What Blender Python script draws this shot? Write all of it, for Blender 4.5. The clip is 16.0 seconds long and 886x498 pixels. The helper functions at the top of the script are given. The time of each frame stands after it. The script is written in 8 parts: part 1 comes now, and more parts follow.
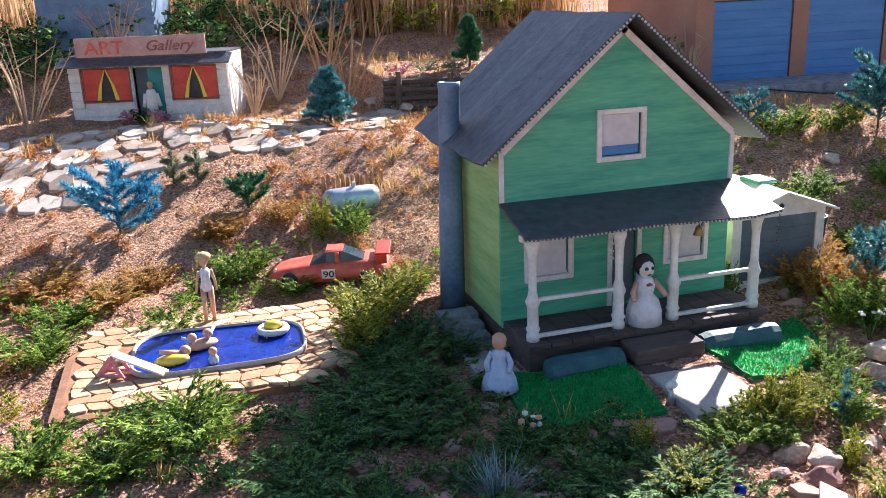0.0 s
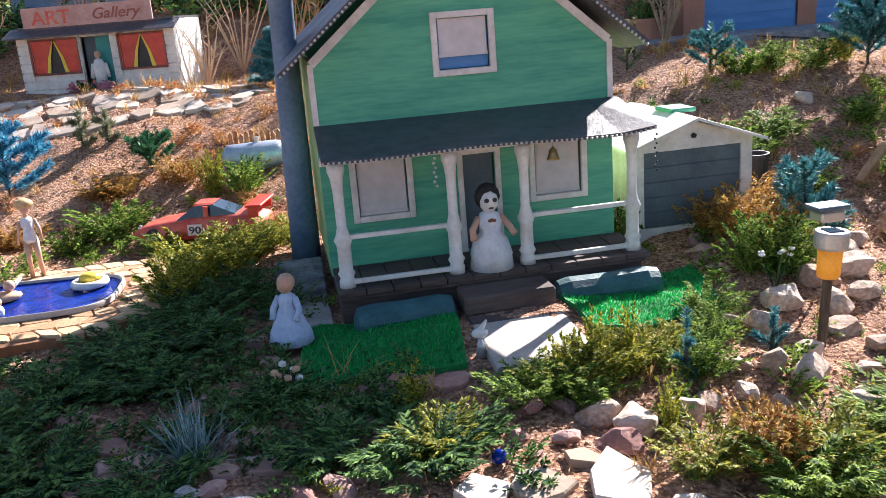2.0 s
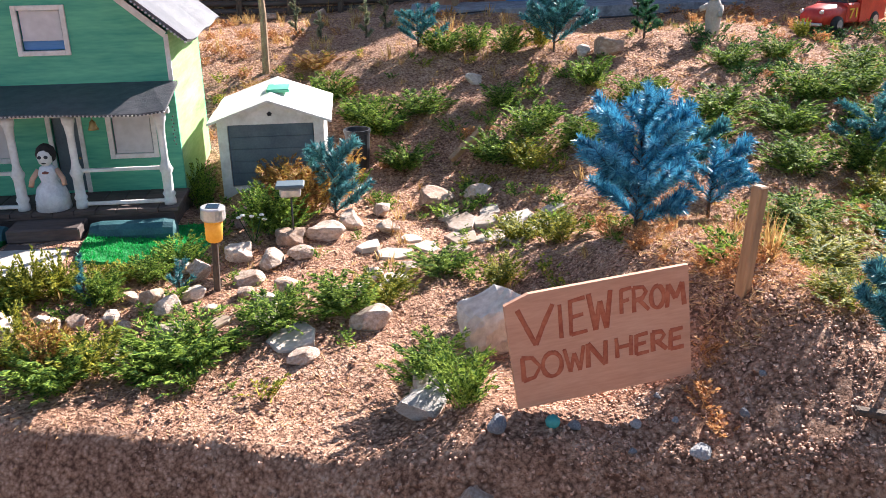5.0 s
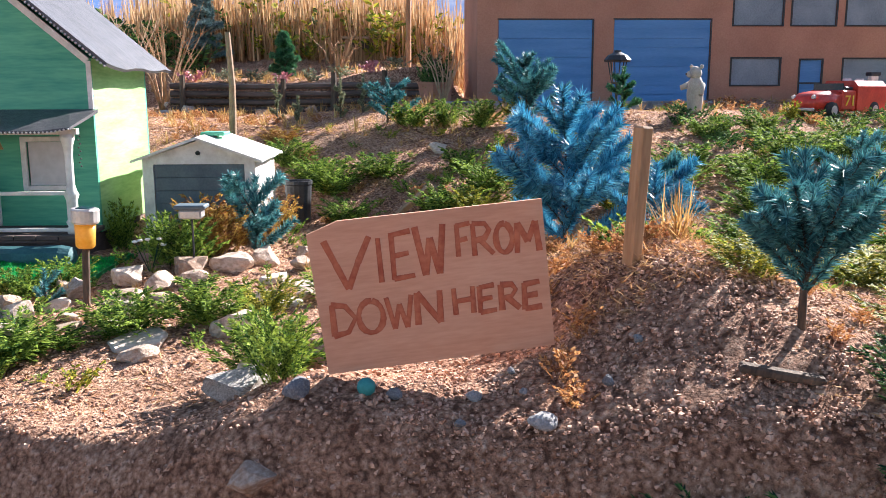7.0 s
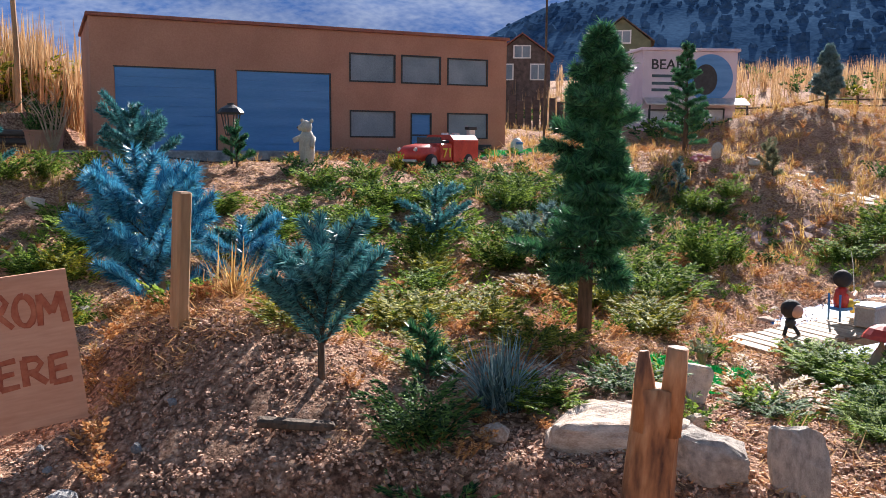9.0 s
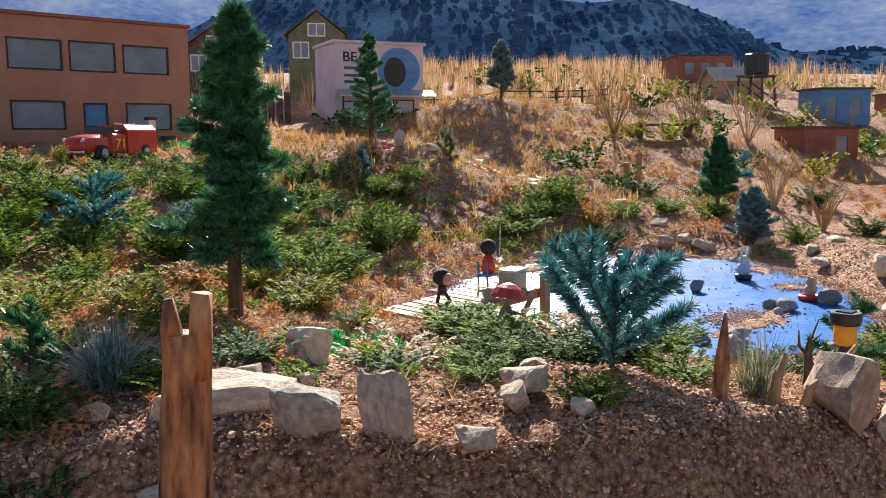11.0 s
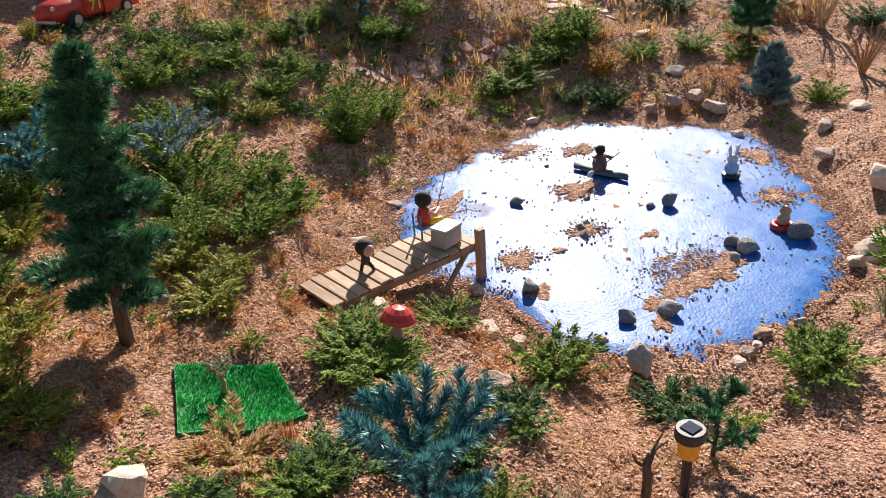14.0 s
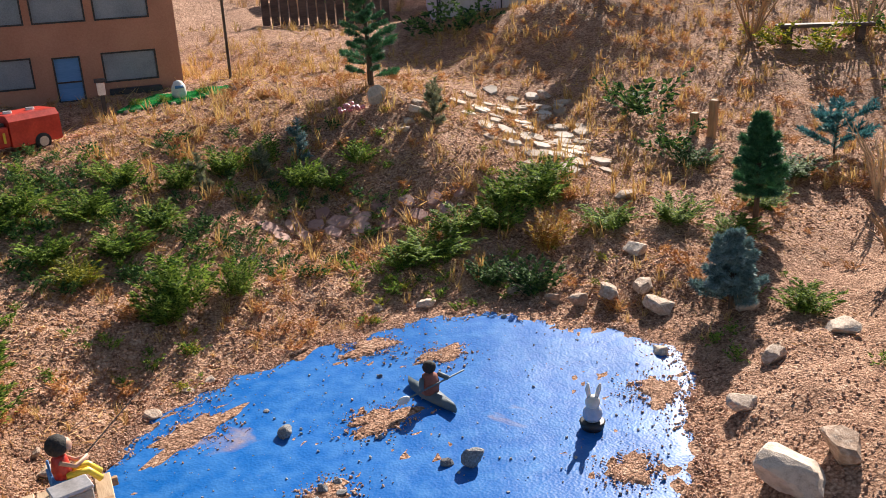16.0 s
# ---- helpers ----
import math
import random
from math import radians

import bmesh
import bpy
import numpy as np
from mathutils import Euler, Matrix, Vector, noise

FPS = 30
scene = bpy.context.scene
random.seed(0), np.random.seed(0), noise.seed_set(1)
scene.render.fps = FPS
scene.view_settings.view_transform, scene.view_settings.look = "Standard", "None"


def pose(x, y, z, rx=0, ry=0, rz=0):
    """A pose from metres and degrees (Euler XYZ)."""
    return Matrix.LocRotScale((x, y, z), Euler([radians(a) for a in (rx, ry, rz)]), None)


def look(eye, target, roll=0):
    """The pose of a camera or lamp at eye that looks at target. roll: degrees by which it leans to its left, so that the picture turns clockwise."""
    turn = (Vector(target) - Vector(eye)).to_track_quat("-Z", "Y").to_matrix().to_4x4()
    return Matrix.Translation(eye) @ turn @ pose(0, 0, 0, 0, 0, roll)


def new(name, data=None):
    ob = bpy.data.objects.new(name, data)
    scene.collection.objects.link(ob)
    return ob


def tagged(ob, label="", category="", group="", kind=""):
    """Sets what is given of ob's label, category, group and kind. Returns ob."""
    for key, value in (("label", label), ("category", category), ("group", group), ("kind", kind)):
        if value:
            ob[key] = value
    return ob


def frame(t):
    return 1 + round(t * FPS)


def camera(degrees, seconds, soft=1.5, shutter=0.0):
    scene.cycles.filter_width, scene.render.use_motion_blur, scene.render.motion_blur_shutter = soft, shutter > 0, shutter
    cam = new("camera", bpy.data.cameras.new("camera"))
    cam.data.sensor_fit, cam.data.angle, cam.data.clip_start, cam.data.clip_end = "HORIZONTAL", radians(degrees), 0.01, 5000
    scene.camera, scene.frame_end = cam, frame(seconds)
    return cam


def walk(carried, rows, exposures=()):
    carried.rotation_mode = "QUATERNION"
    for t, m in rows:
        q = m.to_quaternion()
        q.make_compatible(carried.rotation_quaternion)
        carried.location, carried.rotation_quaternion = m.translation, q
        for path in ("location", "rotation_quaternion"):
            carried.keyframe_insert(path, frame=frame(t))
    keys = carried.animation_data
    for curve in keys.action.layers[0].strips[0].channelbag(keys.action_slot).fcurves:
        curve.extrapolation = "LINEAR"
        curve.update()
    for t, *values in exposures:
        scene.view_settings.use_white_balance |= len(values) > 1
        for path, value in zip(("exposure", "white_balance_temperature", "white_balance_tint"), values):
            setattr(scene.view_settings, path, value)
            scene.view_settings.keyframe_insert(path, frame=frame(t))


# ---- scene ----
cam = camera(54.6, 16.0, soft=0.6)
METRES, EYE, TILT, LEAN, TURN = 8.152, 1.5, 0.0, 0.0, -16.2
ROWS = [
    (0.0, 0.0, 0.0, 0.0, -0.65, -16.61, 2.17),
    (0.5, 0.0462, 0.0253, -0.0053, 1.15, -16.57, 2.11),
    (1.0, 0.0799, 0.0478, -0.0238, 3.73, -16.49, 3.65),
    (1.5, 0.0977, 0.0556, -0.0573, 4.45, -16.08, 4.15),
    (2.0, 0.1078, 0.0552, -0.052, 4.85, -15.84, 4.35),
    (2.5, 0.1146, 0.0453, -0.0235, 4.89, -15.56, 4.59),
    (3.0, 0.1619, 0.0227, -0.0012, 3.46, -15.79, 4.26),
    (3.5, 0.228, 0.0138, -0.0028, 2.24, -16.74, 2.41),
    (4.0, 0.286, 0.0233, -0.0068, 1.85, -18.72, 1.98),
    (4.5, 0.3311, 0.0042, -0.0088, 8.01, -20.86, 1.55),
    (4.7, 0.3454, -0.002, -0.0094, 9.07, -21.83, 1.18),
    (6.8, 0.4094, 0.0406, -0.0896, 15.96, -10.52, 0.65),
    (7.0, 0.4135, 0.0404, -0.0863, 13.78, -10.22, 0.12),
    (7.5, 0.4198, 0.0407, -0.083, 8.48, -9.55, -0.46),
    (8.0, 0.4274, 0.0385, -0.079, 3.03, -8.77, -0.86),
    (8.5, 0.4379, 0.0367, -0.0783, -3.2, -7.82, -0.65),
    (9.0, 0.4455, 0.0349, -0.0802, -8.37, -7.31, -0.47),
    (9.5, 0.4514, 0.0322, -0.0814, -13.98, -7.17, -0.34),
    (10.0, 0.4584, 0.0286, -0.085, -19.32, -7.13, -0.21),
    (10.2, 0.462, 0.0278, -0.0863, -21.04, -7.3, 0.01),
    (12.3, 0.4769, 0.0208, -0.0812, -32.25, -7.76, -0.17),
    (12.5, 0.4805, 0.0252, -0.076, -32.09, -9.09, -0.22),
    (13.0, 0.4892, 0.0376, -0.0257, -31.35, -22.68, 0.49),
    (13.5, 0.5155, 0.0371, -0.0011, -25.2, -27.44, 3.92),
    (14.0, 0.5553, 0.0325, 0.0146, -21.71, -25.97, 2.21),
    (14.5, 0.6027, 0.0476, 0.0212, -21.69, -24.36, 2.1),
    (15.0, 0.6557, 0.0606, 0.0198, -20.47, -21.86, 1.91),
    (15.5, 0.7159, 0.0682, 0.0159, -12.46, -21.11, 2.65),
    (16.0, 0.786, 0.1027, 0.0169, -7.97, -18.91, 2.73),
]
walk(cam, [(t, pose(0, 0, EYE, TILT, LEAN, TURN) @ pose(METRES * x, METRES * y, METRES * z, 90 + pitch, roll, yaw)) for t, x, y, z, yaw, pitch, roll in ROWS],
     [(0.0, 1.75, 5950, 16), (3.5, 1.75, 6150, 15), (7.0, 1.8, 6050, 13), (9.0, 1.3, 6150, 12), (12.5, 1.15, 6550, 8), (13.5, 1.1, 6650, 11), (14.5, 0.75, 6600, 14), (15.0, 0.72, 6550, 13), (16.0, 0.95, 6650, 11)])

# ---- light: low autumn sun ahead of the camera, clear sky ----
SUN_AZ, SUN_EL = 45.5, 30.0
world = bpy.data.worlds.new("sky")
scene.world = world
world.use_nodes = True
nt = world.node_tree
sky = nt.nodes.new("ShaderNodeTexSky")
sky.sky_type, sky.sun_disc = "NISHITA", False
sky.sun_elevation, sky.sun_rotation = radians(SUN_EL), radians(SUN_AZ)
nt.links.new(sky.outputs[0], nt.nodes["Background"].inputs[0])
nt.nodes["Background"].inputs[1].default_value = 0.055
sun = new("sun", bpy.data.lights.new("sun", "SUN"))
sun.data.energy, sun.data.angle, sun.data.color = 5.0, radians(0.53), (1.0, 0.92, 0.83)
sd = Vector((math.sin(radians(SUN_AZ)) * math.cos(radians(SUN_EL)), math.cos(radians(SUN_AZ)) * math.cos(radians(SUN_EL)), math.sin(radians(SUN_EL))))
sun.matrix_world = look(sd * 50, (0, 0, 0))


# ---- materials ----
def mat(name, c1, c2, scale=20.0, rough=0.8, bump=0.3, fine=120.0, metal=0.0, stretch=(1, 1, 1), island=0.0, obj=0.0, glow=0.0, spec=0.5, mid=None, dist=0.01, thin=0.0):
    """Two-tone surface: broad stains and fine grain, with relief. island, obj: variation from piece to piece; thin: light let through."""
    m = bpy.data.materials.new(name)
    m.use_nodes = True
    t = m.node_tree
    n, l = t.nodes, t.links
    bs = n["Principled BSDF"]
    co = n.new("ShaderNodeTexCoord")
    mp = n.new("ShaderNodeMapping")
    mp.inputs["Scale"].default_value = stretch
    l.new(co.outputs["Object"], mp.inputs[0])
    n1, n2 = n.new("ShaderNodeTexNoise"), n.new("ShaderNodeTexNoise")
    for nn, sc in ((n1, scale), (n2, fine)):
        nn.inputs["Scale"].default_value, nn.inputs["Detail"].default_value = sc, 5
        l.new(mp.outputs[0], nn.inputs["Vector"])
    mix = n.new("ShaderNodeMath")
    mix.operation = "MULTIPLY_ADD"
    mix.inputs[1].default_value = 0.45
    l.new(n2.outputs["Fac"], mix.inputs[0])
    sc = n.new("ShaderNodeMath")
    sc.operation = "MULTIPLY_ADD"
    sc.inputs[1].default_value, sc.inputs[2].default_value = 0.75, -0.1
    l.new(n1.outputs["Fac"], sc.inputs[0])
    l.new(sc.outputs[0], mix.inputs[2])
    fac = mix.outputs[0]
    for on, node, out in ((island, "ShaderNodeNewGeometry", "Random Per Island"), (obj, "ShaderNodeObjectInfo", "Random")):
        if on:
            g = n.new(node)
            a = n.new("ShaderNodeMath")
            a.operation = "MULTIPLY_ADD"
            a.inputs[1].default_value = on
            l.new(g.outputs[out], a.inputs[0])
            b = n.new("ShaderNodeMath")
            b.operation = "SUBTRACT"
            b.inputs[1].default_value = on / 2
            l.new(fac, a.inputs[2])
            l.new(a.outputs[0], b.inputs[0])
            fac = b.outputs[0]
    r = n.new("ShaderNodeValToRGB")
    e = r.color_ramp.elements
    e[0].position, e[0].color = 0.32, (*c1, 1)
    e[1].position, e[1].color = 0.70, (*c2, 1)
    if mid:
        k = e.new(0.5)
        k.color = (*mid, 1)
    l.new(fac, r.inputs[0])
    l.new(r.outputs[0], bs.inputs["Base Color"])
    bs.inputs["Roughness"].default_value, bs.inputs["Metallic"].default_value = rough, metal
    bs.inputs["Specular IOR Level"].default_value = spec
    if bump:
        bp = n.new("ShaderNodeBump")
        bp.inputs["Strength"].default_value, bp.inputs["Distance"].default_value = bump, dist
        l.new(mix.outputs[0], bp.inputs["Height"])
        l.new(bp.outputs[0], bs.inputs["Normal"])
    # emits the base colour; only the hillsides use it, as haze
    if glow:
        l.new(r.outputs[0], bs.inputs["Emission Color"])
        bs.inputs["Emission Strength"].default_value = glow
    if thin:
        tr, ms = n.new("ShaderNodeBsdfTranslucent"), n.new("ShaderNodeMixShader")
        l.new(r.outputs[0], tr.inputs["Color"])
        ms.inputs[0].default_value = thin
        l.new(bs.outputs[0], ms.inputs[1])
        l.new(tr.outputs[0], ms.inputs[2])
        l.new(ms.outputs[0], n["Material Output"].inputs[0])
    return m


def soil_material():
    """Reddish sandy soil: broad tone, crumbs and coarse grit, with strong fine relief."""
    m = bpy.data.materials.new("soil")
    m.use_nodes = True
    n, l = m.node_tree.nodes, m.node_tree.links
    bs = n["Principled BSDF"]
    co = n.new("ShaderNodeTexCoord")
    total = None
    for scale, weight in ((1.3, 0.22), (11.0, 0.38), (48.0, 0.5), (170.0, 0.45)):
        t = n.new("ShaderNodeTexNoise")
        t.inputs["Scale"].default_value, t.inputs["Detail"].default_value, t.inputs["Roughness"].default_value = scale, 5, 0.62
        l.new(co.outputs["Object"], t.inputs["Vector"])
        k = n.new("ShaderNodeMath")
        k.operation = "MULTIPLY_ADD"
        k.inputs[1].default_value = weight
        l.new(t.outputs["Fac"], k.inputs[0])
        if total is None:
            k.inputs[2].default_value = 0.0
        else:
            l.new(total, k.inputs[2])
        total = k.outputs[0]
    grit = n.new("ShaderNodeTexVoronoi")
    grit.inputs["Scale"].default_value = 75
    l.new(co.outputs["Object"], grit.inputs["Vector"])
    g = n.new("ShaderNodeMath")
    g.operation = "MULTIPLY_ADD"
    g.inputs[1].default_value = -0.32
    l.new(grit.outputs["Distance"], g.inputs[0])
    l.new(total, g.inputs[2])
    r = n.new("ShaderNodeValToRGB")
    e = r.color_ramp.elements
    e[0].position, e[0].color = 0.46, (0.17, 0.082, 0.05, 1)
    e[1].position, e[1].color = 0.82, (0.82, 0.56, 0.40, 1)
    k = e.new(0.64)
    k.color = (0.52, 0.29, 0.185, 1)
    l.new(g.outputs[0], r.inputs[0])
    l.new(r.outputs[0], bs.inputs["Base Color"])
    bs.inputs["Roughness"].default_value, bs.inputs["Specular IOR Level"].default_value = 0.95, 0.2
    bp = n.new("ShaderNodeBump")
    bp.inputs["Strength"].default_value, bp.inputs["Distance"].default_value = 1.0, 0.035
    l.new(g.outputs[0], bp.inputs["Height"])
    l.new(bp.outputs[0], bs.inputs["Normal"])
    return m


M_SOIL = soil_material()
M_SAND = mat("sand", (0.28, 0.14, 0.07), (0.54, 0.34, 0.20), 25, 0.95, 0.8, 160)
M_GRIT = mat("grit", (0.27, 0.14, 0.085), (0.68, 0.43, 0.30), 30, 0.9, 0.2, island=0.7)
M_MULCH = mat("dry_litter", (0.36, 0.17, 0.07), (0.80, 0.50, 0.24), 6, 0.9, 0, island=0.6, thin=0.25)
M_STRAW = mat("straw", (0.40, 0.21, 0.06), (0.72, 0.50, 0.20), 5, 0.8, 0, island=0.5, thin=0.35)
M_REED = mat("reed", (0.36, 0.20, 0.09), (0.68, 0.47, 0.26), 2, 0.8, 0, island=0.6, thin=0.35)
M_LEAF = mat("leaf", (0.04, 0.095, 0.02), (0.34, 0.46, 0.075), 9, 0.65, 0, island=0.8, thin=0.35, spec=0.1)
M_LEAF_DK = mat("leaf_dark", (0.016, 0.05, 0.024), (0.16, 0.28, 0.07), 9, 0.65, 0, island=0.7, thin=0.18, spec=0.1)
M_LEAF_YG = mat("leaf_yellow_green", (0.09, 0.13, 0.02), (0.48, 0.44, 0.05), 9, 0.65, 0, island=0.8, thin=0.3, spec=0.25)
M_LEAF_OR = mat("leaf_autumn", (0.26, 0.10, 0.03), (0.56, 0.38, 0.08), 9, 0.6, 0, island=0.7, thin=0.4)
M_RUST = mat("rust_leaf", (0.32, 0.13, 0.05), (0.66, 0.36, 0.14), 7, 0.8, 0, island=0.7, thin=0.35)
M_NEEDLE_B = mat("needle_blue", (0.015, 0.16, 0.30), (0.16, 0.55, 0.72), 8, 0.4, 0, island=0.6, thin=0.15)
M_NEEDLE_T = mat("needle_teal", (0.018, 0.11, 0.13), (0.15, 0.42, 0.42), 8, 0.45, 0, island=0.6, thin=0.15)
M_NEEDLE_G = mat("needle_green", (0.012, 0.07, 0.035), (0.11, 0.32, 0.13), 8, 0.45, 0, island=0.6, thin=0.2)
M_NEEDLE_S = mat("needle_silver", (0.06, 0.13, 0.13), (0.32, 0.46, 0.45), 8, 0.5, 0, island=0.6, thin=0.15)
M_SAGE = mat("sage", (0.14, 0.16, 0.09), (0.36, 0.36, 0.22), 8, 0.8, 0, island=0.6, thin=0.25)
M_GOLD = mat("golden_leaf", (0.55, 0.28, 0.02), (0.85, 0.58, 0.06), 6, 0.6, 0, island=0.7, thin=0.4)
M_BARK = mat("bark", (0.05, 0.035, 0.025), (0.16, 0.11, 0.075), 30, 0.9, 0.6, stretch=(1, 1, 0.2))
M_ROCK = mat("rock", (0.34, 0.22, 0.15), (0.70, 0.57, 0.46), 9, 0.9, 0.6, 60, obj=0.35)
M_ROCK_P = mat("rock_pink", (0.26, 0.12, 0.10), (0.52, 0.33, 0.28), 9, 0.9, 0.5, 60, obj=0.4)
M_ROCK_G = mat("rock_grey", (0.14, 0.14, 0.15), (0.40, 0.39, 0.38), 12, 0.9, 0.5, 60, obj=0.35)
M_ROCK_W = mat("rock_warm_grey", (0.22, 0.18, 0.15), (0.56, 0.48, 0.41), 9, 0.9, 0.6, 70, obj=0.2)
M_ROCK_PALE = mat("rock_pale", (0.50, 0.42, 0.35), (0.80, 0.72, 0.63), 7, 0.9, 0.5, 60)
M_PINKBOARD = mat("faded_pink_board", (0.42, 0.23, 0.20), (0.60, 0.39, 0.34), 8, 0.8, 0.2, 50)
M_GRANITE = mat("granite", (0.05, 0.045, 0.045), (0.75, 0.68, 0.60), 55, 0.8, 0.5, 160)
M_SLATE = mat("pale_flagstone", (0.34, 0.25, 0.18), (0.62, 0.53, 0.44), 8, 0.85, 0.4, 70, obj=0.5)
M_SLATE_P = mat("pink_flagstone", (0.30, 0.15, 0.12), (0.55, 0.34, 0.28), 8, 0.85, 0.4, 70, obj=0.5)
M_COBBLE = mat("yellow_paver", (0.40, 0.22, 0.11), (0.66, 0.46, 0.26), 10, 0.85, 0.4, 80, obj=0.5)
M_MORTAR = mat("brown_mortar", (0.22, 0.10, 0.05), (0.36, 0.18, 0.09), 20, 0.95, 0.4)
M_CONC = mat("concrete", (0.34, 0.30, 0.26), (0.56, 0.51, 0.45), 10, 0.9, 0.3)
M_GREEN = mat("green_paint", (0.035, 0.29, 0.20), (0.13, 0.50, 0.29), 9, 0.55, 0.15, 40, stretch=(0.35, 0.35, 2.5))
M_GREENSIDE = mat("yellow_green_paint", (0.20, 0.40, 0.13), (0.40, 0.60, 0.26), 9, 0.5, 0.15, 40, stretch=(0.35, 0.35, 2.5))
M_WHITE = mat("white_paint", (0.58, 0.55, 0.50), (0.82, 0.80, 0.76), 14, 0.5, 0.15, 70)
M_ROOF = mat("brown_roofing", (0.036, 0.038, 0.046), (0.11, 0.105, 0.115), 25, 0.42, 0.5, 220)
M_CHIM = mat("blue_grey_paint", (0.07, 0.13, 0.22), (0.17, 0.26, 0.38), 8, 0.55, 0.2, 60)
M_TEALLOG = mat("dark_teal_paint", (0.015, 0.07, 0.08), (0.05, 0.15, 0.16), 12, 0.6, 0.4)
M_DKWOOD = mat("dark_wood", (0.05, 0.035, 0.03), (0.16, 0.11, 0.09), 14, 0.8, 0.4, 90, stretch=(0.2, 1, 1))
M_WOOD = mat("weathered_wood", (0.30, 0.19, 0.11), (0.58, 0.42, 0.27), 12, 0.75, 0.4, 90, stretch=(1, 0.2, 1), obj=0.35)
M_POST = mat("stake_wood", (0.28, 0.15, 0.07), (0.52, 0.32, 0.17), 14, 0.75, 0.4, 90, stretch=(1, 1, 0.15))
M_DRIFT = mat("driftwood", (0.07, 0.022, 0.010), (0.66, 0.34, 0.16), 34, 0.65, 0.8, 110, stretch=(1, 1, 0.30), mid=(0.40, 0.16, 0.06))
M_TURF = mat("plastic_turf", (0.004, 0.22, 0.04), (0.02, 0.50, 0.10), 30, 0.5, 0, island=0.6, thin=0.3)
M_TURFBASE = mat("turf_mat", (0.004, 0.15, 0.03), (0.01, 0.28, 0.06), 60, 0.8, 0.6, 300)
M_CURTAIN = mat("pale_curtain", (0.50, 0.48, 0.48), (0.70, 0.68, 0.68), 4, 0.6, 0.06, 30)
M_GDOOR = mat("grey_door_paint", (0.07, 0.10, 0.12), (0.13, 0.17, 0.19), 10, 0.6, 0.15)
M_SALMON = mat("salmon_paint", (0.36, 0.165, 0.105), (0.49, 0.245, 0.16), 3, 0.8, 0.3, 90)
M_BLUEDOOR = mat("blue_paint", (0.06, 0.20, 0.44), (0.12, 0.29, 0.56), 4, 0.6, 0.15, 60, stretch=(0.4, 1, 4))
M_BLACK = mat("black_trim", (0.012, 0.012, 0.014), (0.04, 0.04, 0.045), 20, 0.5, 0.1)
M_PANE = mat("window_sheet", (0.12, 0.16, 0.20), (0.26, 0.31, 0.36), 4, 0.35, 0.05)
M_RED = mat("red_paint", (0.45, 0.025, 0.015), (0.72, 0.07, 0.04), 12, 0.35, 0.1, 80)
M_REDCAR = mat("faded_red_paint", (0.52, 0.035, 0.02), (0.70, 0.17, 0.10), 10, 0.45, 0.1, 60)
M_CHROME = mat("chrome", (0.5, 0.5, 0.5), (0.7, 0.7, 0.7), 10, 0.25, 0.05, metal=1.0)
M_RUBBER = mat("rubber", (0.015, 0.015, 0.015), (0.045, 0.043, 0.04), 30, 0.8, 0.2)
M_BOARD = mat("salmon_plywood", (0.54, 0.26, 0.15), (0.70, 0.39, 0.25), 5, 0.75, 0.2, 60, stretch=(0.4, 1, 3))
M_PAINTBROWN = mat("brown_lettering", (0.34, 0.065, 0.025), (0.54, 0.17, 0.08), 25, 0.7, 0.1)
M_AMBER = mat("amber_lens", (0.75, 0.42, 0.05), (0.90, 0.60, 0.14), 10, 0.3, 0, thin=0.5)
M_STEEL = mat("dull_steel", (0.45, 0.43, 0.42), (0.72, 0.68, 0.66), 20, 0.4, 0.1, metal=0.6)
M_POOLBLUE = mat("pool_blue_plastic", (0.003, 0.010, 0.13), (0.006, 0.035, 0.30), 14, 0.16, 0.6, 40, spec=0.22)
M_SKIN = mat("doll_plastic", (0.52, 0.28, 0.18), (0.66, 0.40, 0.28), 10, 0.5, 0)
M_HAIRD = mat("dark_doll_hair", (0.012, 0.010, 0.009), (0.04, 0.03, 0.025), 40, 0.8, 0.5)
M_HAIRL = mat("straw_doll_hair", (0.45, 0.28, 0.12), (0.68, 0.48, 0.25), 40, 0.8, 0.5)
M_CLOTH = mat("white_cloth", (0.55, 0.54, 0.56), (0.80, 0.79, 0.80), 20, 0.95, 0.5, 90)
M_BLUECLOTH = mat("pale_blue_cloth", (0.35, 0.42, 0.58), (0.58, 0.64, 0.75), 20, 0.95, 0.5, 90)
M_YELLOW = mat("yellow_plastic", (0.70, 0.48, 0.03), (0.85, 0.65, 0.08), 10, 0.4, 0)
M_PINK = mat("pink_plastic", (0.50, 0.16, 0.20), (0.66, 0.28, 0.30), 10, 0.5, 0)
M_LILAC = mat("pale_lilac_paint", (0.50, 0.42, 0.50), (0.68, 0.60, 0.66), 4, 0.8, 0.2)
M_TEAL = mat("teal_paint", (0.02, 0.20, 0.20), (0.05, 0.32, 0.30), 8, 0.6, 0.1)
M_TAN = mat("tan_figure", (0.45, 0.26, 0.15), (0.62, 0.40, 0.25), 14, 0.7, 0.2)
M_BRICKRED = mat("red_brown_wall", (0.22, 0.07, 0.05), (0.36, 0.14, 0.10), 8, 0.85, 0.4, 60)
M_OLIVE = mat("olive_paint", (0.10, 0.11, 0.06), (0.18, 0.19, 0.11), 8, 0.8, 0.2)
M_GLASSDK = mat("dark_car_glass", (0.01, 0.02, 0.04), (0.03, 0.06, 0.10), 6, 0.1, 0)
M_TANK = mat("galvanised_metal", (0.30, 0.34, 0.42), (0.55, 0.58, 0.66), 16, 0.4, 0.15, metal=0.4)
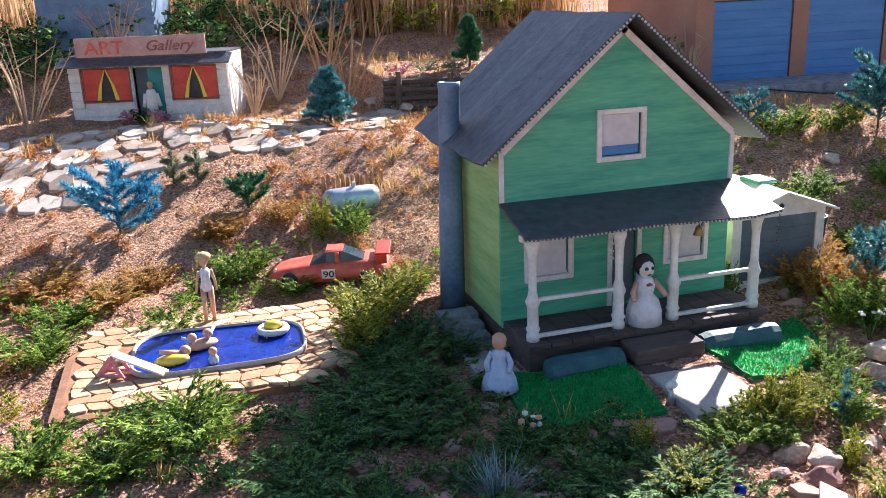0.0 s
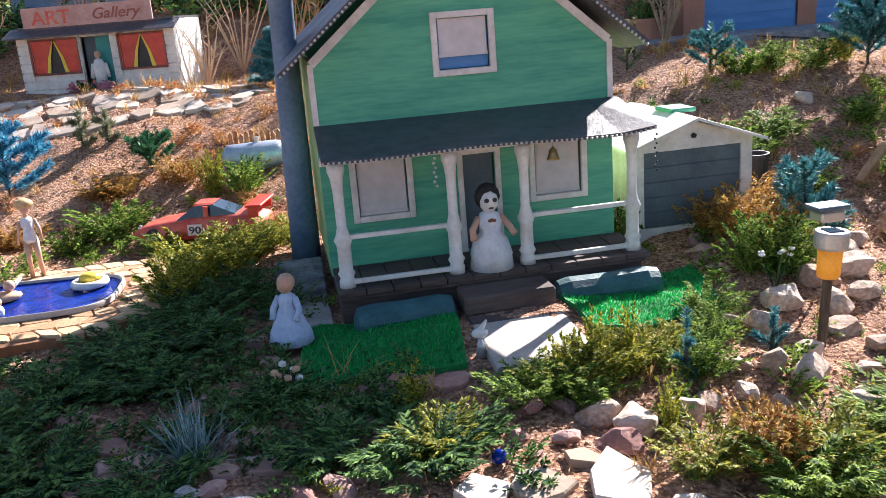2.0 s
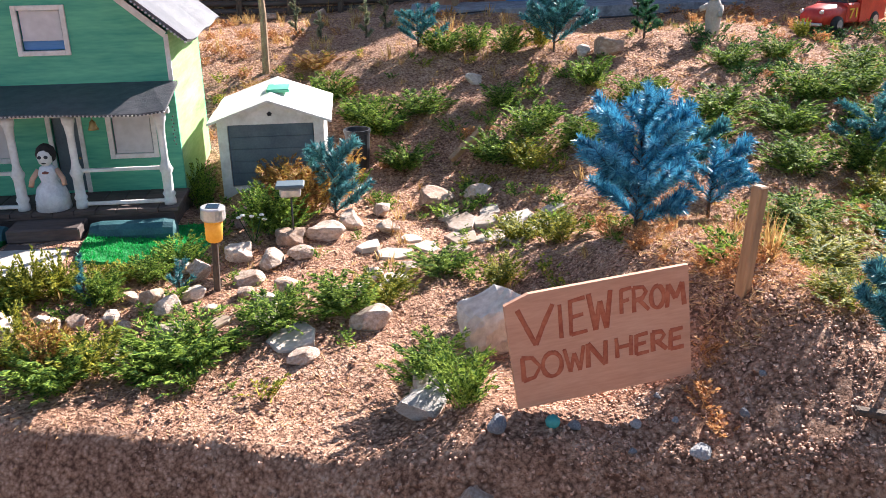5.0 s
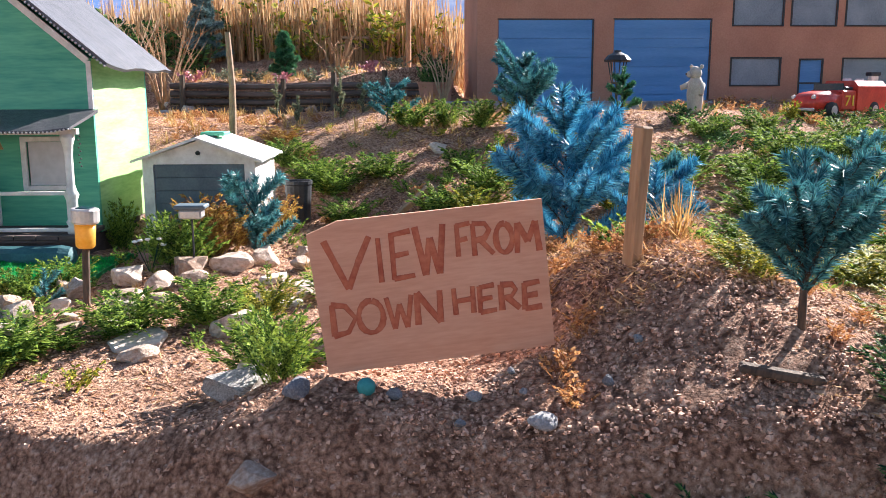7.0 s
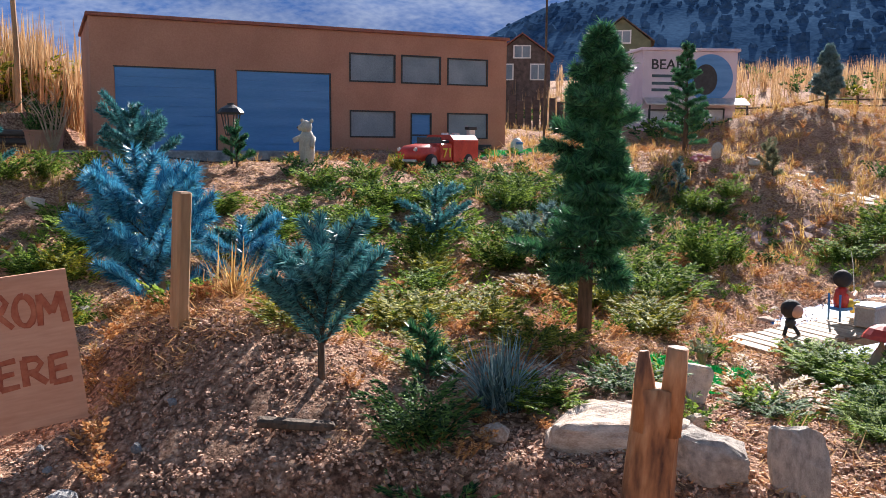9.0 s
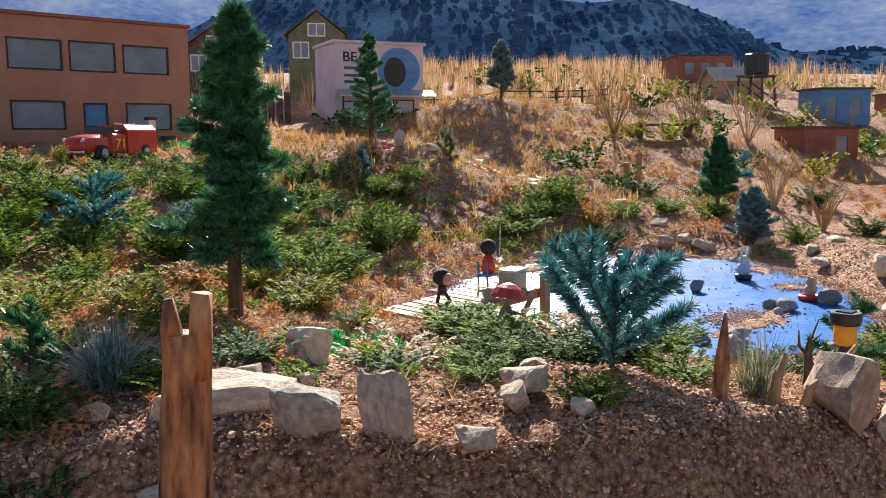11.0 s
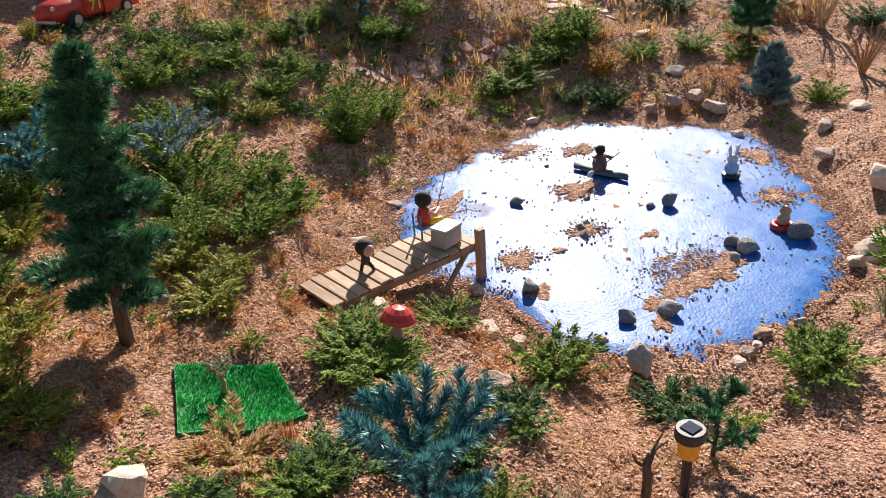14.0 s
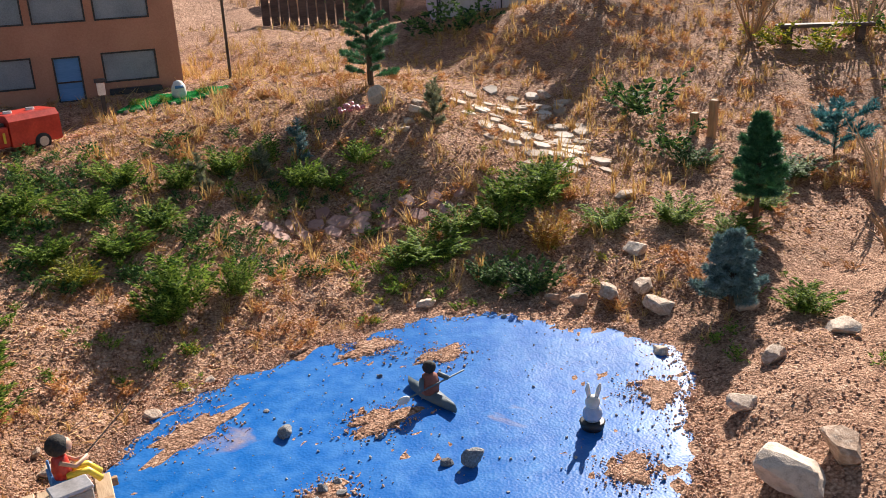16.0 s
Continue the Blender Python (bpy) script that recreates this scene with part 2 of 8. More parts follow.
M_BRASS = mat("old_brass", (0.30, 0.18, 0.06), (0.50, 0.34, 0.14), 20, 0.4, 0.2, metal=0.8)
# aerial haze is put into these hill blues and lifted by glow
M_HILL_HAZED = mat("hazed_wooded_hillside", (0.010, 0.030, 0.075), (0.07, 0.13, 0.22), 0.03, 1.0, 0.8, 0.45, spec=0.0, glow=0.06)
M_HILLFAR_HAZED = mat("hazed_bare_hillside", (0.05, 0.12, 0.30), (0.26, 0.30, 0.40), 0.012, 1.0, 0.6, 0.09, spec=0.0, glow=0.35)


def tarp_material():
    """Blue woven plastic sheet with dried sand lying on it in patches."""
    m = bpy.data.materials.new("blue_tarp")
    m.use_nodes = True
    n, l = m.node_tree.nodes, m.node_tree.links
    bs = n["Principled BSDF"]
    co = n.new("ShaderNodeTexCoord")
    big, fine, weave = n.new("ShaderNodeTexNoise"), n.new("ShaderNodeTexNoise"), n.new("ShaderNodeTexVoronoi")
    big.inputs["Scale"].default_value, big.inputs["Detail"].default_value, big.inputs["Distortion"].default_value = 2.3, 6, 0.4
    fine.inputs["Scale"].default_value, fine.inputs["Detail"].default_value = 14, 6
    weave.inputs["Scale"].default_value = 95
    for a in (big, fine, weave):
        l.new(co.outputs["Object"], a.inputs["Vector"])
    r = n.new("ShaderNodeValToRGB")
    r.color_ramp.elements[0].position, r.color_ramp.elements[1].position = 0.66, 0.72
    l.new(big.outputs["Fac"], r.inputs[0])
    dust = n.new("ShaderNodeValToRGB")
    dust.color_ramp.elements[0].position, dust.color_ramp.elements[0].color = 0.40, (0.006, 0.12, 0.42, 1)
    dust.color_ramp.elements[1].position, dust.color_ramp.elements[1].color = 0.85, (0.06, 0.22, 0.52, 1)
    l.new(fine.outputs["Fac"], dust.inputs[0])
    mx = n.new("ShaderNodeMix")
    mx.data_type = "RGBA"
    l.new(r.outputs[0], mx.inputs["Factor"])
    l.new(dust.outputs[0], mx.inputs["A"])
    mx.inputs["B"].default_value = (0.42, 0.27, 0.16, 1)
    l.new(mx.outputs["Result"], bs.inputs["Base Color"])
    ro = n.new("ShaderNodeMapRange")
    ro.inputs["To Min"].default_value, ro.inputs["To Max"].default_value = 0.42, 0.9
    bs.inputs["Specular IOR Level"].default_value = 0.075
    l.new(r.outputs[0], ro.inputs["Value"])
    l.new(ro.outputs[0], bs.inputs["Roughness"])
    bp = n.new("ShaderNodeBump")
    bp.inputs["Strength"].default_value, bp.inputs["Distance"].default_value = 0.45, 0.0016
    l.new(weave.outputs["Distance"], bp.inputs["Height"])
    bw = n.new("ShaderNodeBump")
    bw.inputs["Strength"].default_value, bw.inputs["Distance"].default_value = 0.4, 0.006
    l.new(fine.outputs["Fac"], bw.inputs["Height"])
    l.new(bp.outputs[0], bw.inputs["Normal"])
    l.new(bw.outputs[0], bs.inputs["Normal"])
    return m


M_TARP = tarp_material()


# the lie of the land: foot and crest of the slope behind, by easting
GX = (-3.0, -1.0, 0.6, 2.0, 3.3, 4.5, 5.5, 6.5, 7.5, 8.5, 9.5, 11.0, 14.0)
FOOT_Y = (4.3, 4.2, 4.1, 3.1, 2.8, 2.0, 2.3, 2.4, 3.3, 3.2, 2.0, 1.7, 1.5)
FOOT_Z = (0.15, 0.15, 0.17, 0.13, 0.13, 0.30, 0.25, 0.12, 0.15, 0.18, 0.12, 0.1, 0.1)
CREST_Y = (6.4, 6.3, 6.0, 5.0, 4.7, 4.5, 4.6, 4.7, 4.75, 4.6, 5.6, 5.8, 6.0)
CREST_Z = (0.65, 0.65, 0.64, 0.60, 0.66, 0.66, 0.68, 0.68, 0.70, 0.72, 0.60, 0.72, 0.9)
# edge of the bank towards the footpath
EX = (-3.0, 1.6, 2.4, 3.0, 3.4, 4.0, 4.6, 5.2, 6.0, 7.0, 14.0)
EDGE_Y = (1.3, 1.35, 1.15, 0.84, 0.78, 0.58, 0.10, -0.16, -0.40, -0.5, -0.6)
POND = (7.15, 1.35)


def step(a, b, v):
    k = np.clip((v - a) / (b - a), 0.0, 1.0)
    return k * k * (3 - 2 * k)


PA = (-163, -137, -116, -73, -35, -18, 11, 42, 58, 91, 140)
PR = (0.95, 1.22, 1.18, 0.98, 1.00, 1.06, 1.44, 1.44, 1.32, 1.02, 1.02)


def pond_edge(a):
    """The tarp's radius by direction."""
    r = np.interp(np.degrees(a), PA, PR, period=360)
    return r + 0.02 * np.sin(9 * a) + 0.015 * np.sin(17 * a + 1) + 0.012 * np.sin(31 * a)


def ground(x, y):
    """Height of the ground without its fine relief."""
    x, y = np.asarray(x, float), np.asarray(y, float)
    fy, fz = np.interp(x, GX, FOOT_Y), np.interp(x, GX, FOOT_Z)
    cy, cz = np.interp(x, GX, CREST_Y), np.interp(x, GX, CREST_Z)
    k = np.clip((y - fy) / (cy - fy), 0, 1)
    k = 0.6 * k + 0.4 * k * k * (3 - 2 * k)
    z = fz + (cz - fz) * k + 0.035 * np.clip(y - cy, 0, 3) 
    # the land climbs away behind the town
    q = 0.62 * (x - 3) + 0.78 * y
    z = z + 0.10 * np.clip(q - 8.6, 0, 14) + 0.004 * np.clip(q - 22, 0, 400)
    z = z + 0.45 * step(7.2, 8.6, y) * step(4.2, 3.2, x)
    z = z + 0.35 * np.exp(-((x - 11.2) / 1.3) ** 2 - ((y - 6.3) / 0.7) ** 2)
    # flower bed held by the timber wall
    z = z + 0.24 * step(6.42, 6.50, y) * step(7.9, 7.3, y) * step(1.35, 1.5, x) * step(3.8, 3.6, x)
    # gravel hump behind the painted board, and the shoulder to its east
    z = z + 0.26 * np.exp(-((x - 3.88) / 0.34) ** 2 - ((y - 1.3) / 0.62) ** 2) + 0.12 * np.exp(-((x - 3.2) / 0.28) ** 2 - ((y - 0.95) / 0.3) ** 2)
    z = z + 0.03 * np.exp(-((x - 4.6) / 0.8) ** 2 - ((y - 0.6) / 0.5) ** 2)
    # dip that holds the turf patch near the pond
    z = z - 0.075 * np.exp(-((x - 5.12) / 0.32) ** 2 - ((y - 0.90) / 0.34) ** 2)
    # low ground under the dock
    z = z - 0.085 * np.exp(-((x - 5.72) / 0.26) ** 2 - ((y - 1.38) / 0.22) ** 2)
    # raised yard before the garage
    z = z + 0.10 * np.exp(-((x - 2.52) / 0.34) ** 2 - ((y - 3.1) / 0.42) ** 2)
    # hollow of the pond
    px, py = POND
    r = np.hypot(x - px, y - py) / pond_edge(np.arctan2(y - py, x - px))
    z = z + (0.035 - z) * (1 - step(1.0, 1.55, r)) 
    # bank down to the footpath
    e = np.interp(x, EX, EDGE_Y)
    z = z + (-0.30 - z) * step(0.05, -0.28, y - e)
    return z


def relief(x, y):
    """Fine unevenness of the soil."""
    x, y = np.asarray(x, float), np.asarray(y, float)
    z = 0
    for i in range(9):
        a, f = 2.4 * i + 0.7, 2.2 * 1.55 ** i
        z = z + 0.022 / 1.42 ** i * np.sin(f * (x * math.cos(a) + y * math.sin(a)) + 1.3 * np.sin(0.6 * f * (y * math.cos(a) - x * math.sin(a)) + i))
    px, py = POND
    r = np.hypot(x - px, y - py) / pond_edge(np.arctan2(y - py, x - px))
    return z * (0.15 + 0.85 * step(0.95, 1.25, r))


def at(x, y, sink=0.0):
    """Height of the ground at one place."""
    return float(ground(x, y) + relief(x, y)) - sink



# ---- building helpers ----
def mesh_from(name, verts, faces, mats, smooth=False, slots=None):
    me = bpy.data.meshes.new(name)
    me.from_pydata([tuple(v) for v in verts], [], faces)
    for m in (mats if isinstance(mats, (list, tuple)) else [mats]):
        me.materials.append(m)
    if slots is not None:
        me.polygons.foreach_set("material_index", np.asarray(slots, dtype=np.int32))
    if smooth:
        me.polygons.foreach_set("use_smooth", [True] * len(me.polygons))
    me.update()
    return me


def tri_mesh(name, tris, material):
    """A mesh of loose triangles from an (n, 3, 3) array."""
    v = np.asarray(tris, dtype=np.float32).reshape(-1, 3)
    k = len(v) // 3
    me = bpy.data.meshes.new(name)
    me.vertices.add(len(v)), me.loops.add(len(v)), me.polygons.add(k)
    me.vertices.foreach_set("co", v.ravel())
    me.loops.foreach_set("vertex_index", np.arange(len(v), dtype=np.int32))
    me.polygons.foreach_set("loop_start", np.arange(0, len(v), 3, dtype=np.int32))
    me.polygons.foreach_set("loop_total", np.full(k, 3, dtype=np.int32))
    me.materials.append(material)
    me.update(calc_edges=True)
    me.validate()
    return me


def thing(name, label, category, m=Matrix(), group="", kind="", data=None):
    ob = new(name, data)
    ob.matrix_basis = m
    return tagged(ob, label, category, group, kind)


def part(name, bm, material, parent, label="", smooth=False):
    """Links a bmesh as one mesh object under a thing or a part."""
    me = bpy.data.meshes.new(name)
    bm.to_mesh(me)
    bm.free()
    me.materials.append(material)
    if smooth:
        me.polygons.foreach_set("use_smooth", [True] * len(me.polygons))
    return part_of(name, me, parent, label)


def part_of(name, me, parent, label="", m=None):
    ob = new(name, me)
    ob.parent = parent
    if m is not None:
        ob.matrix_basis = m
    return tagged(ob, label)


def box(bm, lo, hi, bevel=0.0, m=None):
    """Adds a box between two corners."""
    lo, hi = Vector(lo), Vector(hi)
    r = bmesh.ops.create_cube(bm, size=1, matrix=Matrix.Translation((lo + hi) / 2) @ Matrix.Diagonal((*(hi - lo), 1)))
    vs = r["verts"]
    if bevel:
        es = list({e for v in vs for e in v.link_edges})
        r = bmesh.ops.bevel(bm, geom=es, offset=bevel, segments=1, affect="EDGES")
        vs = r["verts"]
    if m is not None:
        bmesh.ops.transform(bm, matrix=m, verts=list({v for v in vs}))
    return bm


def boxes(*items, bevel=0.0):
    bm = bmesh.new()
    for lo, hi in items:
        box(bm, lo, hi, bevel)
    return bm


def panel(outer, holes, depth):
    """An upright panel in the xz plane with openings through it; its front is at y = 0 and it is `depth` thick towards +y."""
    bm = bmesh.new()
    edges = []
    for ring in [outer, *holes]:
        vs = [bm.verts.new((p[0], 0, p[1])) for p in ring]
        edges += [bm.edges.new((vs[i], vs[(i + 1) % len(vs)])) for i in range(len(vs))]
    bmesh.ops.triangle_fill(bm, use_beauty=True, use_dissolve=False, edges=edges, normal=(0, -1, 0))
    r = bmesh.ops.extrude_face_region(bm, geom=list(bm.faces))
    bmesh.ops.translate(bm, vec=(0, depth, 0), verts=[g for g in r["geom"] if isinstance(g, bmesh.types.BMVert)])
    bmesh.ops.recalc_face_normals(bm, faces=list(bm.faces))
    return bm


def rect(x0, z0, x1, z1):
    return [(x0, z0), (x1, z0), (x1, z1), (x0, z1)]


def lathe(profile, n=16, bm=None, m=None):
    """A turned body from (radius, height) pairs."""
    bm = bm or bmesh.new()
    rings = []
    for r, z in profile:
        rings.append([bm.verts.new((r * math.cos(2 * math.pi * i / n), r * math.sin(2 * math.pi * i / n), z)) for i in range(n)])
    for a, b in zip(rings, rings[1:]):
        for i in range(n):
            bm.faces.new((a[i], a[(i + 1) % n], b[(i + 1) % n], b[i]))
    bm.faces.new(rings[0][::-1]), bm.faces.new(rings[-1])
    if m is not None:
        bmesh.ops.transform(bm, matrix=m, verts=[v for r in rings for v in r])
    return bm


def tube(bm, pts, radii, n=8):
    """A bent, tapered rod through points."""
    rings = []
    for i, p in enumerate(pts):
        d = (Vector(pts[min(i + 1, len(pts) - 1)]) - Vector(pts[max(i - 1, 0)])).normalized()
        u = d.orthogonal().normalized()
        w = d.cross(u)
        r = radii[i] if isinstance(radii, (list, tuple)) else radii
        rings.append([bm.verts.new(Vector(p) + r * (math.cos(2 * math.pi * k / n) * u + math.sin(2 * math.pi * k / n) * w)) for k in range(n)])
    for a, b in zip(rings, rings[1:]):
        ca, cb = sum((v.co for v in a), Vector()) / n, sum((v.co for v in b), Vector()) / n
        off = min(range(n), key=lambda s: sum(((a[k].co - ca) - (b[(k + s) % n].co - cb)).length for k in range(n)))
        for k in range(n):
            bm.faces.new((a[k], a[(k + 1) % n], b[(k + 1 + off) % n], b[(k + off) % n]))
    bm.faces.new(rings[0][::-1]), bm.faces.new(rings[-1])
    return bm


def loft(rings, close=True):
    """A skin over rings of equal counts."""
    bm = bmesh.new()
    vs = [[bm.verts.new(p) for p in r] for r in rings]
    n = len(vs[0])
    for a, b in zip(vs, vs[1:]):
        for k in range(n):
            bm.faces.new((a[k], a[(k + 1) % n], b[(k + 1) % n], b[k]))
    if close:
        bm.faces.new(vs[0][::-1]), bm.faces.new(vs[-1])
    bmesh.ops.recalc_face_normals(bm, faces=list(bm.faces))
    return bm


def lettering(name, text, size, material, parent, m, label="", shear=0.0, width=None):
    """Words as thin raised mesh, standing in the parent's xz plane, facing -y."""
    cu = bpy.data.curves.new(name, "FONT")
    cu.body, cu.size, cu.extrude, cu.shear = text, size, 0.0012, shear
    cu.offset = size * 0.012
    tmp = bpy.data.objects.new(name, cu)
    me = bpy.data.meshes.new_from_object(tmp)
    bpy.data.objects.remove(tmp)
    me.transform(Matrix.Rotation(radians(90), 4, "X"))
    if width:
        xs = [v.co.x for v in me.vertices]
        me.transform(Matrix.Diagonal((width / (max(xs) - min(xs)), 1, 1, 1)))
    me.materials.clear()
    me.materials.append(material)
    return part_of(name, me, parent, label, m)


rng = np.random.default_rng(7)


# ---- ground: one sheet from the gardens to the horizon ----
def axis(lo, hi, d, far):
    inner = np.arange(lo, hi + d / 2, d)
    out, stepsize, a = [], d, hi
    while a < far:
        stepsize *= 1.16
        a += stepsize
        out.append(a)
    low, stepsize, a = [], d, lo
    while a > -far:
        stepsize *= 1.16
        a -= stepsize
        low.append(a)
    return np.array(low[::-1] + list(inner) + out)


gx, gy = axis(-2.2, 11.5, 0.032, 900), axis(-1.2, 7.4, 0.032, 900)
X, Y = np.meshgrid(gx, gy)
near = step(16, 12, np.hypot(X - 5, Y - 3))
Z = ground(X, Y) + relief(X, Y) * (0.3 + 0.7 * near) + rng.normal(0, 0.0028, X.shape) * near
V = np.stack([X, Y, Z], -1).reshape(-1, 3)
nx, ny = len(gx), len(gy)
I = (np.arange(ny - 1)[:, None] * nx + np.arange(nx - 1)[None]).ravel()
F = np.stack([I, I + 1, I + nx + 1, I + nx], -1)
me = bpy.data.meshes.new("ground")
me.vertices.add(len(V)), me.loops.add(F.size), me.polygons.add(len(F))
me.vertices.foreach_set("co", V.astype(np.float32).ravel())
me.loops.foreach_set("vertex_index", F.astype(np.int32).ravel())
me.polygons.foreach_set("loop_start", np.arange(0, F.size, 4, dtype=np.int32))
me.polygons.foreach_set("loop_total", np.full(len(F), 4, dtype=np.int32))
me.polygons.foreach_set("use_smooth", [True] * len(F))
me.materials.append(M_SOIL)
me.update(calc_edges=True)
thing("ground", "reddish sandy soil sloping up in terraces", "ground", kind="structure", data=me)

# ---- far hills ----
def hills(name, label, dist, top, material, az0, az1, seed, rough):
    r = np.random.default_rng(seed)
    ph = r.uniform(0, 6.3, 12)
    a = np.radians(np.linspace(az0, az1, 260))
    prof = sum(np.sin(a * f + ph[i]) / f ** rough for i, f in enumerate((3, 5, 9, 17, 31, 57, 111, 211)))
    prof = (prof - prof.min()) / (prof.max() - prof.min())
    rows = []
    for k in np.linspace(0, 1, 14):
        d = dist * (1 + 0.55 * k)
        wob = sum(np.sin(a * f + ph[i + 4] + 9 * k) / f for i, f in enumerate((11, 23, 61, 140)))
        z = top(np.degrees(a)) * dist * (0.72 + 0.28 * prof) * k ** 0.8 * 1.55 + wob * 0.06 * dist * (0.2 + k) * 0.4 - 2
        rows.append(np.stack([3.5 + d * np.sin(a), d * np.cos(a), z], -1))
    V = np.concatenate(rows)
    n = len(a)
    f = [(i * n + j, i * n + j + 1, (i + 1) * n + j + 1, (i + 1) * n + j) for i in range(13) for j in range(n - 1)]
    thing(name, label, "hills", kind="structure", data=mesh_from(name, V, f, material, smooth=True))
    return V.reshape(14, n, 3)


# distance haze comes from the slopes' blue tint and emission
hills("backdrop_hills_far", "far mountain slope with blue haze in its colour and glow", 900, lambda d: 0.24 + 0 * d, M_HILLFAR_HAZED, -75, 140, 3, 1.3)
slope = hills("backdrop_hills", "dark wooded hillside beyond the valley, haze in its colour", 320, lambda d: 0.05 + 0.12 * step(18, 34, d) - 0.07 * step(56, 66, d), M_HILL_HAZED, -60, 120, 5, 0.9)


# ---- the green house ----
def green_house():
    h = thing("house", "green painted toy house with brown roof and porch", "house")
    x0, x1, yf, yb, zf, ze, zr, xm = 1.08, 2.07, 2.93, 3.66, 0.27, 0.94, 1.365, 1.575
    holes = [rect(1.19, 0.43, 1.36, 0.612), rect(1.79, 0.432, 1.958, 0.614), rect(1.545, zf + 0.005, 1.655, 0.60), rect(1.49, 0.876, 1.662, 1.040)]
    bm = panel([(x0, zf - 0.03), (x1, zf - 0.03), (x1, ze), (xm, zr), (x0, ze)], holes, 0.018)
    bmesh.ops.translate(bm, vec=(0, yf, 0), verts=bm.verts)
    part("wall", bm, M_GREEN, h, "green gable wall with window openings")
    bm = panel([(x0, zf - 0.03), (x1, zf - 0.03), (x1, ze), (xm, zr), (x0, ze)], [], 0.018)
    bmesh.ops.translate(bm, vec=(0, yb - 0.018, 0), verts=bm.verts)
    part("wall", bm, M_GREEN, h)
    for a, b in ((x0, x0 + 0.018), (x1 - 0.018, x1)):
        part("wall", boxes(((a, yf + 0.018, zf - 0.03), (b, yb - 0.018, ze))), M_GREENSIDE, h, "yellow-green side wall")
    part("floor", boxes(((x0 + 0.018, yf + 0.018, zf - 0.02), (x1 - 0.018, yb - 0.018, zf))), M_DKWOOD, h)
    part("foundation", boxes(((x0 + 0.01, yf - 0.25, at(1.5, 2.9) - 0.12), (x1 - 0.01, yb - 0.01, zf - 0.031))), M_DKWOOD, h, "dark shaded wooden foundation")
    # white corner boards
    for xa in (x0 - 0.004, x1 - 0.014):
        part("corner_board", boxes(((xa, yf - 0.008, 0.742), (xa + 0.018, yf, ze - 0.01))), M_WHITE, h)
    # gable boards under the eaves
    for s in (-1, 1):
        bm = bmesh.new()
        L = math.hypot(0.495, zr - ze)
        ang = math.atan2(zr - ze, 0.495)
        box(bm, (0, -0.009, -0.026), (L, 0, 0))
        bmesh.ops.transform(bm, matrix=Matrix.Translation((xm, yf, zr)) @ Matrix.Rotation(math.pi if s < 0 else 0, 4, "Z") @ Matrix.Rotation(ang, 4, "Y"), verts=bm.verts)
        if s < 0:
            bmesh.ops.translate(bm, vec=(0, -0.009, 0), verts=bm.verts)
        part("barge_board", bm, M_WHITE, h)
    # roof slopes with a beaded front edge
    for s in (-1, 1):
        ex, ez = xm + s * 0.585, 0.897
        nrm = Vector((s * (zr + 0.03 - ez), 0, 0.585)).normalized() * 0.014
        prof = [Vector((xm, 0, zr + 0.03)), Vector((ex, 0, ez)), Vector((ex, 0, ez)) + nrm, Vector((xm, 0, zr + 0.03)) + nrm]
        rings = []
        for y in np.linspace(2.838, 3.77, 9):
            sag = 0.004 * math.sin(y * 9 + s)
            rings.append([(p.x, y, p.z + sag + (0.008 * math.sin(y * 14) if 1 <= i <= 2 else 0)) for i, p in enumerate(prof)])
        roof = part("roof", loft(rings), M_ROOF, h, "dark brown roofing felt slope")
        bm = bmesh.new()
        for k in range(46):
            f = (k + 0.5) / 46
            p = Vector((xm + s * 0.585 * f, 2.834, zr + 0.03 + (ez - zr - 0.03) * f)) + nrm * 0.5
            bmesh.ops.create_icosphere(bm, subdivisions=1, radius=0.0055, matrix=Matrix.Translation(p))
        part("bead_trim", bm, M_STEEL, roof, "pale beaded edging")
    # chimney against the west wall
    bm = lathe([(0.055, 0.16), (0.052, 0.5), (0.047, 0.86), (0.046, 0.875), (0.043, 1.13), (0.047, 1.135), (0.047, 1.155), (0.036, 1.156), (0.034, 1.12)], 12)
    bmesh.ops.transform(bm, matrix=pose(1.008, 3.36, 0, 0, 1.0, 8), verts=bm.verts)
    part("chimney", bm, M_CHIM, h, "tapered blue-grey chimney", True)
    # windows
    for (wx0, wz0, wx1, wz1), up in (((1.19, 0.43, 1.36, 0.612), 0), ((1.79, 0.432, 1.958, 0.614), 0), ((1.49, 0.876, 1.662, 1.040), 1)):
        w = part("window", boxes(((wx0 + 0.004, yf + 0.012, wz0 + 0.004), (wx1 - 0.004, yf + 0.016, wz1 - 0.004))), M_PANE if not up else M_BLUEDOOR, h, "white framed window with pale blind")
        fr = [((wx0 - 0.018, yf - 0.010, wz0 - 0.018), (wx0 + 0.002, yf + 0.006, wz1 + 0.018)), ((wx1 - 0.002, yf - 0.010, wz0 - 0.018), (wx1 + 0.018, yf + 0.006, wz1 + 0.018)),
              ((wx0 + 0.002, yf - 0.010, wz0 - 0.018), (wx1 - 0.002, yf + 0.006, wz0 + 0.002)), ((wx0 + 0.002, yf - 0.010, wz1 - 0.002), (wx1 - 0.002, yf + 0.006, wz1 + 0.018))]
        part("frame", boxes(*fr, bevel=0.0015), M_WHITE, w, "white painted frame")
        drop = wz0 + (0.05 if up else 0.012)
        part("blind", boxes(((wx0 + 0.008, yf + 0.006, drop), (wx1 - 0.008, yf + 0.010, wz1 - 0.004)), ((wx0 + 0.006, yf + 0.004, drop - 0.009), (wx1 - 0.006, yf + 0.0115, drop + 0.001))), M_CURTAIN, w, "pale paper blind")
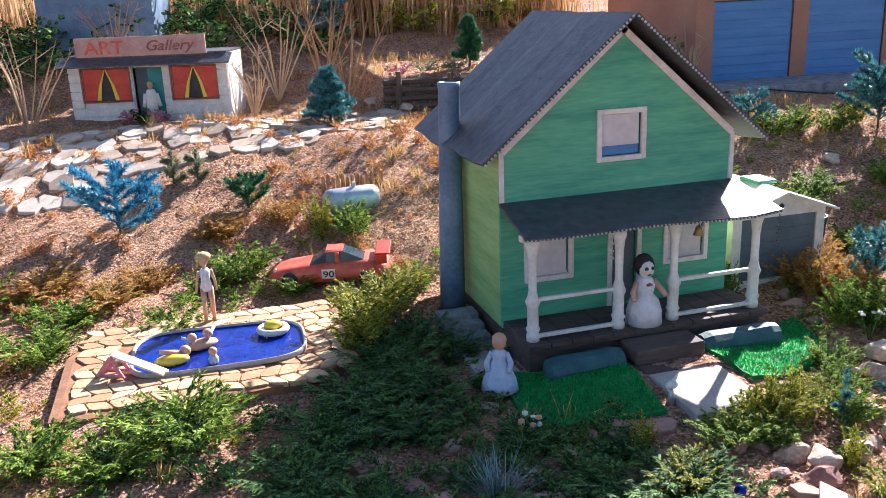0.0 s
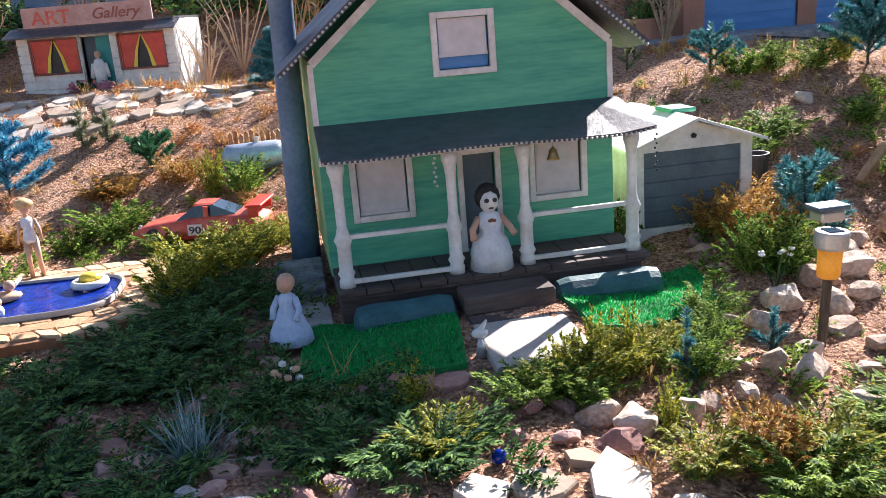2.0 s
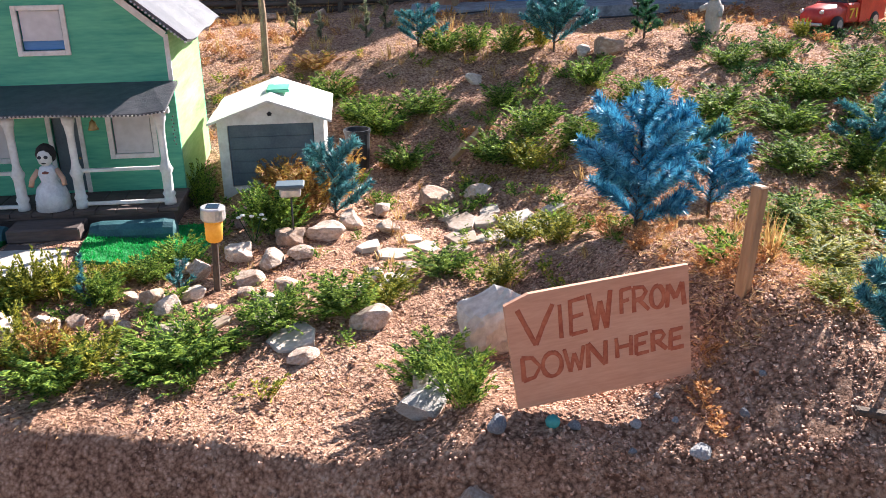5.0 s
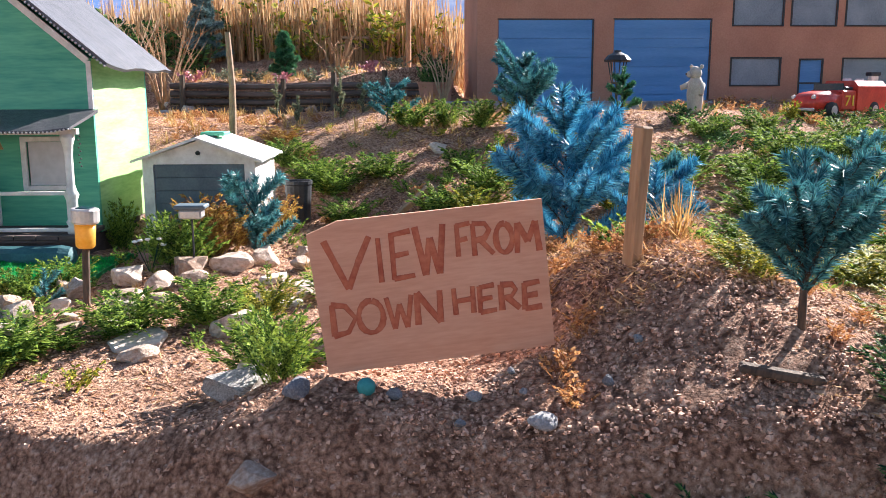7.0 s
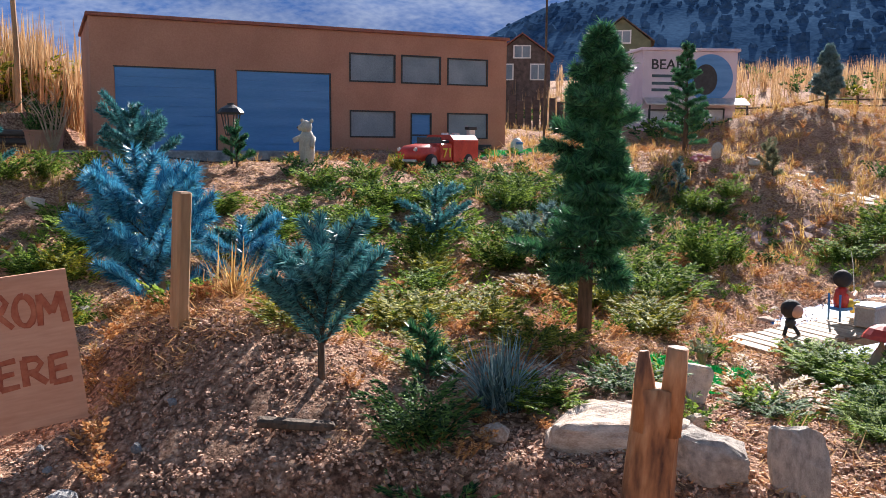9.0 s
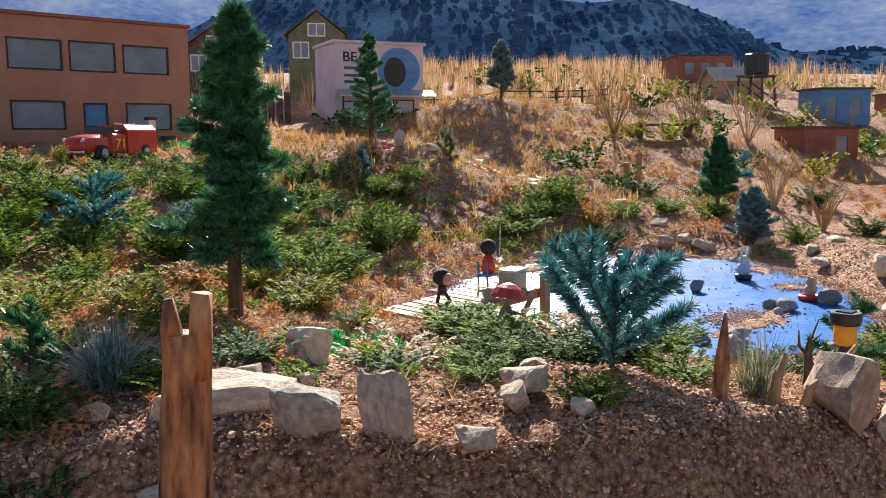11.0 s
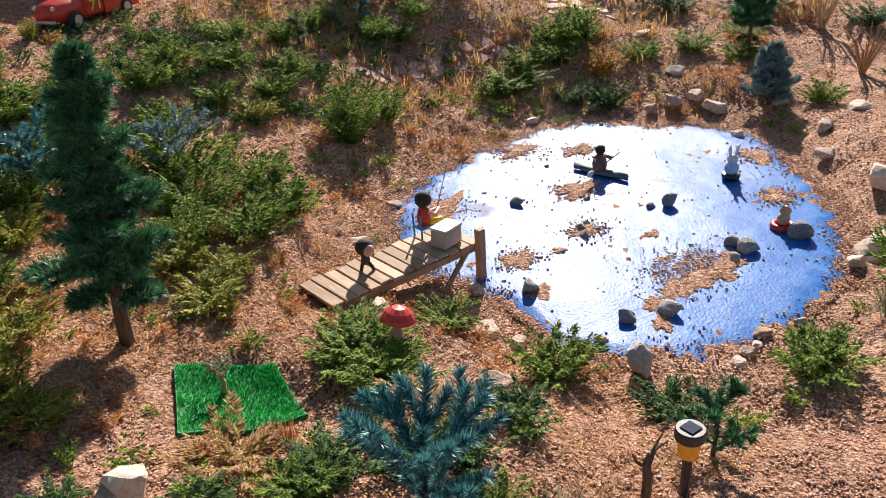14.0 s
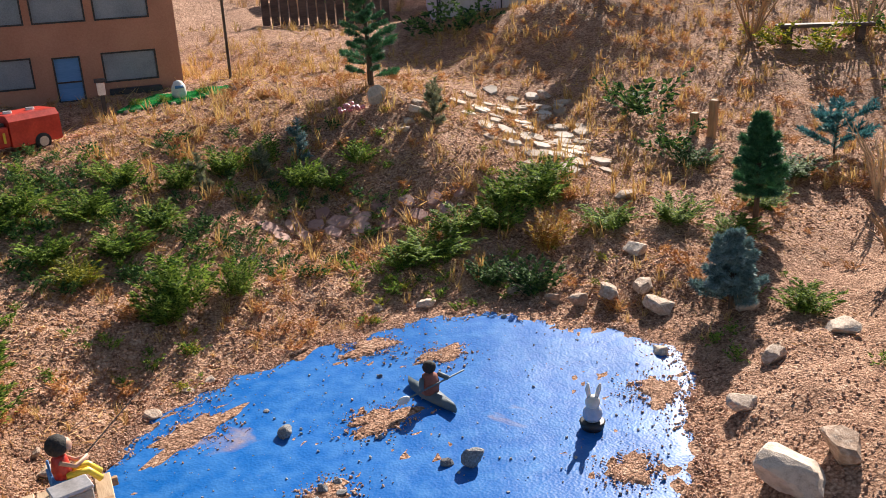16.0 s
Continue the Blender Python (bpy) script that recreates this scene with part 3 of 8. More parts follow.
    # door
    d = part("door", boxes(((1.55, yf + 0.012, zf + 0.006), (1.65, yf + 0.017, 0.596))), M_GDOOR, h, "dark panelled front door")
    part("door_frame", boxes(((1.527, yf - 0.009, zf), (1.545, yf, 0.618)), ((1.655, yf - 0.009, zf), (1.673, yf, 0.618)), ((1.545, yf - 0.009, 0.60), (1.655, yf, 0.618))), M_WHITE, d)
    part("door_knob", lathe([(0.003, 0), (0.006, 0.004), (0.004, 0.008)], 8, m=pose(1.64, yf + 0.012, 0.42, 90)), M_BRASS, d, "brass knob")
    # porch
    porch = part("porch_floor", boxes(((x0 + 0.006, 2.66, zf - 0.028), (x1 - 0.006, yf - 0.002, zf - 0.0185))), M_DKWOOD, h, "worn dark porch boards")
    for i in range(12):
        part("floor_board", boxes(((x0 + 0.004 + i * 0.0835, 2.655, zf - 0.018), (x0 + 0.004 + i * 0.0835 + 0.081, yf - 0.002, zf)), bevel=0.002), M_DKWOOD, porch)
    rings = []
    for x in np.linspace(1.075, 2.09, 10):
        sg = 0.004 * math.sin(x * 9)
        tip = 0.012 * step(2.0, 2.12, x)
        fy = 2.665 - 0.045 * (x - 1.075)
        rings.append([(x, fy, 0.660 + sg + tip), (x, yf - 0.002, 0.726), (x, yf - 0.002, 0.740), (x, fy, 0.670 + sg + tip)])
    pr = part("porch_roof", loft(rings), M_ROOF, h, "dark felt porch roof with beaded edge")
    bm = bmesh.new()
    for k in range(66):
        x = 1.08 + k * 1.005 / 65
        bmesh.ops.create_icosphere(bm, subdivisions=1, radius=0.0048, matrix=Matrix.Translation((x, 2.661 - 0.045 * (x - 1.075), 0.664 + 0.004 * math.sin(x * 9) + 0.012 * float(step(2.0, 2.12, x)))))
    part("bead_trim", bm, M_STEEL, pr, "pale beaded edging")
    part("porch_beam", boxes(((1.07, 2.695, 0.650), (2.085, 2.722, 0.672))), M_WHITE, h)
    prof = [(1.25 * r, z) for r, z in ((0.020, 0), (0.020, 0.022), (0.016, 0.03), (0.022, 0.045), (0.017, 0.055), (0.017, 0.13), (0.023, 0.15), (0.017, 0.165), (0.012, 0.19), (0.0125, 0.30), (0.016, 0.34), (0.021, 0.36), (0.021, 0.381))]
    for px in (1.116, 1.46, 1.69, 2.044):
        part("porch_post", lathe(prof, 10, m=pose(px, 2.708, zf)), M_WHITE, h, "turned white porch post", True)
    for a, b in ((1.116, 1.46), (1.69, 2.044)):
        for z in (zf + 0.014, 0.425):
            part("rail", boxes(((a + 0.017, 2.700, z - 0.006), (b - 0.017, 2.716, z + 0.008)), bevel=0.002), M_WHITE, h)
    # steps
    for i, (z0, z1, y0) in enumerate(((0.19, 0.245, 2.52), (0.12, 0.19, 2.43))):
        part("step", boxes(((1.44, y0, z0), (1.72, 2.654 if i == 0 else 2.53, z1)), bevel=0.006), M_DKWOOD, h, "rough dark timber step")
    # small porch hangings
    bell = part("bell", lathe([(0.022, 0), (0.019, 0.006), (0.015, 0.016), (0.012, 0.030), (0.005, 0.036), (0.003, 0.040)], 12, m=pose(1.785, 2.70, 0.595)), M_BRASS, h, "small brass bell hanging from the porch beam", True)
    bm = bmesh.new()
    tube(bm, [(1.785, 2.70, 0.632), (1.785, 2.70, 0.652)], 0.0012, 5)
    part("cord", bm, M_BRASS, bell)
    for cx, n, mm in ((1.405, 7, M_STEEL), (2.105, 9, M_BLACK)):
        bm = bmesh.new()
        for k in range(n):
            bmesh.ops.create_icosphere(bm, subdivisions=1, radius=0.0055 if mm is M_STEEL else 0.004, matrix=Matrix.Translation((cx + 0.003 * (-1) ** k, 2.66, 0.645 - k * 0.014)))
        part("wind_chime", bm, mm, h, "hanging string of small beads")
    return h


green_house()
for xa, xb, lab in ((1.115, 1.425, "dark teal painted log"), (1.735, 2.085, "dark teal painted log with peeling top")):
    bm = lathe([(0.02, 0), (0.05, 0.012), (0.058, 0.05), (0.056, (xb - xa) / 2), (0.060, xb - xa - 0.05), (0.052, xb - xa - 0.012), (0.02, xb - xa)], 14)
    me = bpy.data.meshes.new("log")
    bm.to_mesh(me)
    bm.free()
    me.materials.append(M_TEALLOG)
    thing("log", lab + " below the porch", "log", pose(xa, 2.595, 0.185, 0, 90, 0), data=me)


def slab_mesh(name, pts, z, thick, material, tilt=0.0):
    """A flat stone from an outline, its edge chamfered."""
    c = np.mean(pts, 0)
    lo = [(p[0], p[1], z - thick) for p in pts]
    mid = [(p[0], p[1], z - 0.004) for p in pts]
    hi = [(c[0] + (p[0] - c[0]) * 0.95, c[1] + (p[1] - c[1]) * 0.95, z) for p in pts]
    n = len(pts)
    f = [tuple(range(2 * n, 3 * n))]
    for k in range(2):
        f += [(k * n + i, k * n + (i + 1) % n, (k + 1) * n + (i + 1) % n, (k + 1) * n + i) for i in range(n)]
    return mesh_from(name, lo + mid + hi, f, material)


def stone_outline(cx, cy, r, n, rg, stretch=1.0, turn=0.0):
    out = []
    for i in range(n):
        a = 2 * math.pi * (i + rg.uniform(-0.28, 0.28)) / n
        k = r * rg.uniform(0.78, 1.12)
        px, py = k * math.cos(a) * stretch, k * math.sin(a)
        out.append((cx + px * math.cos(turn) - py * math.sin(turn), cy + px * math.sin(turn) + py * math.cos(turn)))
    return out


thing("paving_slab", "pale concrete slab at the foot of the porch steps", "slab", data=slab_mesh("paving_slab", [(1.43, 2.12), (1.70, 2.16), (1.71, 2.44), (1.44, 2.44)], at(1.57, 2.3) + 0.022, 0.06, M_CONC))
thing("paving_slab", "grey concrete slab beside the side steps", "slab", data=slab_mesh("paving_slab", [(0.90, 2.70), (1.06, 2.70), (1.06, 2.92), (0.91, 2.92)], at(0.98, 2.8) + 0.02, 0.06, M_CONC))
for i in range(4):
    me = bpy.data.meshes.new("stone_step")
    bm = boxes(((0.88 + 0.005 * i, 2.93 + i * 0.075, at(0.95, 3.0) - 0.04), (1.062, 3.02 + i * 0.075, at(0.95, 3.0) + 0.018 + 0.022 * i)), bevel=0.006)
    bm.to_mesh(me)
    bm.free()
    me.materials.append(M_ROCK_G)
    thing("stone_step", "flat grey stone step beside the house", "step", group="side steps", data=me)


def lawn(label, pts):
    """A piece of plastic turf: a mat with many short blades."""
    L = thing("turf_mat", label, "artificial turf")
    p = np.array(pts)
    k = 15
    V, F = [], []
    for lift in (0.016, -0.03):
        for i in range(k):
            for j in range(k):
                u, v = i / (k - 1), j / (k - 1)
                x, y = p[0] * (1 - u) * (1 - v) + p[1] * u * (1 - v) + p[2] * u * v + p[3] * (1 - u) * v
                V.append((x, y, at(x, y) + lift))
    F += [(i * k + j, (i + 1) * k + j, (i + 1) * k + j + 1, i * k + j + 1) for i in range(k - 1) for j in range(k - 1)]
    rim = [i * k for i in range(k)] + [(k - 1) * k + j for j in range(1, k)] + [i * k + k - 1 for i in range(k - 2, -1, -1)] + [j for j in range(k - 2, 0, -1)]
    F += [(rim[i], rim[(i + 1) % len(rim)], rim[(i + 1) % len(rim)] + k * k, rim[i] + k * k) for i in range(len(rim))]
    part_of("backing", mesh_from("backing", V, F, M_TURFBASE), L)
    n = 5200
    uv = rng.uniform(0.01, 0.99, (n, 2))
    q = (p[0] * ((1 - uv[:, :1]) * (1 - uv[:, 1:])) + p[1] * (uv[:, :1] * (1 - uv[:, 1:])) + p[2] * (uv[:, :1] * uv[:, 1:]) + p[3] * ((1 - uv[:, :1]) * uv[:, 1:]))
    b = np.column_stack([q, ground(q[:, 0], q[:, 1]) + relief(q[:, 0], q[:, 1]) + 0.013])
    a = rng.uniform(0, 6.28, n)
    w = np.column_stack([np.cos(a), np.sin(a), 0 * a]) * 0.0022
    tip = b + np.column_stack([rng.normal(0, 0.004, (n, 2)), rng.uniform(0.009, 0.016, n)])
    part_of("pile", tri_mesh("pile", np.stack([b - w, b + w, tip], 1), M_TURF), L)


lawn("dark green plastic turf mat in the house's shade", [(0.93, 2.28), (1.37, 2.20), (1.42, 2.56), (0.97, 2.68)])
lawn("bright green plastic turf mat beside the walk", [(1.76, 2.30), (2.20, 2.39), (2.26, 2.72), (1.74, 2.60)])


# ---- garage ----
def garage():
    g = thing("garage", "small white garage with grey door", "garage")
    x0, x1, yf, yb, z0, ze, zp = 2.205, 2.68, 3.08, 3.62, 0.24, 0.528, 0.606
    xm = (x0 + x1) / 2
    out = [(x0, z0 - 0.12), (x1, z0 - 0.12), (x1, ze), (xm, zp), (x0, ze)]
    bm = panel(out, [rect(2.25, z0 - 0.02, 2.635, 0.505)], 0.016)
    bmesh.ops.translate(bm, vec=(0, yf, 0), verts=bm.verts)
    part("wall", bm, M_WHITE, g)
    bm = panel(out, [], 0.016)
    bmesh.ops.translate(bm, vec=(0, yb - 0.016, 0), verts=bm.verts)
    part("wall", bm, M_WHITE, g)
    for a in (x0, x1 - 0.016):
        part("wall", boxes(((a, yf + 0.016, z0 - 0.12), (a + 0.016, yb - 0.016, ze))), M_WHITE, g)
    d = part("garage_door", boxes(((2.252, yf + 0.0115, z0 - 0.018), (2.633, yf + 0.015, 0.503))), M_GDOOR, g, "grey-blue sectional door")
    for i in range(5):
        part("door_panel", boxes(((2.2525, yf + 0.006, z0 - 0.017 + i * 0.0565), (2.6325, yf + 0.011, z0 - 0.017 + i * 0.0565 + 0.055)), bevel=0.0012), M_GDOOR, d)
    for s in (-1, 1):
        ex, ez = xm + s * 0.275, ze - 0.012
        prof = [(xm, zp + 0.006), (ex, ez), (ex, ez + 0.011), (xm, zp + 0.018)]
        part("roof", loft([[(p[0], y, p[1] + 0.003 * math.sin(y * 20)) for p in prof] for y in np.linspace(yf - 0.045, yb + 0.03, 6)]), M_WHITE, g, "cream painted roof slope")
    part("ridge_vent", boxes(((xm - 0.02, 3.22, zp + 0.012), (xm + 0.085, 3.36, zp + 0.028)), bevel=0.004), M_GREEN, g, "green box on the roof")
    part("lamp", lathe([(0.008, 0), (0.012, 0.01), (0.003, 0.018)], 8, m=pose(xm, yf - 0.006, 0.545)), M_BLACK, g)


garage()


def open_tub(name, label, r, h, x, y, material, category):
    t = lathe([(r * 0.85, 0), (r, h * 0.9), (r * 1.06, h * 0.92), (r * 1.06, h), (r * 0.94, h), (r * 0.8, h * 0.15)], 18)
    me = bpy.data.meshes.new(name)
    t.to_mesh(me)
    t.free()
    me.materials.append(material)
    thing(name, label, category, pose(x, y, at(x, y, 0.01)), data=me)


open_tub("barrel", "dark metal barrel beside the garage", 0.062, 0.19, 2.83, 3.33, M_BLACK, "barrel")


# ---- salmon fire station on the terrace ----
def station():
    s = thing("fire_station", "salmon painted fire station model with blue bay doors", "building")
    x0, x1, yf, yb, z0, z1 = 3.87, 7.27, 6.03, 7.5, 0.60, 1.70
    wins = [(5.83, 1.312, 6.212, 1.525), (6.282, 1.312, 6.628, 1.528), (6.706, 1.312, 7.077, 1.522), (5.832, 0.862, 6.212, 1.064), (6.71, 0.857, 7.084, 1.059)]
    doors = [(4.03, 0.72, 4.75, 1.35), (4.913, 0.72, 5.657, 1.353)]
    dr = (6.37, 0.74, 6.543, 1.052)
    bm = panel(rect(x0, z0, x1, z1), [rect(*w) for w in wins + doors + [dr]], 0.02)
    bmesh.ops.translate(bm, vec=(0, yf, 0), verts=bm.verts)
    part("wall", bm, M_SALMON, s, "salmon front wall")
    part("wall", boxes(((x0, yb - 0.02, z0), (x1, yb, z1))), M_SALMON, s)
    for a in (x0, x1 - 0.02):
        part("wall", boxes(((a, yf + 0.02, z0), (a + 0.02, yb - 0.02, z1))), M_SALMON, s)
    part("roof", boxes(((x0 - 0.02, yf - 0.025, z1 + 0.001), (x1 + 0.02, yb + 0.02, z1 + 0.028)), bevel=0.004), M_BRICKRED, s, "flat roof with dark red edge")
    for x, za, xb, zb in doors:
        d = part("bay_door", boxes(((x + 0.003, yf + 0.012, za + 0.001), (xb - 0.003, yf + 0.016, zb - 0.001))), M_BLUEDOOR, s, "blue sectional bay door")
        for i in range(9):
            part("door_panel", boxes(((x + 0.003, yf + 0.006, za + i * (zb - za) / 9 + 0.002), (xb - 0.003, yf + 0.0118, za + (i + 1) * (zb - za) / 9 - 0.001))), M_BLUEDOOR, d)
        part("door_trim", boxes(((x - 0.008, yf - 0.004, zb), (xb + 0.008, yf + 0.002, zb + 0.008)), ((xb, yf - 0.004, za), (xb + 0.009, yf + 0.002, zb))), M_BLACK, d)
    for x, za, xb, zb in wins + [dr]:
        w = part("window", boxes(((x + 0.002, yf + 0.009, za + 0.002), (xb - 0.002, yf + 0.013, zb - 0.002))), M_PANE if (x, za) != dr[:2] else M_BLUEDOOR, s, "grey window sheet in black trim")
        part("frame", boxes(((x - 0.010, yf - 0.006, za - 0.010), (x + 0.002, yf + 0.004, zb + 0.010)), ((xb - 0.002, yf - 0.006, za - 0.010), (xb + 0.010, yf + 0.004, zb + 0.010)),
                            ((x + 0.002, yf - 0.006, za - 0.010), (xb - 0.002, yf + 0.004, za + 0.002)), ((x + 0.002, yf - 0.006, zb - 0.002), (xb - 0.002, yf + 0.004, zb + 0.010))), M_BLACK, w)
    part("planter", boxes(((6.72, yf - 0.07, 0.72), (7.1, yf - 0.003, 0.80)), bevel=0.006), M_BLACK, s, "dark planter box below the window")
    part("door_bar", boxes(((6.372, yf + 0.001, 0.87), (6.541, yf + 0.008, 0.882))), M_BLACK, s)


station()


# ---- art gallery ----
def gallery():
    # local frame: x along the front, origin at its west foot
    ax, ay, bx, by = -0.81, 7.05, 0.33, 6.71
    W = math.hypot(bx - ax, by - ay)
    g = thing("art_gallery", "white plank art gallery with red curtained windows", "building", pose(ax, ay, 0.655, 0, 0, math.degrees(math.atan2(by - ay, bx - ax))))
    H, D = 0.43, 0.5
    wins = [(0.10, 0.16, 0.45, 0.395), (0.77, 0.16, 1.10, 0.395)]
    door = (0.48, 0.0, 0.70, 0.40)
    bm = panel(rect(0.01, -0.1, W - 0.01, H), [rect(*w) for w in wins + [door]], 0.015)
    part("wall", bm, M_WHITE, g)
    for a in (0, W - 0.016):
        part("wall", boxes(((a, 0.016, -0.1), (a + 0.016, D, H + 0.05))), M_WHITE, g)
    part("wall", boxes(((0.016, D - 0.016, -0.1), (W - 0.016, D, H + 0.05))), M_WHITE, g)
    n = 7
    hh = (H + 0.02) / n
    for i in range(n):
        z = -0.02 + i * hh
        spans = [(0.0, W)]
        for (xa, za, xb, zb) in wins + [door]:
            if z + hh > za + 0.01 and z < zb - 0.01:
                spans = [q for a, b in spans for q in ((a, min(b, xa - 0.006)), (max(a, xb + 0.006), b)) if q[1] - q[0] > 0.01]
        for a, b in spans:
            part("plank", boxes(((a, -0.010, z + 0.004), (b, -0.001, z + hh - 0.003)), bevel=0.002), M_WHITE, g)
    for xa, za, xb, zb in wins:
        w = part("window", boxes(((xa + 0.002, 0.010, za + 0.002), (xb - 0.002, 0.013, zb - 0.002))), M_BLACK, g, "dark window with red and yellow curtains")
        part("frame", boxes(((xa - 0.005, -0.014, za - 0.012), (xb + 0.005, 0.004, za)), ((xa - 0.005, -0.014, zb), (xb + 0.005, 0.004, zb + 0.01)), ((xa - 0.012, -0.014, za - 0.012), (xa - 0.0005, 0.004, zb + 0.01)), ((xb + 0.0005, -0.014, za - 0.012), (xb + 0.012, 0.004, zb + 0.01))), M_BRICKRED, w)
        xm = (xa + xb) / 2
        for s in (-1, 1):
            xe = xa + 0.002 if s < 0 else xb - 0.002
            a, b = Vector((xm, 0, zb - 0.004)), Vector((xm + s * 0.085, 0, za + 0.004))
            k = part("curtain", panel([(xe, za + 0.003), (b.x, b.z), (xm + s * 0.055, (za + zb) / 2), (a.x + s * 0.004, a.z), (xe, zb - 0.003)][:: (1 if s > 0 else -1)], [], 0.004), M_RED, w, "red curtain drawn aside")
            k.matrix_basis = pose(0, 0.003, 0)
            edge = part("curtain_edge", panel([(b.x - s * 0.03, b.z), (b.x, b.z), (xm + s * 0.056, (za + zb) / 2), (a.x + s * 0.005, a.z), (a.x, a.z), (xm + s * 0.036, (za + zb) / 2)][:: (1 if s > 0 else -1)], [], 0.004), M_YELLOW, k, "yellow curtain border")
            edge.matrix_basis = pose(0, -0.0045, 0)
    d = part("door", boxes(((0.59, 0.006, 0.0), (0.698, 0.013, 0.395))), M_TEAL, g, "teal half door")
    part("doorway_back", boxes(((0.484, 0.05, 0.0), (0.588, 0.06, 0.395))), M_GDOOR, g)
    part("awning", loft([[(x, -0.10, 0.415), (x, 0.03, 0.475), (x, 0.03, 0.485), (x, -0.10, 0.425)] for x in np.linspace(-0.05, W + 0.04, 5)]), M_ROOF, g, "dark shingled awning")
    part("roof", boxes(((0.0, 0.02, H + 0.052), (W, D + 0.02, H + 0.066))), M_ROOF, g)
    sg = part("signboard", boxes(((0.08, -0.012, 0.485), (1.05, 0.006, 0.625)), bevel=0.003), M_PINKBOARD, g, "pinkish signboard with painted words")
    lettering("words", "ART", 0.135, M_REDCAR, sg, pose(0.15, -0.0135, 0.505), width=0.30)
    lettering("words", "Gallery", 0.105, M_BRICKRED, sg, pose(0.60, -0.0135, 0.52), shear=0.3, width=0.36)


gallery()


# ---- lilac shop with a round mural, on the far rise ----
def bear_shop():
    cx, cy, rx, ry = 10.25, 8.0, 11.38, 7.6
    W = math.hypot(rx - cx, ry - cy)
    b = thing("shop", "pale lilac shop with dark lettering and blue mural", "building", pose(cx, cy, 0.92, 0, 0, math.degrees(math.atan2(ry - cy, rx - cx))))
    H, D = 1.02, 0.9
    part("wall", panel(rect(0, -0.25, W, H), [rect(0.10, 0.06, 0.52, 0.30), rect(0.78, 0.06, 1.05, 0.32)], 0.02), M_LILAC, b)
    part("wall", boxes(((0, 0.02, -0.25), (0.02, D, H))), M_LILAC, b)
    part("wall", boxes(((W - 0.02, 0.02, -0.25), (W, D, H))), M_LILAC, b)
    part("wall", boxes(((0.02, D - 0.02, -0.25), (W - 0.02, D, H))), M_LILAC, b)
    part("roof", boxes(((-0.03, -0.03, H + 0.001), (W + 0.03, D + 0.03, H + 0.04)), bevel=0.006), M_LILAC, b)
    for xa, xb, zb in ((0.10, 0.52, 0.30), (0.78, 1.05, 0.32)):
        w = part("window", boxes(((xa + 0.002, 0.008, 0.062), (xb - 0.002, 0.012, zb - 0.002))), M_CURTAIN, b, "pale window in a black frame")
        part("frame", boxes(((xa - 0.012, -0.008, 0.05), (xa + 0.003, 0.006, zb + 0.01)), ((xb - 0.003, -0.008, 0.05), (xb + 0.012, 0.006, zb + 0.01)), ((xa + 0.003, -0.008, 0.05), (xb - 0.003, 0.006, 0.065)), ((xa + 0.003, -0.008, zb - 0.005), (xb - 0.003, 0.006, zb + 0.01))), M_BLACK, w)
    part("awning", loft([[(x, -0.16, 0.36), (x, -0.002, 0.44), (x, -0.002, 0.455), (x, -0.16, 0.375)] for x in np.linspace(0.02, W + 0.12, 4)]), M_STEEL, b)
    for x in (0.05, W + 0.08):
        part("awning_post", boxes(((x, -0.15, -0.15), (x + 0.018, -0.132, 0.36))), M_BLACK, b)
    lettering("words", "BEAR", 0.17, M_BLACK, b, pose(0.10, -0.004, 0.80), width=0.42)
    for z, wd in ((0.70, 0.30), (0.61, 0.40), (0.53, 0.34)):
        part("lettering_bar", boxes(((0.12, -0.003, z), (0.12 + wd, -0.0005, z + 0.035))), M_GLASSDK, b)
    # round mural of a dark bear on blue
    part("mural", lathe([(0.29, 0), (0.29, 0.003)], 40, m=pose(0.86, -0.0005, 0.70, 90)), M_BLUEDOOR, b, "round blue mural with a dark animal shape")
    part("mural_figure", lathe([(0.15, 0), (0.15, 0.002)], 24, m=pose(0.80, -0.004, 0.68, 90) @ Matrix.Diagonal((1, 1.25, 1, 1))), M_BLACK, b)


bear_shop()


# ---- pond: a blue tarp with sand on it ----
a = np.linspace(-math.pi, math.pi, 180, endpoint=False)
V, F = [(POND[0], POND[1], 0.044)], []
for i, k in enumerate(np.linspace(0.06, 1.02, 24)):
    for t in a:
        r = pond_edge(t) * k
        x, y = POND[0] + r * math.cos(t), POND[1] + r * math.sin(t)
        V.append((x, y, at(x, y) + 0.006 + 0.004 * math.sin(7 * x + 3 * y) * math.sin(5 * y) - 0.020 * max(0.0, k - 0.93) / 0.09 + (0.006 * math.sin(23 * x + 5 * math.sin(9 * y)) * math.sin(19 * y + 4 * math.sin(11 * x)) if k > 0.92 else 0)))
n = len(a)
F += [(0, 1 + j, 1 + (j + 1) % n) for j in range(n)]
F += [(1 + i * n + j, 1 + (i + 1) * n + j, 1 + (i + 1) * n + (j + 1) % n, 1 + i * n + (j + 1) % n) for i in range(23) for j in range(n)]
thing("pond", "shiny blue plastic tarp pond with sandy patches", "pond", data=mesh_from("pond", V, F, M_TARP, smooth=True))


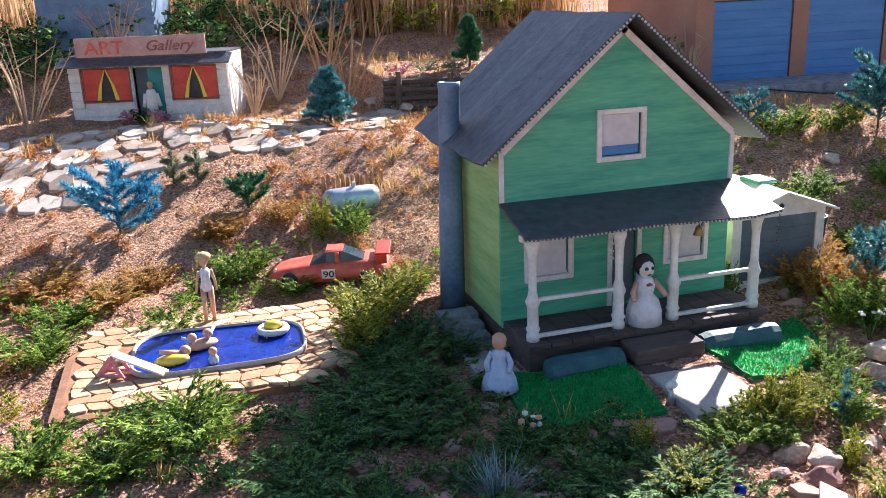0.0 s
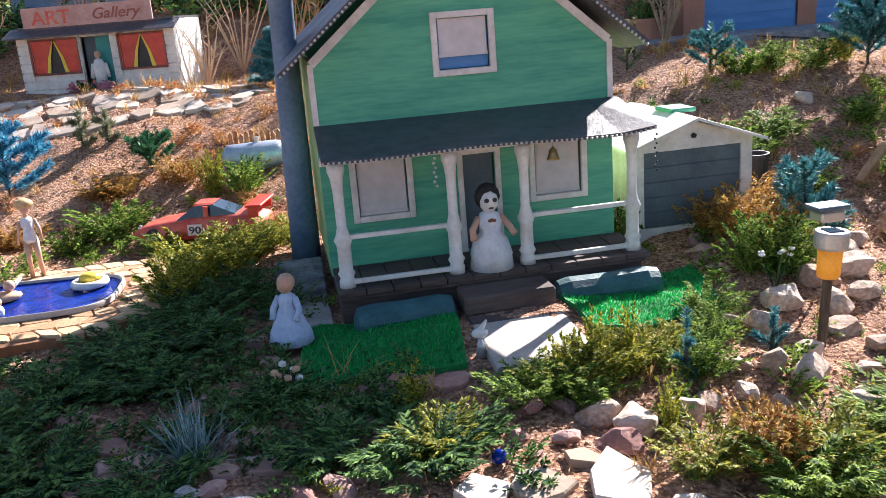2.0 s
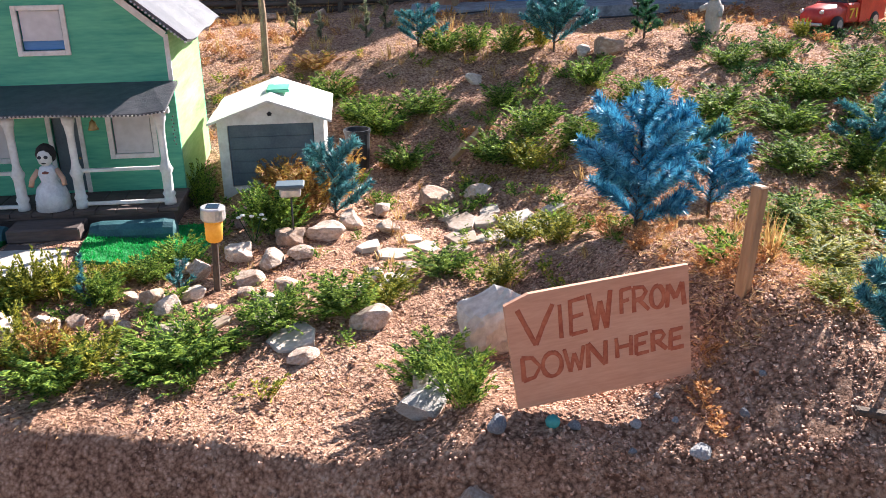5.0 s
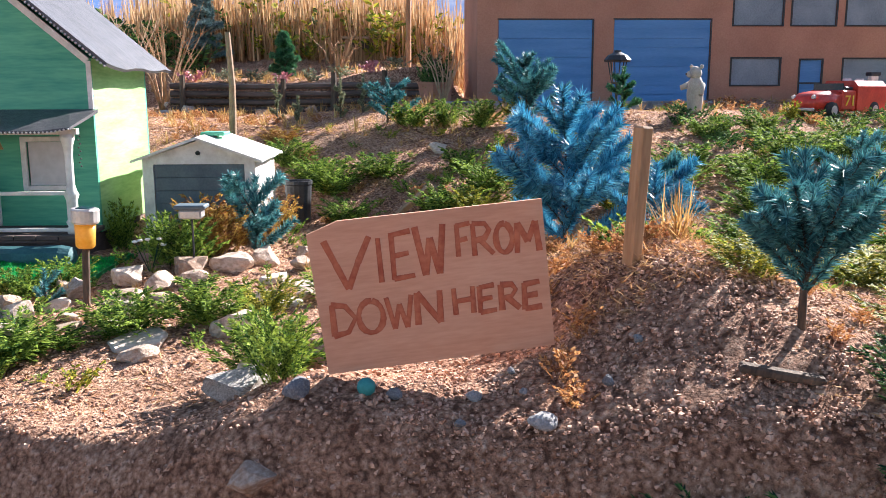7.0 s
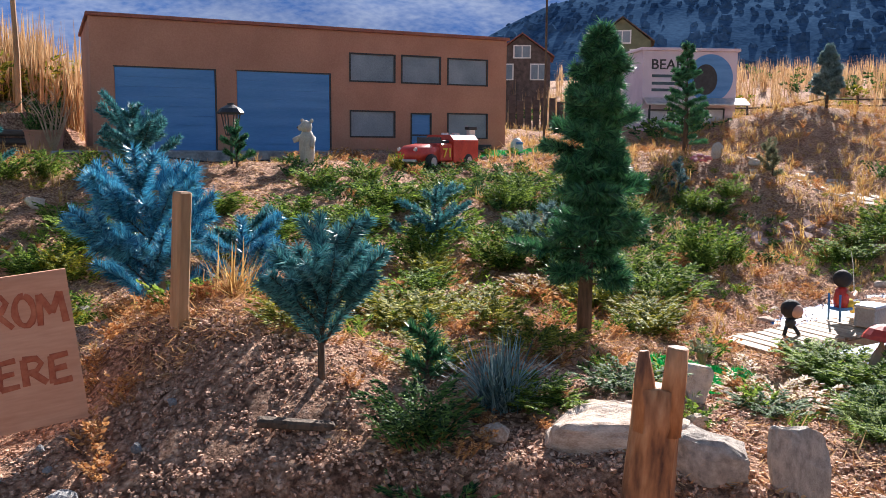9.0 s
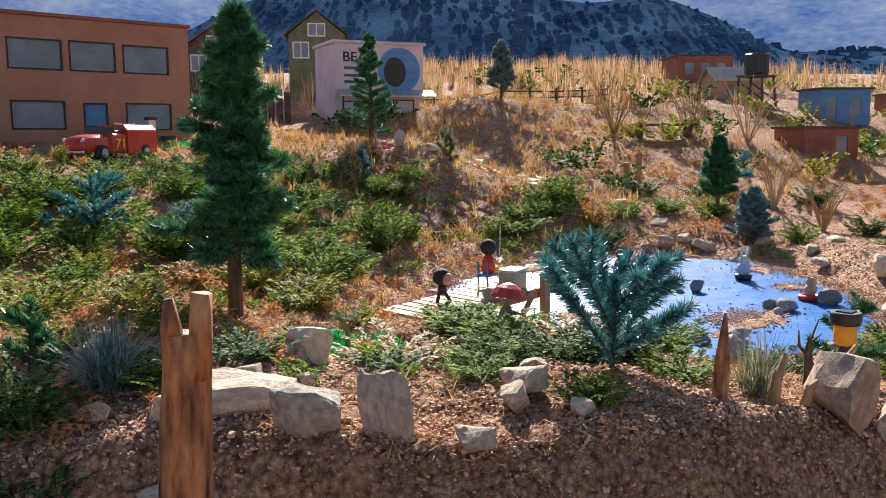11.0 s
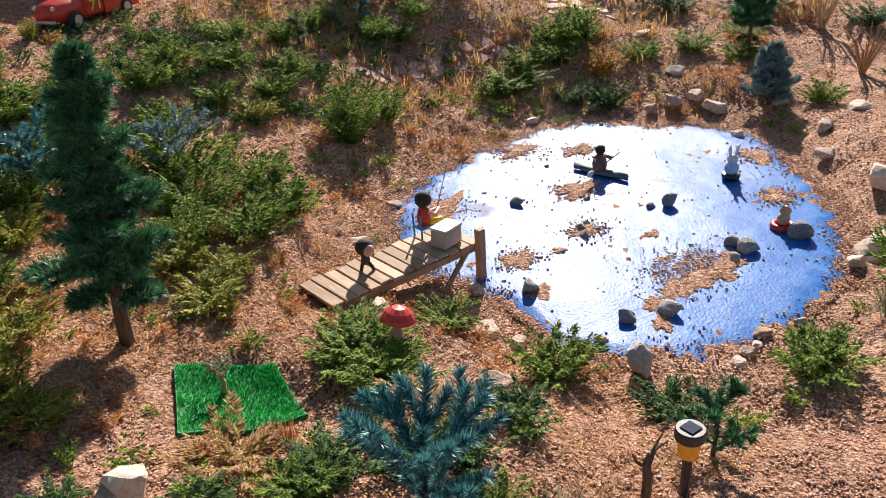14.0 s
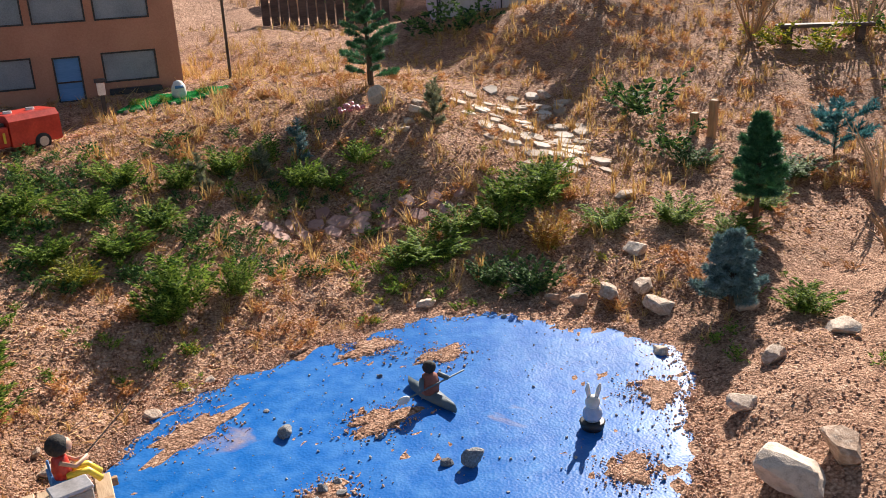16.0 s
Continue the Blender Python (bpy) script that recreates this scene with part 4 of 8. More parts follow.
# ---- dock ----
def dock():
    a, b = Vector((5.638, 1.380, 0)), Vector((6.36, 1.413, 0))
    ang = math.degrees(math.atan2(b.y - a.y, b.x - a.x))
    d = thing("dock", "weathered plank fishing dock over the tarp", "dock", pose(a.x, a.y, 0.165, 0, -1.5, ang))
    L = 0.69
    r = random.Random(4)
    for i in range(13):
        x = i * L / 13
        bm = boxes(((x + 0.0025, -0.112 + r.uniform(-0.009, 0.009), 0), (x + L / 13 - 0.0035, 0.112 + r.uniform(-0.009, 0.009), 0.012)), bevel=0.0022)
        bmesh.ops.rotate(bm, cent=(x + L / 26, 0, 0), matrix=Matrix.Rotation(r.uniform(-0.02, 0.02), 3, "Z") @ Matrix.Rotation(r.uniform(-0.05, 0.05), 3, "Y"), verts=bm.verts)
        part("plank", bm, M_WOOD, d)
    for y in (-0.10, 0.10):
        part("beam", boxes(((0.0, y - 0.008, -0.030), (L + 0.015, y + 0.008, -0.003)), bevel=0.002), M_POST, d)
    part("post", boxes(((L - 0.036, -0.148, -0.15), (L - 0.004, -0.116, 0.072)), bevel=0.003), M_POST, d, "square dock post")
    bm = bmesh.new()
    tube(bm, [(L - 0.06, -0.10, -0.02), (L - 0.22, -0.13, -0.14)], 0.011, 6)
    part("brace", bm, M_POST, d)


dock()


# ---- painted board ----
# brush strokes of the capitals, in a unit square
RING = [(0.5 + 0.5 * math.cos(k * math.pi / 8 + 1.4), 0.5 + 0.5 * math.sin(k * math.pi / 8 + 1.4)) for k in range(17)]
STROKES = {"V": [[(0, 1), (0.22, 0.5), (0.44, 0), (0.7, 0.5), (1, 1)]], "I": [[(0.5, 1), (0.5, 0)]], "E": [[(0.95, 1), (0.02, 0.95)], [(0.05, 1), (0, 0)], [(0, 0.02), (1, 0.05)], [(0, 0.5), (0.8, 0.54)]],
           "W": [[(0, 1), (0.25, 0), (0.5, 0.75), (0.75, 0), (1, 1)]], "F": [[(1, 1), (0, 0.95)], [(0.08, 1), (0.05, 0)], [(0.03, 0.48), (0.75, 0.54)]], "R": [[(0.03, 0), (0.03, 1)], [(0, 1), (0.65, 0.97), (0.85, 0.76), (0.6, 0.52), (0.03, 0.46)], [(0.35, 0.48), (1, 0)]],
           "O": [RING], "M": [[(0, 0), (0.1, 1), (0.5, 0.35), (0.9, 1), (1, 0)]], "D": [[(0.05, 0), (0.05, 1)], [(0, 1), (0.6, 0.92), (1, 0.5), (0.65, 0.08), (0, 0)]], "N": [[(0, 0), (0.04, 1), (0.94, 0), (1, 1)]], "H": [[(0, 1), (0.03, 0)], [(1, 1), (0.97, 0)], [(0, 0.5), (1, 0.54)]]}


def board():
    o = Vector((3.165, 0.945, 0.276))
    b = thing("sign_board", "salmon plywood board hand-painted with brown words", "sign", pose(o.x, o.y, o.z, -3, -5.0, 6.0))
    part("plate", panel([(0.012, -0.004), (0.455, -0.004), (0.452, 0.285), (0.06, 0.285), (0.0, 0.265)], [], 0.012), M_BOARD, b, "thin plywood sheet with clipped corners")
    for ch, xa, xb, za, zb in (("V", 0.030, 0.115, 0.155, 0.250), ("I", 0.112, 0.150, 0.160, 0.245), ("E", 0.155, 0.195, 0.162, 0.252), ("W", 0.202, 0.256, 0.164, 0.258),
                               ("F", 0.280, 0.308, 0.192, 0.254), ("R", 0.312, 0.350, 0.190, 0.252), ("O", 0.356, 0.388, 0.190, 0.246), ("M", 0.396, 0.440, 0.186, 0.244),
                               ("D", 0.030, 0.074, 0.068, 0.128), ("O", 0.080, 0.127, 0.066, 0.128), ("W", 0.135, 0.183, 0.068, 0.130), ("N", 0.192, 0.238, 0.070, 0.132),
                               ("H", 0.265, 0.302, 0.080, 0.132), ("E", 0.314, 0.346, 0.078, 0.130), ("R", 0.356, 0.392, 0.078, 0.128), ("E", 0.402, 0.436, 0.074, 0.126)):
        bm = bmesh.new()
        for st in ([list(p) for k in STROKES[ch] for p in zip(k, k[1:])] if ch in "VWMN" else STROKES[ch]):
            pts = [(xa + (xb - xa) * u, 0.0, za + (zb - za) * v) for u, v in st]
            tube(bm, pts, [0.0056 + 0.0010 * math.sin(5 * i + 40 * xa) for i in range(len(pts))], 8)
        for v in bm.verts:
            v.co.y = v.co.y * 0.22 - 0.0006
        part("letter", bm, M_PAINTBROWN, b)


board()

# sand washed over the tarp
sr = random.Random(17)
for x, y, r, st, turn in ((6.66, 0.68, 0.085, 1.3, 0.6), (6.78, 0.71, 0.085, 1.5, 0.2), (6.90, 0.71, 0.085, 1.4, 0.0), (7.03, 0.70, 0.095, 1.4, 0.1), (7.15, 0.73, 0.075, 1.4, 0.6), (6.56, 0.59, 0.05, 1.4, 0.9), (6.52, 1.29, 0.085, 1.2, 0.4), (6.60, 1.90, 0.13, 2.0, 0.6), (7.24, 1.66, 0.11, 1.4, 0.2), (6.93, 1.31, 0.08, 1.3, 0.3), (7.66, 2.05, 0.09, 1.6, 0.2), (7.42, 2.28, 0.10, 1.5, 0.3), (7.85, 0.98, 0.08, 1.4, 0.7), (8.25, 1.35, 0.10, 1.5, 1.0), (6.40, 1.04, 0.07, 1.2, 0.2), (6.70, 1.24, 0.035, 1.2, 0.2), (7.12, 1.10, 0.04, 1.3, 0.3)):
    pts = []
    for k in range(44):
        a = 2 * math.pi * k / 44
        q = 0.85 * r * (1 + 0.22 * math.sin(3 * a + x * 9) + 0.16 * math.sin(5 * a + y * 5) + 0.10 * math.sin(11 * a + x * 31) + sr.uniform(-0.09, 0.09))
        u, v = q * st * math.cos(a), q / st ** 0.5 * math.sin(a)
        pts.append((x + u * math.cos(turn) - v * math.sin(turn), y + u * math.sin(turn) + v * math.cos(turn)))
    n = len(pts)
    V = [(x + (a - x) * k, y + (b - y) * k, at(x, y) + h) for k, h in ((1.04, 0.001), (0.85, 0.0085), (0.6, 0.011)) for a, b in pts] + [(x, y, at(x, y) + 0.0115)]
    F = [(k * n + i, k * n + (i + 1) % n, (k + 1) * n + (i + 1) % n, (k + 1) * n + i) for k in range(2) for i in range(n)] + [(2 * n + i, 2 * n + (i + 1) % n, 3 * n) for i in range(n)]
    thing("sand_patch", "patch of reddish sand on the blue tarp", "sand", group="sand on the tarp", data=mesh_from("sand_patch", V, F, M_SOIL))


# ---- rocks ----
def rock_mesh(seed, material, cuts=5, lump=0.16):
    """An angular stone about one unit across: a ball cut by random planes, then roughened."""
    r = np.random.default_rng(seed)
    bm = bmesh.new()
    bmesh.ops.create_icosphere(bm, subdivisions=3, radius=0.5)
    planes = []
    for _ in range(cuts + 8):
        n = r.normal(size=3)
        planes.append((n / np.linalg.norm(n), r.uniform(0.24, 0.40)))
    off = Vector(r.uniform(0, 50, 3))
    for v in bm.verts:
        p = np.array(v.co)
        for n, d in planes:
            k = p @ n
            if k > d:
                p = p - n * (k - d) * 0.98
        q = Vector(p)
        q *= 1 + lump * noise.noise(q * 3 + off) + 0.07 * noise.noise(q * 9 + off)
        v.co = q
    me = bpy.data.meshes.new("rock")
    bm.to_mesh(me)
    bm.free()
    me.materials.append(material)
    return me


ROCKS = {k: [rock_mesh(10 * i + s, m) for s in range(6)] for i, (k, m) in enumerate({"tan": M_ROCK, "pink": M_ROCK_P, "grey": M_ROCK_G}.items())}
rr = random.Random(11)


def block_mesh(seed, material):
    """A blocky, flat-topped stone about one unit across."""
    r = np.random.default_rng(seed)
    bm = bmesh.new()
    bmesh.ops.create_cube(bm, size=1.0)
    bmesh.ops.bevel(bm, geom=list(bm.edges), offset=0.2, segments=3, affect="EDGES", profile=0.55)
    bmesh.ops.subdivide_edges(bm, edges=list(bm.edges), cuts=3, use_grid_fill=True)
    off = Vector(r.uniform(0, 50, 3))
    skew = r.uniform(-0.3, 0.3, 4)
    cuts = [(Vector(r.normal(size=3)).normalized(), r.uniform(0.40, 0.52)) for _ in range(7)]
    for v in bm.verts:
        q = v.co.copy()
        q.x *= 1 + skew[0] * q.z + skew[1] * q.y
        q.z += skew[2] * q.x + 0.06 * q.y
        q.y *= 1 + skew[3] * q.z
        for nr, d in cuts:
            k = q.dot(nr)
            if k > d:
                q -= nr * (k - d) * 0.9
        v.co = q * (1 + 0.18 * noise.noise(q * 2.0 + off) + 0.07 * noise.noise(q * 6 + off) + 0.03 * noise.noise(q * 17 + off))
    me = bpy.data.meshes.new("rock")
    bm.to_mesh(me)
    bm.free()
    me.materials.append(material)
    return me


def rocks(kind, label, group, items, flat=0.72, lift=0.22):
    for x, y, s in items:
        s = s * 1.12
        ob = new("rock", rr.choice(ROCKS[kind]))
        h = s * flat * rr.uniform(0.85, 1.2)
        ob.matrix_basis = pose(x, y, at(x, y) + h * lift, rr.uniform(-14, 14), rr.uniform(-14, 14), rr.uniform(0, 360)) @ Matrix.Diagonal((s * rr.uniform(0.95, 1.15), s * rr.uniform(0.75, 1.0), h, 1))
        tagged(ob, label, "rock", group)


rocks("tan", "pale tan angular rock edging the front bed", "rocks edging the front bed", [(1.6, 1.89, 0.10), (1.68, 1.83, 0.12), (1.8, 1.83, 0.10), (1.88, 1.87, 0.09), (1.98, 1.91, 0.08), (2.02, 2.02, 0.07), (2.1, 1.98, 0.11), (2.17, 1.92, 0.11), (2.23, 2.03, 0.09), (2.22, 2.22, 0.13), (2.42, 2.15, 0.13), (2.16, 2.28, 0.08), (2.22, 1.77, 0.12), (2.31, 1.91, 0.07), (2.41, 2.01, 0.08), (2.56, 2.06, 0.11), (2.04, 1.84, 0.06), (2.48, 1.89, 0.11), (2.36, 2.34, 0.12), (2.49, 2.28, 0.12)])
rocks("tan", "pale tan rock on bare soil", "rocks along the rise", [(2.55, 2.45, 0.15), (2.68, 2.49, 0.14), (2.79, 2.64, 0.12), (2.92, 2.79, 0.11), (2.93, 2.56, 0.11), (3.15, 2.87, 0.19), (3.36, 2.88, 0.15), (2.99, 2.16, 0.09), (2.86, 2.14, 0.10), (2.84, 1.72, 0.14), (2.64, 1.54, 0.10), (2.60, 2.30, 0.10)])
ob = new("rock", block_mesh(75, M_ROCK_PALE))
ob.matrix_basis = pose(3.21, 1.49, at(3.21, 1.49) + 0.05, 6, -10, 8) @ Matrix.Diagonal((0.185, 0.13, 0.23, 1))
tagged(ob, "large upright pale boulder behind the painted board", "rock", "boulders by the board")
rocks("tan", "pale boulder at the edge of the bank", "boulders by the board", [(2.99, 1.26, 0.15), (3.10, 1.36, 0.08), (3.05, 0.80, 0.10)])
rocks("tan", "pale tan rock half buried in the gravel", "rocks on the gravel", [(4.70, 0.60, 0.085), (5.06, 0.27, 0.075), (4.52, 0.49, 0.06), (4.60, 0.42, 0.05)])
ob = new("rock", rock_mesh(77, M_GRANITE))
ob.matrix_basis = pose(2.97, 1.14, at(2.97, 1.14) + 0.03, 8, -6, 20) @ Matrix.Diagonal((0.24, 0.15, 0.10, 1))
tagged(ob, "flat speckled granite rock on the gravel bank", "rock", "boulders by the board")
rocks("grey", "small grey stone in the gravel", "stones in the gravel bank", [(3.12, 0.92, 0.055), (3.56, 0.78, 0.06), (3.45, 0.90, 0.03), (3.54, 0.88, 0.022), (3.53, 0.98, 0.024), (3.69, 0.84, 0.026), (3.42, 0.82, 0.021), (3.30, 0.90, 0.03), (3.76, 0.92, 0.022)])
rocks("tan", "tan rock set into the bank", "rocks on the bank", [(4.74, 0.60, 0.11), (4.88, 0.15, 0.08), (4.96, 0.20, 0.11), (5.45, -0.22, 0.20), (4.70, 0.08, 0.08), (4.20, 0.36, 0.06), (4.25, 0.52, 0.05), (5.60, -0.30, 0.15), (4.95, 0.05, 0.06)], 0.8, 0.3)
ob = new("rock", block_mesh(71, M_ROCK_W))
ob.matrix_basis = pose(4.605, 0.19, at(4.605, 0.19) + 0.025, 4, -4, -40) @ Matrix.Diagonal((0.082, 0.055, 0.185, 1))
tagged(ob, "upright grey slab stone on the bank", "rock", "rocks on the bank")
for lab, k, x, y, size, turn in (("flat layered tan slab on the bank", 72, 4.45, 0.45, (0.25, 0.15, 0.10), -30), ("blocky grey rock on the bank", 73, 4.50, 0.275, (0.105, 0.09, 0.12), -35), ("pale wedge of rock on the bank", 74, 4.30, 0.31, (0.125, 0.10, 0.11), -30)):
    ob = new("rock", block_mesh(k, M_ROCK if k != 73 else M_ROCK_W))
    ob.matrix_basis = pose(x, y, at(x, y) + (0.005 if k == 73 else -0.012), 3, -4, turn) @ Matrix.Diagonal((*size, 1))
    tagged(ob, lab, "rock", "rocks on the bank")
ob = new("rock", ROCKS["grey"][4])
ob.matrix_basis = pose(6.27, 0.45, 0.10, 4, 6, 30) @ Matrix.Diagonal((0.13, 0.10, 0.19, 1))
tagged(ob, "upright grey stone at the pond's edge", "rock", "rocks round the pond")
POND_ROCKS = [(7.59, 2.64, 0.065), (7.81, 2.58, 0.10), (8.28, 2.52, 0.13), (8.37, 2.32, 0.10), (8.45, 2.22, 0.12), (8.58, 2.16, 0.16), (8.74, 2.11, 0.13), (8.70, 1.94, 0.15), (8.47, 1.63, 0.08), (8.38, 1.05, 0.11), (8.72, 1.26, 0.11), (8.15, 0.63, 0.25), (8.33, 0.60, 0.18), (7.62, 0.38, 0.22), (7.45, 0.38, 0.09), (6.92, 0.28, 0.05)]
rocks("tan", "rounded tan stone beside the tarp", "rocks round the pond", POND_ROCKS, 0.6)
rocks("tan", "rounded tan stone beside the tarp", "rocks round the pond", [(6.77, 0.33, 0.075), (6.69, 0.30, 0.056), (6.62, 0.29, 0.07), (6.55, 0.28, 0.063), (6.33, 0.66, 0.055), (6.48, 2.12, 0.08), (6.73, 2.31, 0.05), (6.64, 2.27, 0.05), (6.14, 1.88, 0.10), (6.09, 1.97, 0.047), (5.80, 1.20, 0.10), (6.24, 1.22, 0.09), (6.05, 0.94, 0.10), (6.07, 0.81, 0.09), (5.72, 0.5, 0.13), (9.1, 1.3, 0.14), (9.0, 1.7, 0.10), (8.9, 2.4, 0.16), (9.3, 1.0, 0.2), (9.25, 3.0, 0.14)], 0.55)
rocks("grey", "dark stone lying on the tarp", "stones on the tarp", [(7.41, 1.25, 0.09), (7.34, 1.29, 0.045), (6.9, 1.72, 0.075), (6.38, 1.07, 0.08), (6.48, 0.69, 0.072), (6.64, 0.63, 0.097), (7.27, 0.73, 0.09), (7.16, 0.72, 0.055), (7.26, 0.81, 0.064), (7.52, 0.67, 0.105), (6.92, 1.33, 0.042), (6.98, 1.35, 0.038), (6.97, 1.29, 0.042), (6.88, 1.27, 0.046), (6.7, 1.22, 0.022), (6.88, 1.93, 0.03), (7.36, 1.99, 0.026), (8.08, 2.28, 0.03), (7.2, 1.55, 0.025)], 0.75, 0.3)
rocks("tan", "rounded rock on the terrace edge", "rocks on the terrace", [(4.27, 4.03, 0.24), (4.15, 4.1, 0.12), (3.5, 4.0, 0.10), (3.25, 3.8, 0.10), (8.5, 4.3, 0.10), (8.42, 4.22, 0.09), (8.35, 4.15, 0.08), (8.56, 4.38, 0.09), (8.2, 4.2, 0.07), (9.9, 5.0, 0.16), (9.6, 4.5, 0.10), (2.2, 6.2, 0.13), (2.6, 6.1, 0.12), (1.6, 6.35, 0.14), (1.2, 6.3, 0.12), (1.4, 6.6, 0.12)], 0.6)
rocks("pink", "broken pink stone edging the bed", "pink edging stones", [(1.22, 2.01, 0.067), (1.43, 2.01, 0.06), (1.46, 1.95, 0.067), (1.39, 1.84, 0.063), (1.42, 1.77, 0.05), (1.5, 1.80, 0.075), (1.59, 1.75, 0.114), (1.55, 1.97, 0.075), (1.1, 1.93, 0.05), (1.0, 1.76, 0.085), (0.92, 1.75, 0.06), (1.04, 1.80, 0.054), (0.93, 1.69, 0.05), (2.34, 2.83, 0.08), (2.31, 2.76, 0.08), (2.38, 2.93, 0.075), (2.44, 2.83, 0.08), (2.32, 2.66, 0.07), (0.5, 1.98, 0.08), (0.74, 1.82, 0.07)], 0.55)
rocks("grey", "rounded grey boulder in the shaded bed", "boulders in the shaded bed", [(0.78, 1.70, 0.13), (0.69, 1.80, 0.07)])


# ---- flagstones ----
fs = random.Random(21)


def flagstones(label, items, material, thick=0.03):
    road = thing("pavement", label, "path", kind="structure")
    for x, y, s in items:
        pts = stone_outline(x, y, s * 0.56, fs.choice((5, 6, 6, 7)), fs, fs.uniform(0.9, 1.35), fs.uniform(0, 3.1))
        me = slab_mesh("flagstone", pts, 0.0, thick, material)
        zc = at(x, y) + fs.uniform(0.010, 0.02)
        sx, sy = (at(x + 0.06, y) - at(x - 0.06, y)) / 0.12, (at(x, y + 0.06) - at(x, y - 0.06)) / 0.12
        for v in me.vertices:
            v.co.z += zc + sx * (v.co.x - x) + sy * (v.co.y - y)
        part_of("flagstone", me, road)


flagstones("pale broken flagstones on bare soil", [(3.25, 2.63, 0.14), (3.21, 2.74, 0.11), (3.23, 2.48, 0.16), (3.36, 2.46, 0.14), (3.48, 2.58, 0.13), (3.52, 2.46, 0.13), (3.39, 2.72, 0.10), (3.42, 2.35, 0.10), (2.95, 2.33, 0.11), (3.09, 2.39, 0.10), (3.19, 2.33, 0.11), (2.83, 2.02, 0.12), (2.86, 2.40, 0.085), (2.94, 2.10, 0.09), (2.51, 1.80, 0.11), (2.35, 1.80, 0.08), (2.59, 1.66, 0.14), (3.35, 2.60, 0.10), (3.63, 2.57, 0.10), (3.03, 2.47, 0.07)], M_SLATE)
flagstones("large pale flagstones before the bed", [(1.27, 1.65, 0.10), (1.38, 1.63, 0.12), (1.34, 1.53, 0.10), (1.54, 1.60, 0.14), (1.94, 1.70, 0.11), (1.5, 1.70, 0.07), (1.63, 1.49, 0.09), (2.08, 1.66, 0.09)], M_SLATE)
flagstones("pink flagstones in the shaded bed", [(0.39, 2.25, 0.09), (0.5, 2.1, 0.085), (0.59, 2.15, 0.07), (0.48, 1.90, 0.08), (0.68, 2.3, 0.06), (0.81, 2.03, 0.08), (0.85, 1.92, 0.09), (0.99, 2.08, 0.095), (1.08, 2.16, 0.063), (1.09, 2.06, 0.067), (1.18, 2.16, 0.10), (1.31, 2.14, 0.087), (0.8, 2.54, 0.065), (0.74, 2.47, 0.07), (0.82, 2.65, 0.068), (0.86, 2.47, 0.065), (0.72, 2.64, 0.068), (0.56, 2.02, 0.08), (0.90, 2.24, 0.06), (0.76, 1.90, 0.06)], M_SLATE_P)
flagstones("pale slate path climbing from the pond", [(9.0 + fs.uniform(-0.05, 0.5) + 0.16 * k / 9, 3.5 + 0.17 * (k // 3) + fs.uniform(-0.07, 0.07), fs.uniform(0.09, 0.13)) for k in range(30)] + [(9.26, 5.06, 0.134), (9.57, 5.27, 0.131), (9.02, 4.73, 0.126), (9.2, 4.73, 0.127), (9.47, 4.88, 0.133), (8.98, 4.48, 0.121), (9.2, 4.47, 0.123), (9.36, 4.42, 0.124), (9.01, 4.27, 0.11), (9.13, 4.18, 0.126), (9.32, 4.12, 0.119), (9.07, 3.98, 0.114), (9.24, 3.91, 0.115), (9.44, 3.94, 0.117), (9.09, 3.79, 0.126), (9.23, 3.71, 0.111), (9.43, 3.78, 0.107), (9.02, 3.59, 0.143), (9.17, 3.5, 0.107), (9.32, 3.54, 0.11), (9.43, 4.64, 0.107), (9.7, 4.69, 0.132), (9.79, 4.28, 0.105), (9.56, 4.14, 0.113), (8.95, 4.08, 0.091), (9.36, 4.28, 0.09), (9.12, 4.58, 0.1), (9.14, 4.36, 0.09), (9.33, 4.86, 0.1), (9.2, 4.05, 0.08)], M_SLATE)
flagstones("reddish slate path below the terrace", [(7.31, 3.56, 0.096), (7.45, 3.6, 0.097), (7.58, 3.6, 0.104), (7.71, 3.58, 0.098), (7.84, 3.56, 0.098), (7.97, 3.54, 0.099), (8.1, 3.51, 0.092), (7.35, 3.48, 0.088), (7.49, 3.52, 0.096), (7.65, 3.51, 0.096), (7.8, 3.47, 0.097), (7.97, 3.45, 0.097), (8.14, 3.44, 0.098), (8.32, 3.43, 0.093), (7.47, 3.68, 0.085), (7.64, 3.67, 0.086), (7.8, 3.64, 0.086), (7.97, 3.62, 0.086), (8.13, 3.58, 0.087), (8.29, 3.54, 0.101), (8.44, 3.53, 0.088)], M_SLATE_P)
yard = []
for i in range(8):
    for j in range(21):
        x, y = -1.35 + 0.14 * j + fs.uniform(-0.03, 0.03), 6.32 - 0.14 * i + fs.uniform(-0.04, 0.04)
        if y > 5.55 + 0.9 * float(step(0.0, 2.0, x)) * 0.2 - 0.9 * float(step(-0.4, -0.8, x)) and (i < 6 or x < -0.5) and fs.random() < 0.86:
            yard.append((x, y, fs.uniform(0.13, 0.18)))
flagstones("pale broken flagstone yard before the gallery", yard, M_SLATE)


# ---- plants ----
def perp(d, n, g):
    v = g.normal(size=(n, 3))
    v -= (v @ d)[:, None] * d
    return v / np.linalg.norm(v, axis=1)[:, None]


